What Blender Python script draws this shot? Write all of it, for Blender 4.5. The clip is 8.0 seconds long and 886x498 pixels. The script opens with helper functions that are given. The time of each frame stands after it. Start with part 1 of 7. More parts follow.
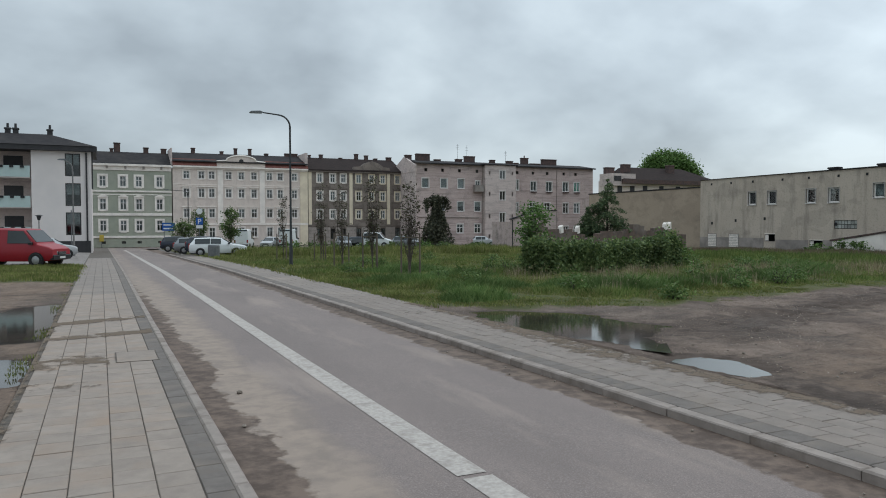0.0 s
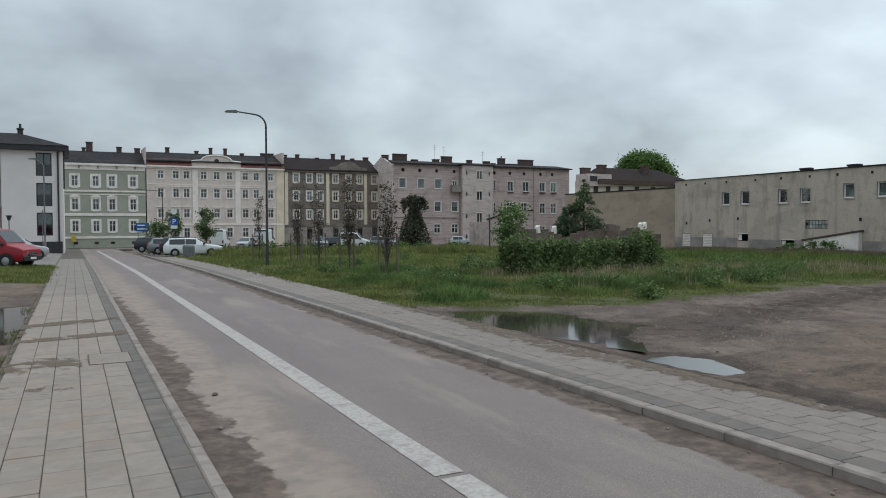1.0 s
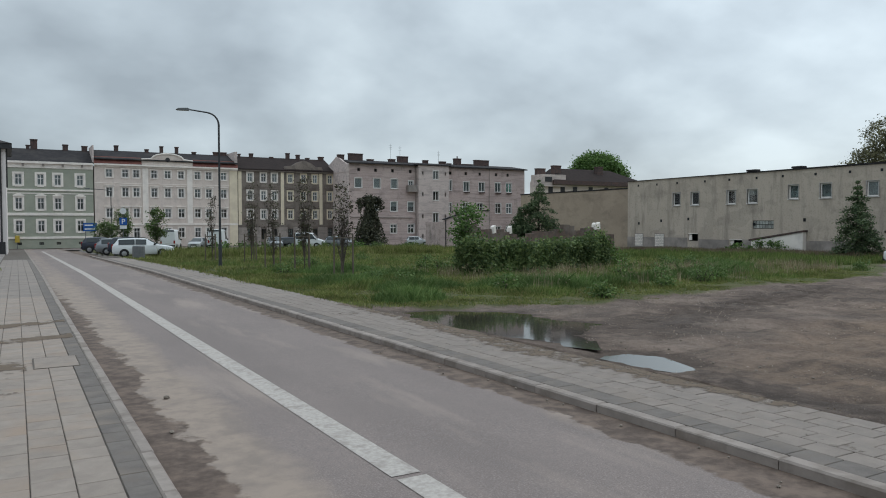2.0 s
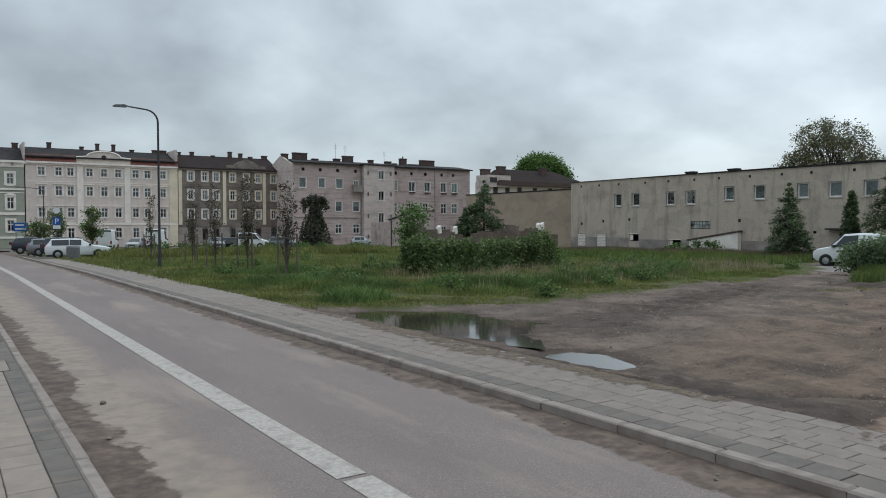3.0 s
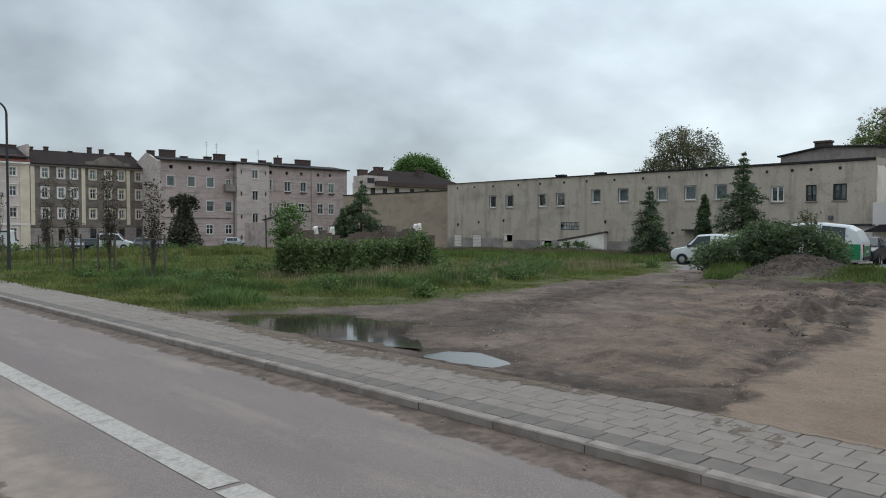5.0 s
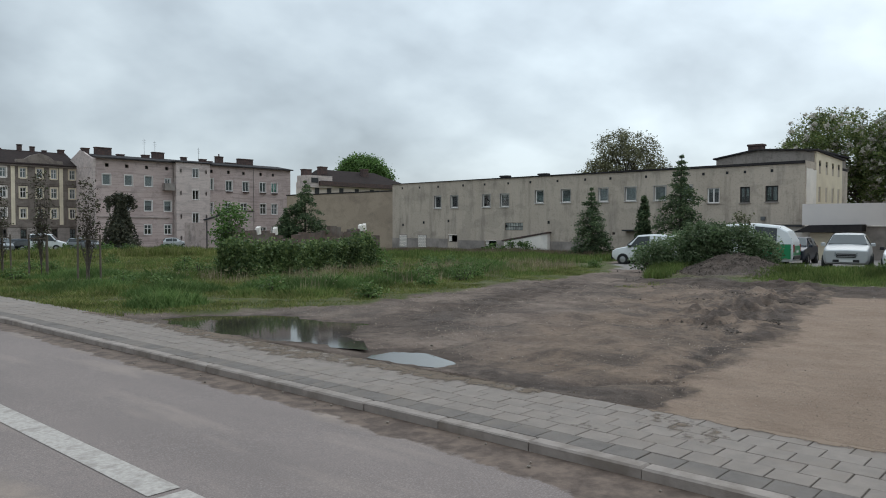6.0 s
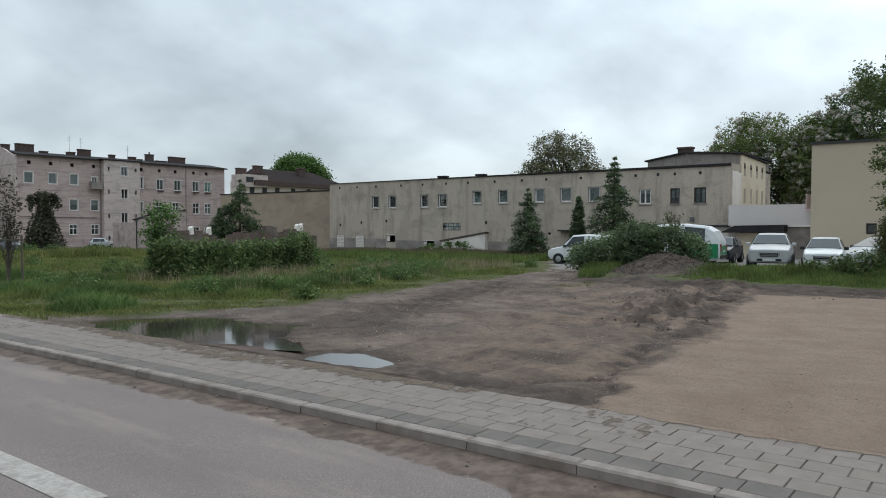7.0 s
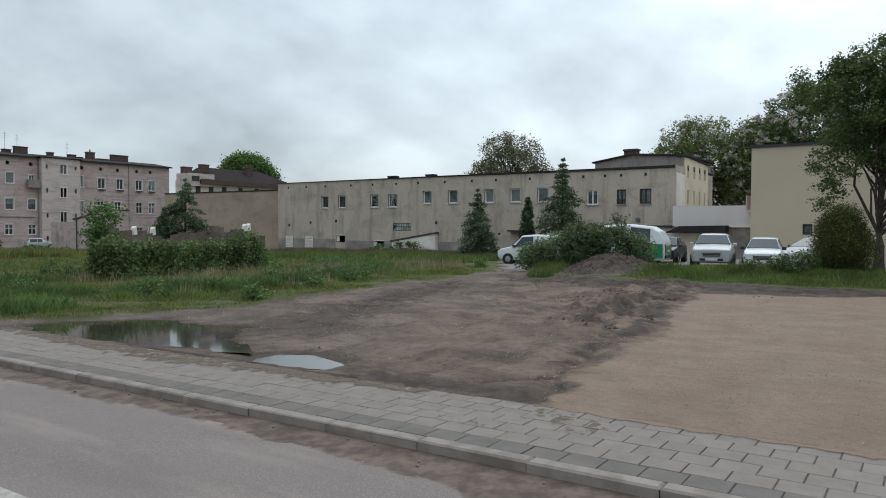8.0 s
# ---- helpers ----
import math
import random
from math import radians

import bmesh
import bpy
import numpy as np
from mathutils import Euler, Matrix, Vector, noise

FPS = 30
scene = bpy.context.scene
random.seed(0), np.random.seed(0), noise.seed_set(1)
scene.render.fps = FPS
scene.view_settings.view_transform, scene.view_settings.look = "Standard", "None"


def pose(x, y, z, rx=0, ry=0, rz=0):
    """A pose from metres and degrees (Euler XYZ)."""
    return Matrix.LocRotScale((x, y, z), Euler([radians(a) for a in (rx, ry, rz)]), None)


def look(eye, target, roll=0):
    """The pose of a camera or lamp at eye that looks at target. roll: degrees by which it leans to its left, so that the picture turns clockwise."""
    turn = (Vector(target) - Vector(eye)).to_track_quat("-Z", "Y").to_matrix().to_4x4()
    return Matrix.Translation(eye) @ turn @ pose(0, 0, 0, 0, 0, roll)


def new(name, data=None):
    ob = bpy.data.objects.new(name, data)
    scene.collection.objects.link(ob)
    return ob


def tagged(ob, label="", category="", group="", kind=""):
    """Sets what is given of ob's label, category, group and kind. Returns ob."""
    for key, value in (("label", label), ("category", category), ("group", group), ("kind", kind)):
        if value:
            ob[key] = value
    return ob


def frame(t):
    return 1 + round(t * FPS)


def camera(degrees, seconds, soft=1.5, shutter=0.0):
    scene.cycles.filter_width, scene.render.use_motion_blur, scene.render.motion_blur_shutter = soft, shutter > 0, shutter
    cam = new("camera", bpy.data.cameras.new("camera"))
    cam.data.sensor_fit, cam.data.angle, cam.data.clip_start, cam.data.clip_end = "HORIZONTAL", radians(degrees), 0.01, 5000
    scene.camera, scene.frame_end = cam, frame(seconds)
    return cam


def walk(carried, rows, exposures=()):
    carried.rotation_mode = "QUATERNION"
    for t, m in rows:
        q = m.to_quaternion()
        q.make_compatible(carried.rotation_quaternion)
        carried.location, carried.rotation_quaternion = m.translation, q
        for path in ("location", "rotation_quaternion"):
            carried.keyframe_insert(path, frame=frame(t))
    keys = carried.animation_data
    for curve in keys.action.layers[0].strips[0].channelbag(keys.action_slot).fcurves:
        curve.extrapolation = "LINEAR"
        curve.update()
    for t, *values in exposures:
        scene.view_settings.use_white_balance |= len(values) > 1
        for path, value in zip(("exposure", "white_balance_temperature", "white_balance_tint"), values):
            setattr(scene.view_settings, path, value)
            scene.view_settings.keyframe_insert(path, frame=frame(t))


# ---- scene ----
cam = camera(61.73, 8.0, soft=1.0)

# a slow pan to the right on a tripod that stands on the pavement
PATH = (
    (0.0, pose(0, 0, 1.95, 88.071, 0.111, -24.800)),
    (0.5, pose(0, 0, 1.95, 88.080, 0.155, -25.493)),
    (1.0, pose(0, 0, 1.95, 88.077, 0.147, -26.555)),
    (1.5, pose(0, 0, 1.95, 88.079, 0.134, -28.098)),
    (3.0, pose(0, 0, 1.95, 88.081, 0.061, -34.137)),
    (3.5, pose(0, 0, 1.95, 88.105, 0.019, -36.347)),
    (4.0, pose(0, 0, 1.95, 88.108, -0.013, -38.654)),
    (4.5, pose(0, 0, 1.95, 88.121, -0.028, -41.240)),
    (6.0, pose(0, 0, 1.95, 88.168, -0.109, -47.819)),
    (6.5, pose(0, 0, 1.95, 88.179, -0.123, -50.159)),
    (7.0, pose(0, 0, 1.95, 88.188, -0.155, -52.606)),
    (7.5, pose(0, 0, 1.95, 88.205, -0.204, -54.581)),
    (8.0, pose(0, 0, 1.95, 88.217, -0.224, -56.449)),
)
walk(cam, PATH, ((0.0, -0.04), (3.0, -0.08), (4.5, -0.06), (6.5, 0.0), (8.0, 0.02)))

# ---- world and sun: a bright overcast sky ----
SUN_EL, SUN_AZ = radians(40), radians(85)
world = bpy.data.worlds.new("overcast_sky")
scene.world = world
world.use_nodes = True


def sky_nodes():
    nt = world.node_tree
    n, l = nt.nodes, nt.links
    n.clear()
    out = n.new("ShaderNodeOutputWorld")
    bg = n.new("ShaderNodeBackground")
    co = n.new("ShaderNodeTexCoord")
    sep = n.new("ShaderNodeSeparateXYZ")
    l.new(co.outputs["Generated"], sep.inputs[0])
    # a cloud sheet seen in perspective: direction divided by its height
    zz = n.new("ShaderNodeMath"); zz.operation = "MAXIMUM"; zz.inputs[1].default_value = 0.0
    l.new(sep.outputs["Z"], zz.inputs[0])
    za = n.new("ShaderNodeMath"); za.operation = "ADD"; za.inputs[1].default_value = 0.52
    l.new(zz.outputs[0], za.inputs[0])
    flat = n.new("ShaderNodeVectorMath"); flat.operation = "DIVIDE"
    comb = n.new("ShaderNodeCombineXYZ")
    for k in "XYZ":
        l.new(za.outputs[0], comb.inputs[k])
    l.new(co.outputs["Generated"], flat.inputs[0]); l.new(comb.outputs[0], flat.inputs[1])
    big = n.new("ShaderNodeTexNoise"); big.inputs["Scale"].default_value = 1.6
    big.inputs["Detail"].default_value = 5; big.inputs["Roughness"].default_value = 0.5
    big.inputs["Distortion"].default_value = 0.35
    small = n.new("ShaderNodeTexNoise"); small.inputs["Scale"].default_value = 4.6
    small.inputs["Detail"].default_value = 5; small.inputs["Roughness"].default_value = 0.47
    for t in (big, small):
        l.new(flat.outputs[0], t.inputs["Vector"])
    mix = n.new("ShaderNodeMix"); mix.inputs[0].default_value = 0.36
    l.new(big.outputs[0], mix.inputs[2]); l.new(small.outputs[0], mix.inputs[3])
    ramp = n.new("ShaderNodeValToRGB")
    ramp.color_ramp.elements[0].position, ramp.color_ramp.elements[0].color = 0.39, (0.365, 0.425, 0.472, 1)
    ramp.color_ramp.elements[1].position, ramp.color_ramp.elements[1].color = 0.63, (0.67, 0.768, 0.825, 1)
    e = ramp.color_ramp.elements.new(0.5); e.color = (0.495, 0.574, 0.63, 1)
    l.new(mix.outputs[0], ramp.inputs[0])
    # an overcast sky is some three times as bright overhead as at the horizon
    up = n.new("ShaderNodeMath"); up.operation = "MULTIPLY_ADD"
    up.inputs[1].default_value, up.inputs[2].default_value = 1.7, 0.91
    sq = n.new("ShaderNodeMath"); sq.operation = "MULTIPLY"
    l.new(zz.outputs[0], sq.inputs[0]); l.new(zz.outputs[0], sq.inputs[1])
    l.new(sq.outputs[0], up.inputs[0])
    # the cloud is thinner and brighter round the hidden sun, in the east
    glow = n.new("ShaderNodeVectorMath"); glow.operation = "DOT_PRODUCT"
    glow.inputs[1].default_value = (math.sin(SUN_AZ) * math.cos(SUN_EL), math.cos(SUN_AZ) * math.cos(SUN_EL), math.sin(SUN_EL))
    l.new(co.outputs["Generated"], glow.inputs[0])
    gr = n.new("ShaderNodeMapRange"); gr.interpolation_type = "SMOOTHSTEP"
    for i, v in enumerate((0.5, 1.0, 1.0, 1.40)):
        gr.inputs[i + 1].default_value = v
    l.new(glow.outputs["Value"], gr.inputs[0])
    gm = n.new("ShaderNodeMath"); gm.operation = "MULTIPLY"
    l.new(gr.outputs[0], gm.inputs[0]); l.new(up.outputs[0], gm.inputs[1])
    up = gm
    mul = n.new("ShaderNodeVectorMath"); mul.operation = "SCALE"
    l.new(ramp.outputs[0], mul.inputs[0]); l.new(up.outputs[0], mul.inputs["Scale"])
    sky = n.new("ShaderNodeTexSky"); sky.sky_type = "NISHITA"; sky.sun_disc = False
    sky.sun_elevation, sky.sun_rotation = SUN_EL, SUN_AZ
    add = n.new("ShaderNodeVectorMath"); add.operation = "MULTIPLY_ADD"
    add.inputs[1].default_value = (0.012, 0.012, 0.012)
    l.new(sky.outputs[0], add.inputs[0]); l.new(mul.outputs[0], add.inputs[2])
    l.new(add.outputs[0], bg.inputs[0])
    bg.inputs[1].default_value = 1.0
    l.new(bg.outputs[0], out.inputs[0])


sky_nodes()
sun_data = bpy.data.lights.new("sun", "SUN")
sun_data.energy, sun_data.angle, sun_data.color = 0.45, radians(40), (1.0, 0.97, 0.93)
sun_lamp = new("sun", sun_data)
sun_lamp.matrix_world = look((0, 0, 60), (60 * math.sin(SUN_AZ) * -1 / math.tan(SUN_EL), 60 * math.cos(SUN_AZ) * -1 / math.tan(SUN_EL), 0))
scene.view_settings.exposure = 0.0


# ---- materials ----
def mat(name, c1, c2=None, scale=3.0, rough=0.85, bump=0.2, bscale=40.0, metal=0.0, vary=0.0, c3=None, s3=0.4, spec=0.3, streak=1.0, sss=None):
    """A surface of two colours mixed by noise, a third at a larger scale, with fine relief; vary: change of brightness from piece to piece."""
    m = bpy.data.materials.new(name)
    m.use_nodes = True
    n, l = m.node_tree.nodes, m.node_tree.links
    b = n["Principled BSDF"]
    b.inputs["Roughness"].default_value, b.inputs["Metallic"].default_value = rough, metal
    b.inputs["Specular IOR Level"].default_value = spec
    co = n.new("ShaderNodeTexCoord")
    vec = co.outputs["Object"]
    if streak != 1.0:
        mp = n.new("ShaderNodeMapping"); mp.inputs["Scale"].default_value = (1, 1, streak)
        l.new(vec, mp.inputs[0]); vec = mp.outputs[0]
    info = n.new("ShaderNodeObjectInfo")
    off = n.new("ShaderNodeVectorMath"); off.operation = "ADD"
    sc = n.new("ShaderNodeVectorMath"); sc.operation = "SCALE"; sc.inputs["Scale"].default_value = 37.0
    rnd = n.new("ShaderNodeCombineXYZ")
    for k in "XYZ":
        l.new(info.outputs["Random"], rnd.inputs[k])
    l.new(rnd.outputs[0], sc.inputs[0]); l.new(vec, off.inputs[0]); l.new(sc.outputs[0], off.inputs[1])
    vec = off.outputs[0]

    def tex(s, detail=6):
        t = n.new("ShaderNodeTexNoise")
        t.inputs["Scale"].default_value, t.inputs["Detail"].default_value, t.inputs["Roughness"].default_value = s, detail, 0.62
        l.new(vec, t.inputs["Vector"])
        return t.outputs[0]

    def blend(f, a, c, lo=0.38, hi=0.62):
        r = n.new("ShaderNodeMapRange"); r.inputs[1].default_value, r.inputs[2].default_value = lo, hi
        l.new(f, r.inputs[0])
        x = n.new("ShaderNodeMix"); x.data_type = "RGBA"
        l.new(r.outputs[0], x.inputs[0])
        for i, v in ((6, a), (7, c)):
            if isinstance(v, tuple):
                x.inputs[i].default_value = (*v, 1)
            else:
                l.new(v, x.inputs[i])
        return x.outputs[2]

    col = blend(tex(scale), c1, c2 or tuple(v * 0.82 for v in c1))
    if c3:
        col = blend(tex(s3, 4), col, c3, 0.5, 0.72)
    if vary:
        g = n.new("ShaderNodeMapRange"); g.inputs[3].default_value, g.inputs[4].default_value = 1 - vary, 1 + vary
        l.new(info.outputs["Random"], g.inputs[0])
        v = n.new("ShaderNodeVectorMath"); v.operation = "SCALE"
        l.new(col, v.inputs[0]); l.new(g.outputs[0], v.inputs["Scale"])
        col = v.outputs[0]
    l.new(col, b.inputs["Base Color"])
    if bump:
        bp = n.new("ShaderNodeBump"); bp.inputs["Strength"].default_value, bp.inputs["Distance"].default_value = bump, 0.02
        l.new(tex(bscale, 4), bp.inputs["Height"]); l.new(bp.outputs[0], b.inputs["Normal"])
    return m


def glass_mat(name, tint=(0.75, 0.8, 0.8)):
    m = bpy.data.materials.new(name)
    m.use_nodes = True
    n, l = m.node_tree.nodes, m.node_tree.links
    n.remove(n["Principled BSDF"])
    tr = n.new("ShaderNodeBsdfTransparent"); tr.inputs[0].default_value = (*tint, 1)
    gl = n.new("ShaderNodeBsdfGlossy"); gl.inputs["Roughness"].default_value = 0.03
    fr = n.new("ShaderNodeFresnel"); fr.inputs[0].default_value = 1.6
    mx = n.new("ShaderNodeMixShader")
    l.new(fr.outputs[0], mx.inputs[0]); l.new(tr.outputs[0], mx.inputs[1]); l.new(gl.outputs[0], mx.inputs[2])
    l.new(mx.outputs[0], n["Material Output"].inputs[0])
    return m


def leaf_mat(name, c1, c2, c3, rough=0.6, through_light=0.35):
    """Leaves, each of its own shade, that let some light through."""
    m = bpy.data.materials.new(name)
    m.use_nodes = True
    n, l = m.node_tree.nodes, m.node_tree.links
    b = n["Principled BSDF"]
    b.inputs["Roughness"].default_value = rough
    b.inputs["Specular IOR Level"].default_value = 0.25
    geo = n.new("ShaderNodeNewGeometry")
    r = n.new("ShaderNodeValToRGB")
    r.color_ramp.elements[0].color, r.color_ramp.elements[1].color = (*c1, 1), (*c3, 1)
    e = r.color_ramp.elements.new(0.55); e.color = (*c2, 1)
    l.new(geo.outputs["Random Per Island"], r.inputs[0])
    co = n.new("ShaderNodeTexCoord")
    t = n.new("ShaderNodeTexNoise"); t.inputs["Scale"].default_value = 0.7
    l.new(co.outputs["Object"], t.inputs["Vector"])
    mr = n.new("ShaderNodeMapRange"); mr.inputs[1].default_value, mr.inputs[2].default_value = 0.3, 0.7
    mr.inputs[3].default_value, mr.inputs[4].default_value = 0.65, 1.35
    l.new(t.outputs[0], mr.inputs[0])
    v = n.new("ShaderNodeVectorMath"); v.operation = "SCALE"
    l.new(r.outputs[0], v.inputs[0]); l.new(mr.outputs[0], v.inputs["Scale"])
    l.new(v.outputs[0], b.inputs["Base Color"])
    ts = n.new("ShaderNodeBsdfTranslucent")
    l.new(v.outputs[0], ts.inputs[0])
    mx = n.new("ShaderNodeMixShader"); mx.inputs[0].default_value = through_light
    l.new(b.outputs[0], mx.inputs[1]); l.new(ts.outputs[0], mx.inputs[2])
    l.new(mx.outputs[0], n["Material Output"].inputs[0])
    return m


def old_render(name, base, pale, dark, stain, streak_dir=(1, 1, 0.16), patch=0.5, amount=0.75):
    """Old render: cloudy ground colour, sharp-edged repairs, runs of dirt and fine pitting."""
    m = bpy.data.materials.new(name)
    m.use_nodes = True
    n, l = m.node_tree.nodes, m.node_tree.links
    b = n["Principled BSDF"]
    b.inputs["Roughness"].default_value, b.inputs["Specular IOR Level"].default_value = 0.92, 0.2
    co = n.new("ShaderNodeTexCoord").outputs["Object"]

    def tex(s, d=7, st=(1, 1, 1), r=0.62, warp=0.0):
        mp = n.new("ShaderNodeMapping"); mp.inputs["Scale"].default_value = st
        l.new(co, mp.inputs[0])
        t = n.new("ShaderNodeTexNoise")
        t.inputs["Scale"].default_value, t.inputs["Detail"].default_value, t.inputs["Roughness"].default_value, t.inputs["Distortion"].default_value = s, d, r, warp
        l.new(mp.outputs[0], t.inputs["Vector"])
        return t.outputs[0]

    def lay(f, lo, hi, top, under, col):
        r = n.new("ShaderNodeMapRange")
        for i, v in enumerate((lo, hi, 0.0, top)):
            r.inputs[i + 1].default_value = v
        l.new(f, r.inputs[0])
        x = n.new("ShaderNodeMix"); x.data_type = "RGBA"
        l.new(r.outputs[0], x.inputs[0])
        for i, v in ((6, under), (7, col)):
            if isinstance(v, tuple):
                x.inputs[i].default_value = (*v, 1)
            else:
                l.new(v, x.inputs[i])
        return x.outputs[2]

    c = lay(tex(0.22, 5), 0.36, 0.64, 1.0, base, pale)
    c = lay(tex(patch, 3, (1, 1, 1.6), 0.45, 0.6), 0.56, 0.585, 0.55, c, dark)
    c = lay(tex(patch * 1.7, 4, (1, 1, 1.3), 0.5, 0.4), 0.60, 0.63, 0.5, c, pale)
    c = lay(tex(1.5, 8, streak_dir, 0.68), 0.50, 0.72, amount, c, stain)
    c = lay(tex(0.55, 8, (1, 1, 1), 0.72), 0.54, 0.70, amount * 0.8, c, stain)
    c = lay(tex(7.0, 6), 0.52, 0.70, 0.4, c, stain)
    c = lay(tex(18.0, 3), 0.66, 0.70, 0.5, c, dark)
    l.new(c, b.inputs["Base Color"])
    bp = n.new("ShaderNodeBump"); bp.inputs["Strength"].default_value, bp.inputs["Distance"].default_value = 0.3, 0.03
    l.new(tex(6.0, 6), bp.inputs["Height"]); l.new(bp.outputs[0], b.inputs["Normal"])
    return m


M_slab = mat("concrete_slab", (0.226, 0.188, 0.163), (0.192, 0.160, 0.140), 5, 0.8, 0.25, 90, vary=0.035, c3=(0.196, 0.158, 0.132), s3=1.3)
M_slab_dusty = mat("dusty_concrete_slab", (0.278, 0.230, 0.195), (0.235, 0.193, 0.165), 5, 0.8, 0.25, 90, vary=0.06, c3=(0.280, 0.208, 0.160), s3=0.9)
M_slab_dark = mat("dark_concrete_slab", (0.150, 0.128, 0.114), (0.115, 0.098, 0.088), 6, 0.8, 0.25, 90, vary=0.03, c3=(0.195, 0.158, 0.131), s3=1.5)
M_slab_far = mat("concrete_paving", (0.232, 0.197, 0.173), (0.196, 0.166, 0.147), 2, 0.85, 0.2, 60, c3=(0.262, 0.216, 0.184), s3=0.5)
M_joint = mat("joint_sand", (0.135, 0.112, 0.094), (0.085, 0.072, 0.062), 8, 0.95)
M_kerb = mat("kerb_concrete", (0.285, 0.240, 0.212), (0.228, 0.192, 0.170), 4, 0.85, 0.3, 70, vary=0.05, c3=(0.180, 0.144, 0.120), s3=2)
M_line = mat("worn_white_road_paint", (0.450, 0.405, 0.368), (0.345, 0.308, 0.280), 22, 0.85, 0.3, 120, c3=(0.270, 0.236, 0.212), s3=7)
M_slate = mat("dark_roofing", (0.042, 0.038, 0.039), (0.029, 0.027, 0.029), 1.5, 0.92, 0.3, 12, c3=(0.064, 0.057, 0.054), s3=0.3, spec=0.12)
M_redroof = mat("red_roof_tiles", (0.20, 0.075, 0.06), (0.14, 0.055, 0.045), 2, 0.8, 0.3, 10)
M_brownroof = mat("dark_brown_roof_tiles", (0.038, 0.027, 0.025), (0.026, 0.020, 0.019), 2, 0.95, 0.3, 10, spec=0.15)
M_frame_old = mat("weathered_window_frame", (0.46, 0.43, 0.40), (0.36, 0.335, 0.31), 4, 0.7, 0.0)
M_brick = mat("chimney_brick", (0.115, 0.072, 0.063), (0.065, 0.050, 0.048), 3, 0.9, 0.4, 12)
M_green = mat("green_plaster", (0.343, 0.354, 0.287), (0.298, 0.315, 0.254), 0.7, 0.9, 0.1, 20, c3=(0.380, 0.372, 0.312), s3=0.25)
M_white = mat("white_plaster_trim", (0.854, 0.783, 0.715), (0.751, 0.690, 0.635), 1.0, 0.85, 0.1, 20, c3=(0.672, 0.607, 0.557), s3=0.5)
M_cream = old_render("pale_beige_plaster", (0.655, 0.560, 0.500), (0.700, 0.605, 0.545), (0.585, 0.500, 0.450), (0.430, 0.365, 0.330), (1, 1, 0.3), 0.3, 0.5)
M_cream_y = mat("cream_yellow_plaster", (0.763, 0.665, 0.506), (0.665, 0.570, 0.435), 0.8, 0.9, 0.1, 20)
M_darkpl = old_render("grimy_brown_plaster", (0.20, 0.165, 0.142), (0.27, 0.228, 0.198), (0.15, 0.125, 0.11), (0.085, 0.07, 0.062), (1, 1, 0.3), 0.6, 0.7)
M_pink = old_render("stained_pinkish_render", (0.47, 0.365, 0.338), (0.53, 0.425, 0.395), (0.40, 0.315, 0.295), (0.205, 0.168, 0.16), (0.10, 1, 1.7), 0.35, 0.95)
M_pale = old_render("pale_render", (0.555, 0.462, 0.428), (0.61, 0.515, 0.48), (0.46, 0.385, 0.36), (0.26, 0.215, 0.205), (0.15, 1, 1.5), 0.4, 0.8)
M_grey = old_render("stained_grey_render", (0.475, 0.400, 0.330), (0.535, 0.455, 0.380), (0.405, 0.343, 0.286), (0.200, 0.170, 0.146), (1, 1, 0.16), 0.33, 0.7)
M_dgrey = old_render("dark_grey_render", (0.285, 0.250, 0.222), (0.34, 0.30, 0.27), (0.24, 0.212, 0.19), (0.12, 0.105, 0.095), (1, 1, 0.2), 0.5, 0.7)
M_greyA = old_render("bare_grey_render", (0.37, 0.29, 0.222), (0.41, 0.325, 0.25), (0.32, 0.252, 0.195), (0.185, 0.15, 0.122), (0.3, 1, 0.5), 0.25, 0.6)
M_plinth = mat("damp_dark_plinth", (0.312, 0.273, 0.248), (0.219, 0.193, 0.176), 0.9, 0.95, 0.3, 12, c3=(0.397, 0.346, 0.313), s3=0.6)
M_yellow = mat("smooth_beige_render", (0.552, 0.458, 0.345), (0.528, 0.44, 0.332), 0.3, 0.85, 0.05, 30, c3=(0.508, 0.424, 0.322), s3=0.15)
M_modern = mat("off_white_render", (0.706, 0.645, 0.616), (0.658, 0.607, 0.584), 0.4, 0.85, 0.05, 30)
M_anth = mat("anthracite_cladding", (0.045, 0.043, 0.045), (0.035, 0.034, 0.036), 2, 0.6, 0.05, 20)
M_frame_w = mat("white_window_frame", (0.756, 0.720, 0.696), (0.693, 0.660, 0.637), 3, 0.5, 0.0)
M_frame_d = mat("dark_window_frame", (0.05, 0.048, 0.045), (0.04, 0.038, 0.036), 3, 0.5, 0.0)
M_glass = glass_mat("window_glass")
M_curtain = mat("curtain_cloth", (0.50, 0.49, 0.47), (0.36, 0.35, 0.34), 6, 0.9, 0.0)
M_curtain_g = mat("green_blind", (0.40, 0.80, 0.60), (0.36, 0.72, 0.54), 3, 0.8, 0.0)
# dark colour stands in for the shade of unlit rooms behind openings
M_unlit_room = mat("unlit_room_dark", (0.10, 0.095, 0.09), (0.08, 0.075, 0.07), 1, 0.9, 0.0)
M_metal = mat("grey_painted_metal", (0.16, 0.165, 0.17), (0.13, 0.135, 0.14), 6, 0.45, 0.05, 30, metal=0.3)
M_black = mat("black_plastic", (0.02, 0.02, 0.021), (0.015, 0.015, 0.016), 6, 0.5, 0.0)
M_balc = mat("frosted_balcony_glass", (0.42, 0.52, 0.50), (0.38, 0.48, 0.46), 1, 0.15, 0.0, spec=0.6)


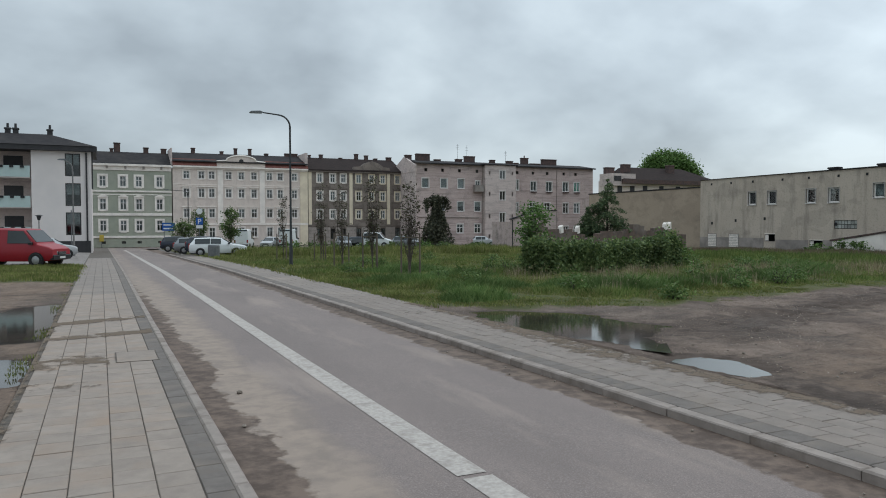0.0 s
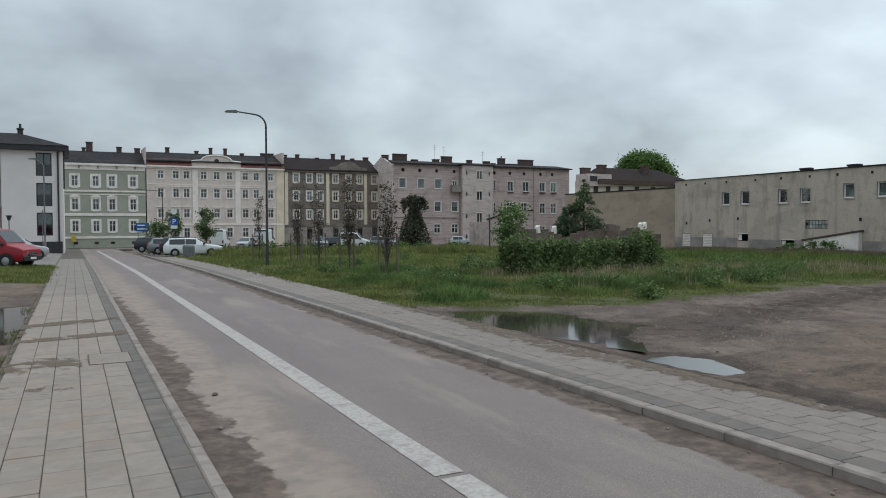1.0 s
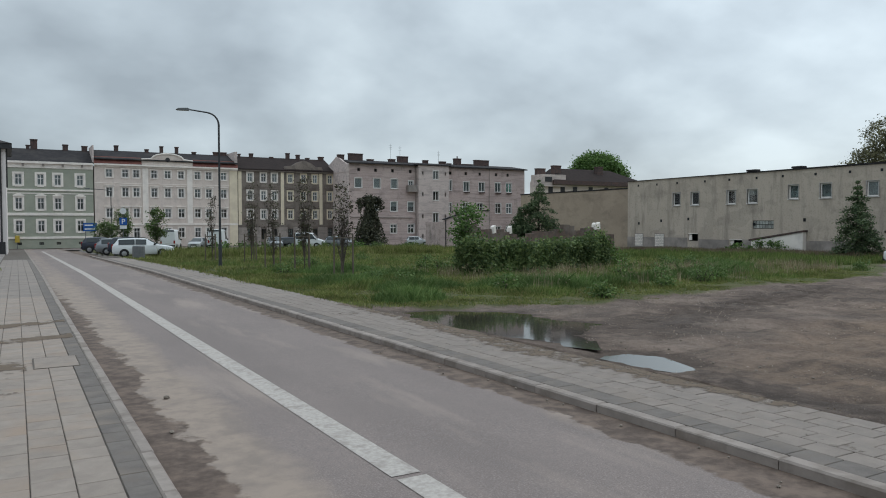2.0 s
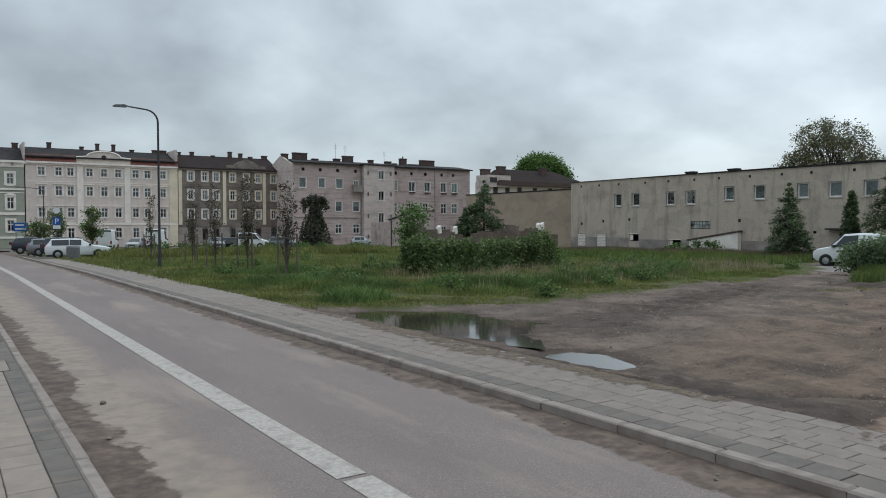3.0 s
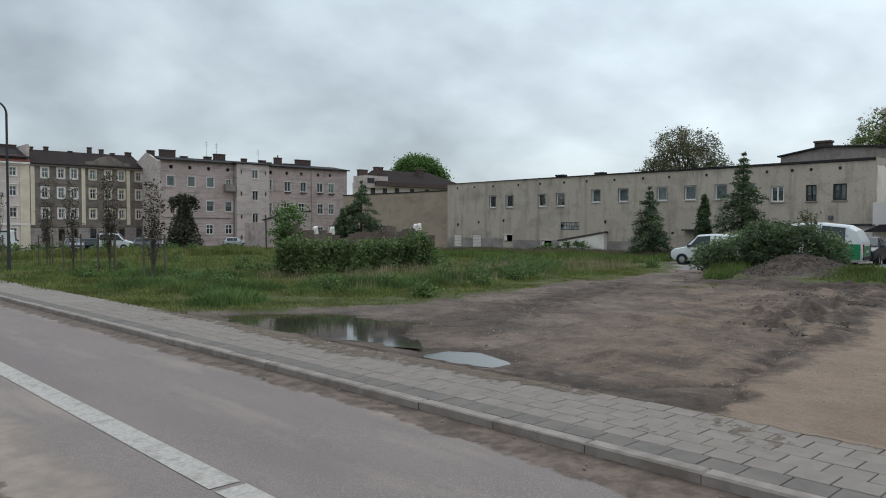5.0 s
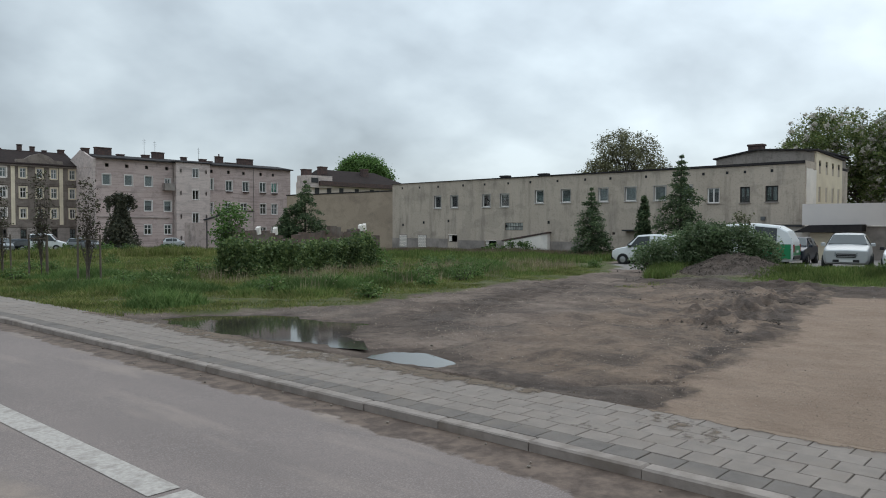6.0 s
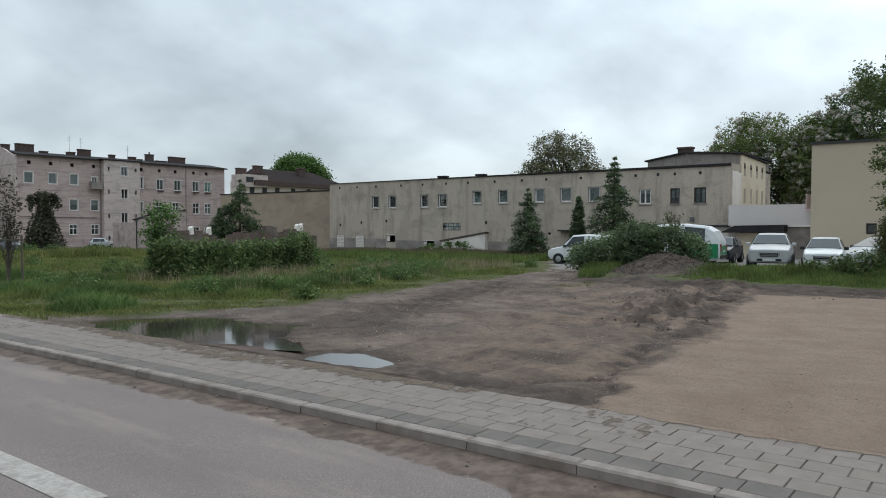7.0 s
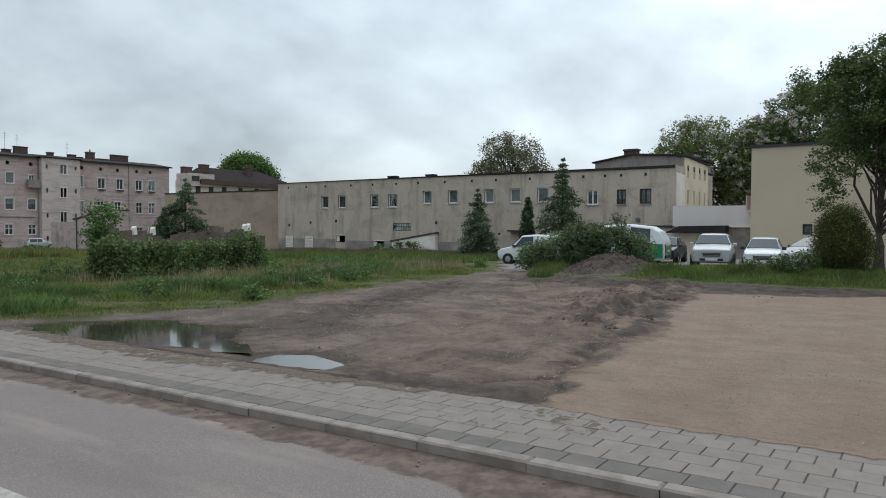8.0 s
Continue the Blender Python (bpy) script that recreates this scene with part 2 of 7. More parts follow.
def mix_ground():
    """Soil, sand, grass soil and gravel, laid out by the zone values of the ground sheet."""
    m = bpy.data.materials.new("wasteland_ground")
    m.use_nodes = True
    n, l = m.node_tree.nodes, m.node_tree.links
    b = n["Principled BSDF"]
    b.inputs["Specular IOR Level"].default_value = 0.12
    co = n.new("ShaderNodeTexCoord").outputs["Object"]

    def tex(s, d=8, r=0.62, st=(1, 1, 1)):
        mp = n.new("ShaderNodeMapping"); mp.inputs["Scale"].default_value = st
        l.new(co, mp.inputs[0])
        t = n.new("ShaderNodeTexNoise")
        t.inputs["Scale"].default_value, t.inputs["Detail"].default_value, t.inputs["Roughness"].default_value = s, d, r
        l.new(mp.outputs[0], t.inputs["Vector"])
        return t.outputs[0]

    def rng(f, lo, hi, a=0.0, z=1.0):
        r = n.new("ShaderNodeMapRange")
        for i, v in enumerate((lo, hi, a, z)):
            r.inputs[i + 1].default_value = v
        l.new(f, r.inputs[0])
        return r.outputs[0]

    def mixc(f, a, c):
        x = n.new("ShaderNodeMix"); x.data_type = "RGBA"
        l.new(f, x.inputs[0])
        for i, v in ((6, a), (7, c)):
            if isinstance(v, tuple):
                x.inputs[i].default_value = (*v, 1)
            else:
                l.new(v, x.inputs[i])
        return x.outputs[2]

    def zone(name, soft=0.25, s=1.6, amount=0.7):
        """A zone's value with a ragged rim."""
        a = n.new("ShaderNodeAttribute"); a.attribute_name = name
        q = n.new("ShaderNodeMath"); q.operation = "MULTIPLY_ADD"; q.inputs[1].default_value = amount
        l.new(tex(s), q.inputs[0]); l.new(a.outputs["Fac"], q.inputs[2])
        return rng(q.outputs[0], 0.5 + amount / 2 - soft, 0.5 + amount / 2 + soft)

    soil = mixc(rng(tex(0.9, 8, 0.6, (1, 0.45, 1)), 0.38, 0.62), (0.137, 0.103, 0.086), (0.241, 0.182, 0.149))
    tan = mixc(rng(tex(1.3, 8, 0.64, (1.5, 0.5, 1)), 0.38, 0.62), (0.181, 0.130, 0.099), (0.265, 0.191, 0.145))
    soil = mixc(zone("tan", 0.3, 0.8, 0.9), soil, tan)
    turned = n.new("ShaderNodeMapping"); turned.inputs["Rotation"].default_value = (0, 0, radians(40)); turned.inputs["Scale"].default_value = (0.28, 1.3, 1)
    l.new(co, turned.inputs[0])
    band = n.new("ShaderNodeTexNoise"); band.inputs["Scale"].default_value, band.inputs["Detail"].default_value, band.inputs["Roughness"].default_value = 0.9, 8, 0.66
    l.new(turned.outputs[0], band.inputs["Vector"])
    soil = mixc(rng(band.outputs[0], 0.52, 0.64, 0, 0.7), soil, (0.102, 0.079, 0.066))
    soil = mixc(rng(tex(0.42, 7, 0.66, (1, 0.7, 1)), 0.50, 0.62, 0, 0.7), soil, (0.088, 0.070, 0.060))
    soil = mixc(rng(tex(2.6, 9, 0.72, (1, 0.8, 1)), 0.50, 0.62, 0, 0.45), soil, (0.085, 0.066, 0.055))
    soil = mixc(rng(tex(9, 9, 0.75, (1, 0.9, 1)), 0.5, 0.62, 0, 0.4), soil, (0.073, 0.056, 0.047))
    soil = mixc(rng(tex(24, 3), 0.58, 0.70, 0, 0.6), soil, (0.260, 0.210, 0.175))
    mud = mixc(rng(tex(2.2), 0.4, 0.62), (0.064, 0.048, 0.040), (0.116, 0.088, 0.073))
    sand = mixc(rng(tex(1.1), 0.36, 0.64), (0.260, 0.184, 0.138), (0.324, 0.236, 0.180))
    sand = mixc(rng(tex(0.45, 6), 0.54, 0.72, 0, 0.6), sand, (0.244, 0.180, 0.138))
    sand = mixc(rng(tex(3.1, 9, 0.74, (1.4, 0.6, 1)), 0.54, 0.60, 0, 0.35), sand, (0.213, 0.157, 0.118))
    sand = mixc(rng(tex(12, 9, 0.75), 0.5, 0.60, 0, 0.5), sand, (0.229, 0.170, 0.130))
    sand = mixc(rng(tex(34, 3), 0.58, 0.70, 0, 0.6), sand, (0.374, 0.295, 0.235))
    grass = mixc(rng(tex(1.8), 0.38, 0.64), (0.071, 0.082, 0.030), (0.116, 0.112, 0.052))
    grass = mixc(rng(tex(0.5, 5), 0.52, 0.7), grass, (0.130, 0.108, 0.066))
    gravel = mixc(rng(tex(3.0), 0.4, 0.62), (0.208, 0.185, 0.170), (0.281, 0.255, 0.240))
    c = mixc(zone("gravel"), soil, gravel)
    c = mixc(zone("mud", 0.16, 3.4, 1.1), c, mud)
    c = mixc(zone("sand", 0.13, 2.6, 1.1), c, sand)
    c = mixc(zone("grass", 0.2, 2.2, 0.8), c, grass)
    l.new(c, b.inputs["Base Color"])
    l.new(rng(tex(0.30, 5), 0.45, 0.68, 0.95, 0.7), b.inputs["Roughness"])
    h = n.new("ShaderNodeMath"); h.operation = "MULTIPLY_ADD"; h.inputs[1].default_value = 0.55
    l.new(tex(14, 8, 0.78), h.inputs[0]); l.new(tex(3.2, 8, 0.68), h.inputs[2])
    bp = n.new("ShaderNodeBump"); bp.inputs["Strength"].default_value, bp.inputs["Distance"].default_value = 0.8, 0.12
    l.new(h.outputs[0], bp.inputs["Height"]); l.new(bp.outputs[0], b.inputs["Normal"])
    return m


def mix_asphalt():
    """Old grey asphalt with sand drifted along its kerbs and pale wheel-worn stains."""
    m = bpy.data.materials.new("worn_asphalt")
    m.use_nodes = True
    n, l = m.node_tree.nodes, m.node_tree.links
    b = n["Principled BSDF"]
    b.inputs["Roughness"].default_value = 0.82
    b.inputs["Specular IOR Level"].default_value = 0.3
    co = n.new("ShaderNodeTexCoord").outputs["Object"]

    def tex(s, d=6, st=(1, 1, 1), r=0.6):
        mp = n.new("ShaderNodeMapping"); mp.inputs["Scale"].default_value = st
        l.new(co, mp.inputs[0])
        t = n.new("ShaderNodeTexNoise")
        t.inputs["Scale"].default_value, t.inputs["Detail"].default_value, t.inputs["Roughness"].default_value = s, d, r
        l.new(mp.outputs[0], t.inputs["Vector"])
        return t.outputs[0]

    def rng(f, lo, hi, a=0.0, z=1.0):
        r = n.new("ShaderNodeMapRange")
        for i, v in enumerate((lo, hi, a, z)):
            r.inputs[i + 1].default_value = v
        l.new(f, r.inputs[0])
        return r.outputs[0]

    def mixc(f, a, c):
        x = n.new("ShaderNodeMix"); x.data_type = "RGBA"
        l.new(f, x.inputs[0])
        for i, v in ((6, a), (7, c)):
            if isinstance(v, tuple):
                x.inputs[i].default_value = (*v, 1)
            else:
                l.new(v, x.inputs[i])
        return x.outputs[2]

    def att(name):
        a = n.new("ShaderNodeAttribute"); a.attribute_name = name
        return a.outputs["Fac"]

    def ragged(name, s, amount, soft, st=(1, 0.5, 1)):
        q = n.new("ShaderNodeMath"); q.operation = "MULTIPLY_ADD"; q.inputs[1].default_value = amount
        l.new(tex(s, 7, st), q.inputs[0]); l.new(att(name), q.inputs[2])
        return rng(q.outputs[0], 0.5 + amount / 2 - soft, 0.5 + amount / 2 + soft)

    c = mixc(rng(tex(0.8, 5, (1, 0.3, 1)), 0.38, 0.64), (0.157, 0.125, 0.113), (0.194, 0.154, 0.139))
    c = mixc(rng(tex(75, 4), 0.48, 0.66, 0, 0.75), c, (0.300, 0.252, 0.236))
    c = mixc(rng(tex(7, 8), 0.5, 0.7, 0, 0.4), c, (0.164, 0.134, 0.125))
    c = mixc(rng(tex(50, 3), 0.54, 0.66, 0, 0.8), c, (0.135, 0.115, 0.107))
    c = mixc(rng(tex(0.55, 7, (1.6, 0.28, 1)), 0.55, 0.68, 0, 0.6), c, (0.310, 0.248, 0.212))
    c = mixc(ragged("sand", 1.8, 0.9, 0.2), c, mixc(rng(tex(3.5, 9), 0.40, 0.62), (0.285, 0.224, 0.183), (0.215, 0.172, 0.145)))
    c = mixc(ragged("mud", 3.2, 1.0, 0.05, (1, 0.8, 1)), c, mixc(rng(tex(5, 8), 0.38, 0.62), (0.075, 0.052, 0.041), (0.155, 0.111, 0.087)))
    l.new(c, b.inputs["Base Color"])
    bp = n.new("ShaderNodeBump"); bp.inputs["Strength"].default_value, bp.inputs["Distance"].default_value = 0.35, 0.006
    l.new(tex(140, 3), bp.inputs["Height"]); l.new(bp.outputs[0], b.inputs["Normal"])
    return m


M_ground, M_asphalt = mix_ground(), mix_asphalt()


# ---- building blocks ----
def part(name, bm, material, parent=None, label="", m=None):
    """Links a bmesh as one mesh object, under a thing or a part."""
    me = bpy.data.meshes.new(name)
    bm.to_mesh(me)
    bm.free()
    return put(name, me, material, parent, label, m)


def put(name, me, material, parent=None, label="", m=None):
    if material and not me.materials:
        me.materials.append(material)
    ob = new(name, me)
    if parent:
        ob.parent = parent
    if m is not None:
        ob.matrix_basis = m
    if label:
        ob["label"] = label
    return ob


def thing(name, m, label, category, group="", kind=""):
    ob = new(name)
    ob.empty_display_size = 0.2
    ob.matrix_basis = m
    return tagged(ob, label, category, group, kind)


def box(bm, x0, x1, y0, y1, z0, z1, cut=0.0):
    """A box; cut: width of the chamfer round its top."""
    lo = [bm.verts.new(p) for p in ((x0, y0, z0), (x1, y0, z0), (x1, y1, z0), (x0, y1, z0))]
    zs = [(0, z1)] if not cut else [(0, z1 - cut), (cut, z1)]
    rings = [lo]
    for c, z in zs:
        rings.append([bm.verts.new(p) for p in ((x0 + c, y0 + c, z), (x1 - c, y0 + c, z), (x1 - c, y1 - c, z), (x0 + c, y1 - c, z))])
    for a, b in zip(rings, rings[1:]):
        for i in range(4):
            bm.faces.new((a[i], a[(i + 1) % 4], b[(i + 1) % 4], b[i]))
    bm.faces.new(rings[-1])
    bm.faces.new(lo[::-1])
    return bm


def boxes(*rows):
    bm = bmesh.new()
    for r in rows:
        box(bm, *r)
    return bm


def tube(bm, pts, radii, sides=8, cap=True):
    """A round bar along points, with a radius at each."""
    rings = []
    for i, (p, r) in enumerate(zip(pts, radii)):
        p = Vector(p)
        d = (Vector(pts[min(i + 1, len(pts) - 1)]) - Vector(pts[max(i - 1, 0)]))
        if d.length < 1e-6:
            d = Vector((0, 0, 1))
        q = d.to_track_quat("Z", "Y")
        rings.append([bm.verts.new(p + q @ Vector((r * math.cos(2 * math.pi * k / sides), r * math.sin(2 * math.pi * k / sides), 0))) for k in range(sides)])
    for a, b in zip(rings, rings[1:]):
        for k in range(sides):
            bm.faces.new((a[k], a[(k + 1) % sides], b[(k + 1) % sides], b[k]))
    if cap:
        bm.faces.new(rings[0][::-1])
        bm.faces.new(rings[-1])
    return bm


def prism(bm, poly, y0, y1):
    """A polygon in x and z, drawn out from y0 to y1."""
    a = [bm.verts.new((x, y0, z)) for x, z in poly]
    b = [bm.verts.new((x, y1, z)) for x, z in poly]
    k = len(poly)
    for i in range(k):
        bm.faces.new((a[i], a[(i + 1) % k], b[(i + 1) % k], b[i]))
    bm.faces.new(a[::-1])
    bm.faces.new(b)
    return bm


def mesh_of(name, verts, faces):
    me = bpy.data.meshes.new(name)
    me.from_pydata(verts, [], faces)
    me.update()
    return me


def fall(x, y):
    """The land falls away gently all round the crossing."""
    x, y = np.asarray(x, dtype=float), np.asarray(y, dtype=float)
    r = np.hypot(x, y)
    z = np.minimum(-0.0068 * np.maximum(r - 4, 0), -0.0147 * (np.minimum(r, 130) - 22))
    # the gravel yard in the west lies a little higher
    z = z + 0.15 * np.clip((-1.0 - x) / 1.5, 0, 1) * np.clip((y - 27) / 10, 0, 1) * np.clip((95 - y) / 25, 0, 1) * np.clip((x + 60) / 20, 0, 1)
    # the car park in the east lies a little higher
    e, n = np.clip((x - 26) / 6, 0, 1), np.clip((17.5 - y) / 5, 0, 1) * np.clip((y + 60) / 30, 0, 1)
    return z + 0.26 * e * e * (3 - 2 * e) * n * n * (3 - 2 * n) * np.clip((90 - x) / 20, 0, 1)


def gz(x, y):
    return float(fall(x, y))


# ---- ground sheet ----
def wob(x, y, s, seed=0):
    """Smooth noise over the plan, about -1 to 1."""
    return (np.sin(x * s + 1.3 * seed) * np.cos(y * s * 1.13 + 0.7 * seed) + 0.6 * np.sin(x * s * 2.3 + y * s * 1.7 + seed) + 0.35 * np.cos(x * s * 4.1 - y * s * 3.7 + 2 * seed)) / 1.6


def grass_line(x):
    """The southern rim of the meadow."""
    return np.interp(x, (7.35, 7.97, 10.18, 12.28, 14.94, 19.65, 24.41, 30.36, 36.0, 42.0, 60.0), (17.42, 16.56, 15.95, 14.64, 14.84, 16.08, 16.52, 17.41, 19.6, 24.0, 27.0))


def track_line(x):
    """The southern rim of the dirt track that leads to the parked vans."""
    return np.interp(x, (25.05, 26.91, 30.5, 34.0, 40.0, 60.0), (13.05, 13.87, 15.25, 16.6, 19.0, 20.0))


def sand_line(x):
    return np.interp(x, (7.09, 8.24, 10.35, 12.17, 12.92, 14.88, 18.26, 24.89, 30.86), (3.24, 3.66, 4.1, 4.28, 4.03, 4.47, 5.2, 6.35, 6.58))


def ramp(v, w):
    return np.clip(0.5 + v / w, 0, 1)


# puddles: outline, depth of the water sheet at its middle
PUDDLES = (
    (((7.61, 11.91), (7.69, 13.09), (7.88, 14.83), (8.27, 15.97), (9.01, 15.93), (9.95, 15.19), (10.42, 14.45), (10.07, 13.26), (10.36, 11.81), (9.65, 11.21), (9.0, 10.76), (8.08, 9.58), (7.74, 10.63)), -0.06),
    (((7.64, 8.31), (7.59, 7.57), (7.67, 7.16), (8.03, 7.11), (8.47, 8.17), (8.22, 8.68)), -0.022),
    (((-2.6, 15.62), (-1.77, 15.06), (-1.09, 15.17), (-1.07, 17.58), (-1.05, 21.69), (-1.79, 21.48), (-2.41, 19.0)), -0.06),
    (((-1.95, 10.65), (-1.08, 10.86), (-1.05, 12.78), (-1.96, 13.0)), -0.05))
DIP = 0.029


def water_level(x, y, ring, z):
    cx, cy = np.mean([p[0] for p in ring]), np.mean([p[1] for p in ring])
    return gz(cx, cy) + z - (DIP if cx > 0 else 0.0) * ((x - cx) * math.sin(radians(40)) + (y - cy) * math.cos(radians(40)))


def inside(x, y, ring):
    """Distance to the outline, positive inside."""
    d = np.full(np.shape(x), 1e9)
    odd = np.zeros(np.shape(x), bool)
    for (ax, ay), (bx, by) in zip(ring, ring[1:] + ring[:1]):
        t = np.clip(((x - ax) * (bx - ax) + (y - ay) * (by - ay)) / ((bx - ax) ** 2 + (by - ay) ** 2), 0, 1)
        d = np.minimum(d, np.hypot(x - ax - t * (bx - ax), y - ay - t * (by - ay)))
        odd ^= ((ay > y) != (by > y)) & (x < (bx - ax) * (y - ay) / (by - ay + 1e-12) + ax)
    return np.where(odd, d, -d)


def hollow(x, y, z):
    """The ground, dug out under the puddles; and how near their rims are."""
    near = np.zeros(np.shape(x))
    for ring, wz in PUDDLES:
        d = inside(x, y, ring) + 0.10 + 0.12 * wob(x, y, 2.7, 3) + 0.06 * wob(x, y, 7.1, 5)
        w = water_level(x, y, ring, wz)
        f = np.clip((d + 1.5) / 1.4, 0, 1)
        f = f * f * (3 - 2 * f)
        z = z * (1 - f) + (w + np.where(d > 0, -0.10 * np.clip(d, 0, 0.6), -0.05 * d)) * f
        near = np.maximum(near, np.exp(-(np.minimum(d, 0) / 0.5) ** 2))
    return z, near


RUTS = (((7.84, 5.09), (8.93, 4.13)), ((7.72, 3.81), (8.35, 3.77), (8.98, 4.13), (9.51, 4.29), (11.53, 4.63), (12.38, 4.54)), ((9.97, 3.53), (12.31, 3.21)), ((13.04, 5.07), (15.88, 5.85), (19.46, 6.42)), ((14.58, 6.46), (18.06, 7.04), (22.11, 8.0)))
TABLE = np.random.default_rng(3).uniform(-1, 1, (256, 256))


def lumps(x, y, s, seed=0):
    """Fractal noise over the plan, about -1 to 1."""
    total, amp = 0.0, 1.0
    for k in range(4):
        u, v = x * s + 17.3 * seed + 5.1 * k, y * s + 9.7 * seed + 3.3 * k
        i, j = np.floor(u).astype(int), np.floor(v).astype(int)
        a, b = u - i, v - j
        a, b = a * a * (3 - 2 * a), b * b * (3 - 2 * b)
        t = lambda p, q: TABLE[(i + p) % 256, (j + q) % 256]
        total = total + amp * ((t(0, 0) * (1 - a) + t(1, 0) * a) * (1 - b) + (t(0, 1) * (1 - a) + t(1, 1) * a) * b)
        s, amp = s * 2.03, amp * 0.5
    return total / 1.35


def spoil(x, y):
    """The spoil heap's rise, 1 at its top."""
    rise = np.exp(-(((x - 30.9) / 2.0) ** 2 + ((y - 11.6) / 1.7) ** 2))
    return rise * (1 + 0.28 * lumps(x, y, 1.3, 41) + 0.16 * lumps(x, y, 4.2, 42))


def groove(x, y, line, width):
    """How near a line drawn over the plan is, 1 on it."""
    d = np.full(np.shape(x), 1e9)
    for (ax, ay), (bx, by) in zip(line, line[1:]):
        t = np.clip(((x - ax) * (bx - ax) + (y - ay) * (by - ay)) / ((bx - ax) ** 2 + (by - ay) ** 2), 0, 1)
        d = np.minimum(d, np.hypot(x - ax - t * (bx - ax), y - ay - t * (by - ay)))
    return np.exp(-((d + 0.04 * lumps(x, y, 3.0, 21)) / width) ** 2)


def build_ground():
    far = np.array([90, 130, 200, 320, 520, 900, 1600, 2800.0])
    xs = np.concatenate([-far[::-1], np.arange(-60, -8, 4.0), np.arange(-8, -1.2, 0.2), [-1.1, -1.0, -0.95, -0.9, -0.84, 1.2, 3.2, 5.2, 6.9, 7.28, 7.34], np.arange(7.42, 27, 0.1), np.arange(27, 33, 0.16), np.arange(33, 60, 0.8), np.arange(60, 90, 6.0), far])
    ys = np.concatenate([-far[::-1], np.arange(-80, -8, 6.0), np.arange(-8, 2, 0.22), np.arange(2, 17, 0.1), np.arange(17, 24, 0.2), np.arange(24, 60, 0.7), np.arange(60, 130, 4.0), far[2:]])
    x, y = np.meshgrid(xs, ys)
    z = fall(x, y)
    bed = (x > -0.92) & (x < 7.3) & (y > -75) & (y < 121)
    z = np.where(bed, z - 0.25, z)
    cross = (y > 109) & (y < 126) & ~bed
    z = np.where(cross, z - 0.12, z)
    east = x > 7.3
    g_n = ramp(y - grass_line(x) + 0.35 * wob(x, y, 1.3), 0.8) * east
    # rough verge south of the track, up to the parked cars
    g_s = ramp(track_line(x) - y, 1.0) * ramp(x - 27.3 - 0.4 * wob(x, y, 0.9, 2), 1.2) * ramp(33.2 - x, 1.5)
    g_w = ramp(y - 30.5 - 0.5 * wob(x, y, 0.8, 1), 1.5) * (x < -0.9) * ramp(45 - y, 1.5)
    far_g = ((np.hypot(x, y) > 170) | (y < -12)) * 1.0
    grass = np.clip(np.maximum.reduce([g_n * (y < 108), g_s, g_w, far_g]), 0, 1)
    sand = ramp(sand_line(x) - y + 0.3 * lumps(x, y, 1.5, 5), 0.7) * ramp(24.0 + 0.35 * (5 - y) - x + 0.3 * wob(x, y, 1.5, 6), 0.7) * east
    mud = np.maximum.reduce([
        np.exp(-((x - 26.6 - 0.3 * wob(x, y, 1, 7)) / 2.0) ** 2) * (y < 14) * east,
        np.exp(-((y - sand_line(x) - 0.5) / 0.45) ** 2) * (0.25 + 0.7 * ramp(x - 10, 6)) * (0.8 + 0.5 * wob(x, y, 1.4, 9)) * east * 0.9,
        np.exp(-((x - 7.7) / 0.6) ** 2) * (y > 3) * (y < 15) * np.interp(y, (6, 8), (0.7, 0.35)),
        0.62 * hollow(x, y, z)[1],
        0.68 * np.exp(-((y - 10.2 - 0.33 * (x - 9)) / 1.4) ** 2) * ramp(x - 9, 4) * ramp(26 - x, 6)])
    # a rut beside the sand, a scrape across the soil and a dark hollow by the pavement
    churned = np.exp(-((y - sand_line(x) - 1.7) / 1.6) ** 2) * ramp(x - 14, 6) * ramp(29 - x, 2) * east
    mud = np.maximum(mud, churned * (0.62 + 0.55 * lumps(x, y, 1.6, 31)))
    ruts = np.maximum.reduce([groove(x, y, a, 0.12) for a in RUTS])
    mud = np.maximum(mud, 0.8 * ruts * (0.75 + 0.5 * lumps(x, y, 5.0, 3)) * east)
    tan = np.maximum(ramp(7.9 + 0.34 * (x - 11) + 0.5 * wob(x, y, 0.7, 12) - y, 2.5) * ramp(x - 8.0, 1.5) * east, (x < -0.9) * 0.6)
    gravel = np.maximum(ramp(x - 33.4, 2) * ramp(track_line(x) + 3.5 - y, 2), ((x < -0.9) & (y > 45) | (x > 7) & (y > 58) & (x < 20)) * 1.0)
    bump = 0.035 * wob(x, y, 2.6, 4) + 0.05 * wob(x, y, 0.9, 8)
    rough = east * ramp(y - sand_line(x), 1.5) * ramp(x - 8.6, 2.5) * ramp(40 - x, 4) * (1 - 0.5 * grass)
    z = z + bump * rough + (0.010 * lumps(x, y, 2.5, 5) + 0.006 * lumps(x, y, 7, 6)) * sand
    # trodden lumps, wheel ruts along the way to the vans, and turned earth next to the sand
    z = z + rough * (0.030 * lumps(x, y, 1.7, 1) + 0.012 * lumps(x, y, 6.0, 2))
    along = (y - 8.3) - 0.36 * (x - 9) + 0.25 * lumps(x, y, 0.5, 8)
    z = z + rough * ramp(x - 10, 3) * 0.022 * np.sin(along * 4.4) * (0.4 + 0.6 * lumps(x, y, 0.7, 9))
    churn = np.exp(-((y - sand_line(x) - 1.7) / 1.5) ** 2) * ramp(x - 15, 5) * ramp(28 - x, 2) * east * (1 - sand)
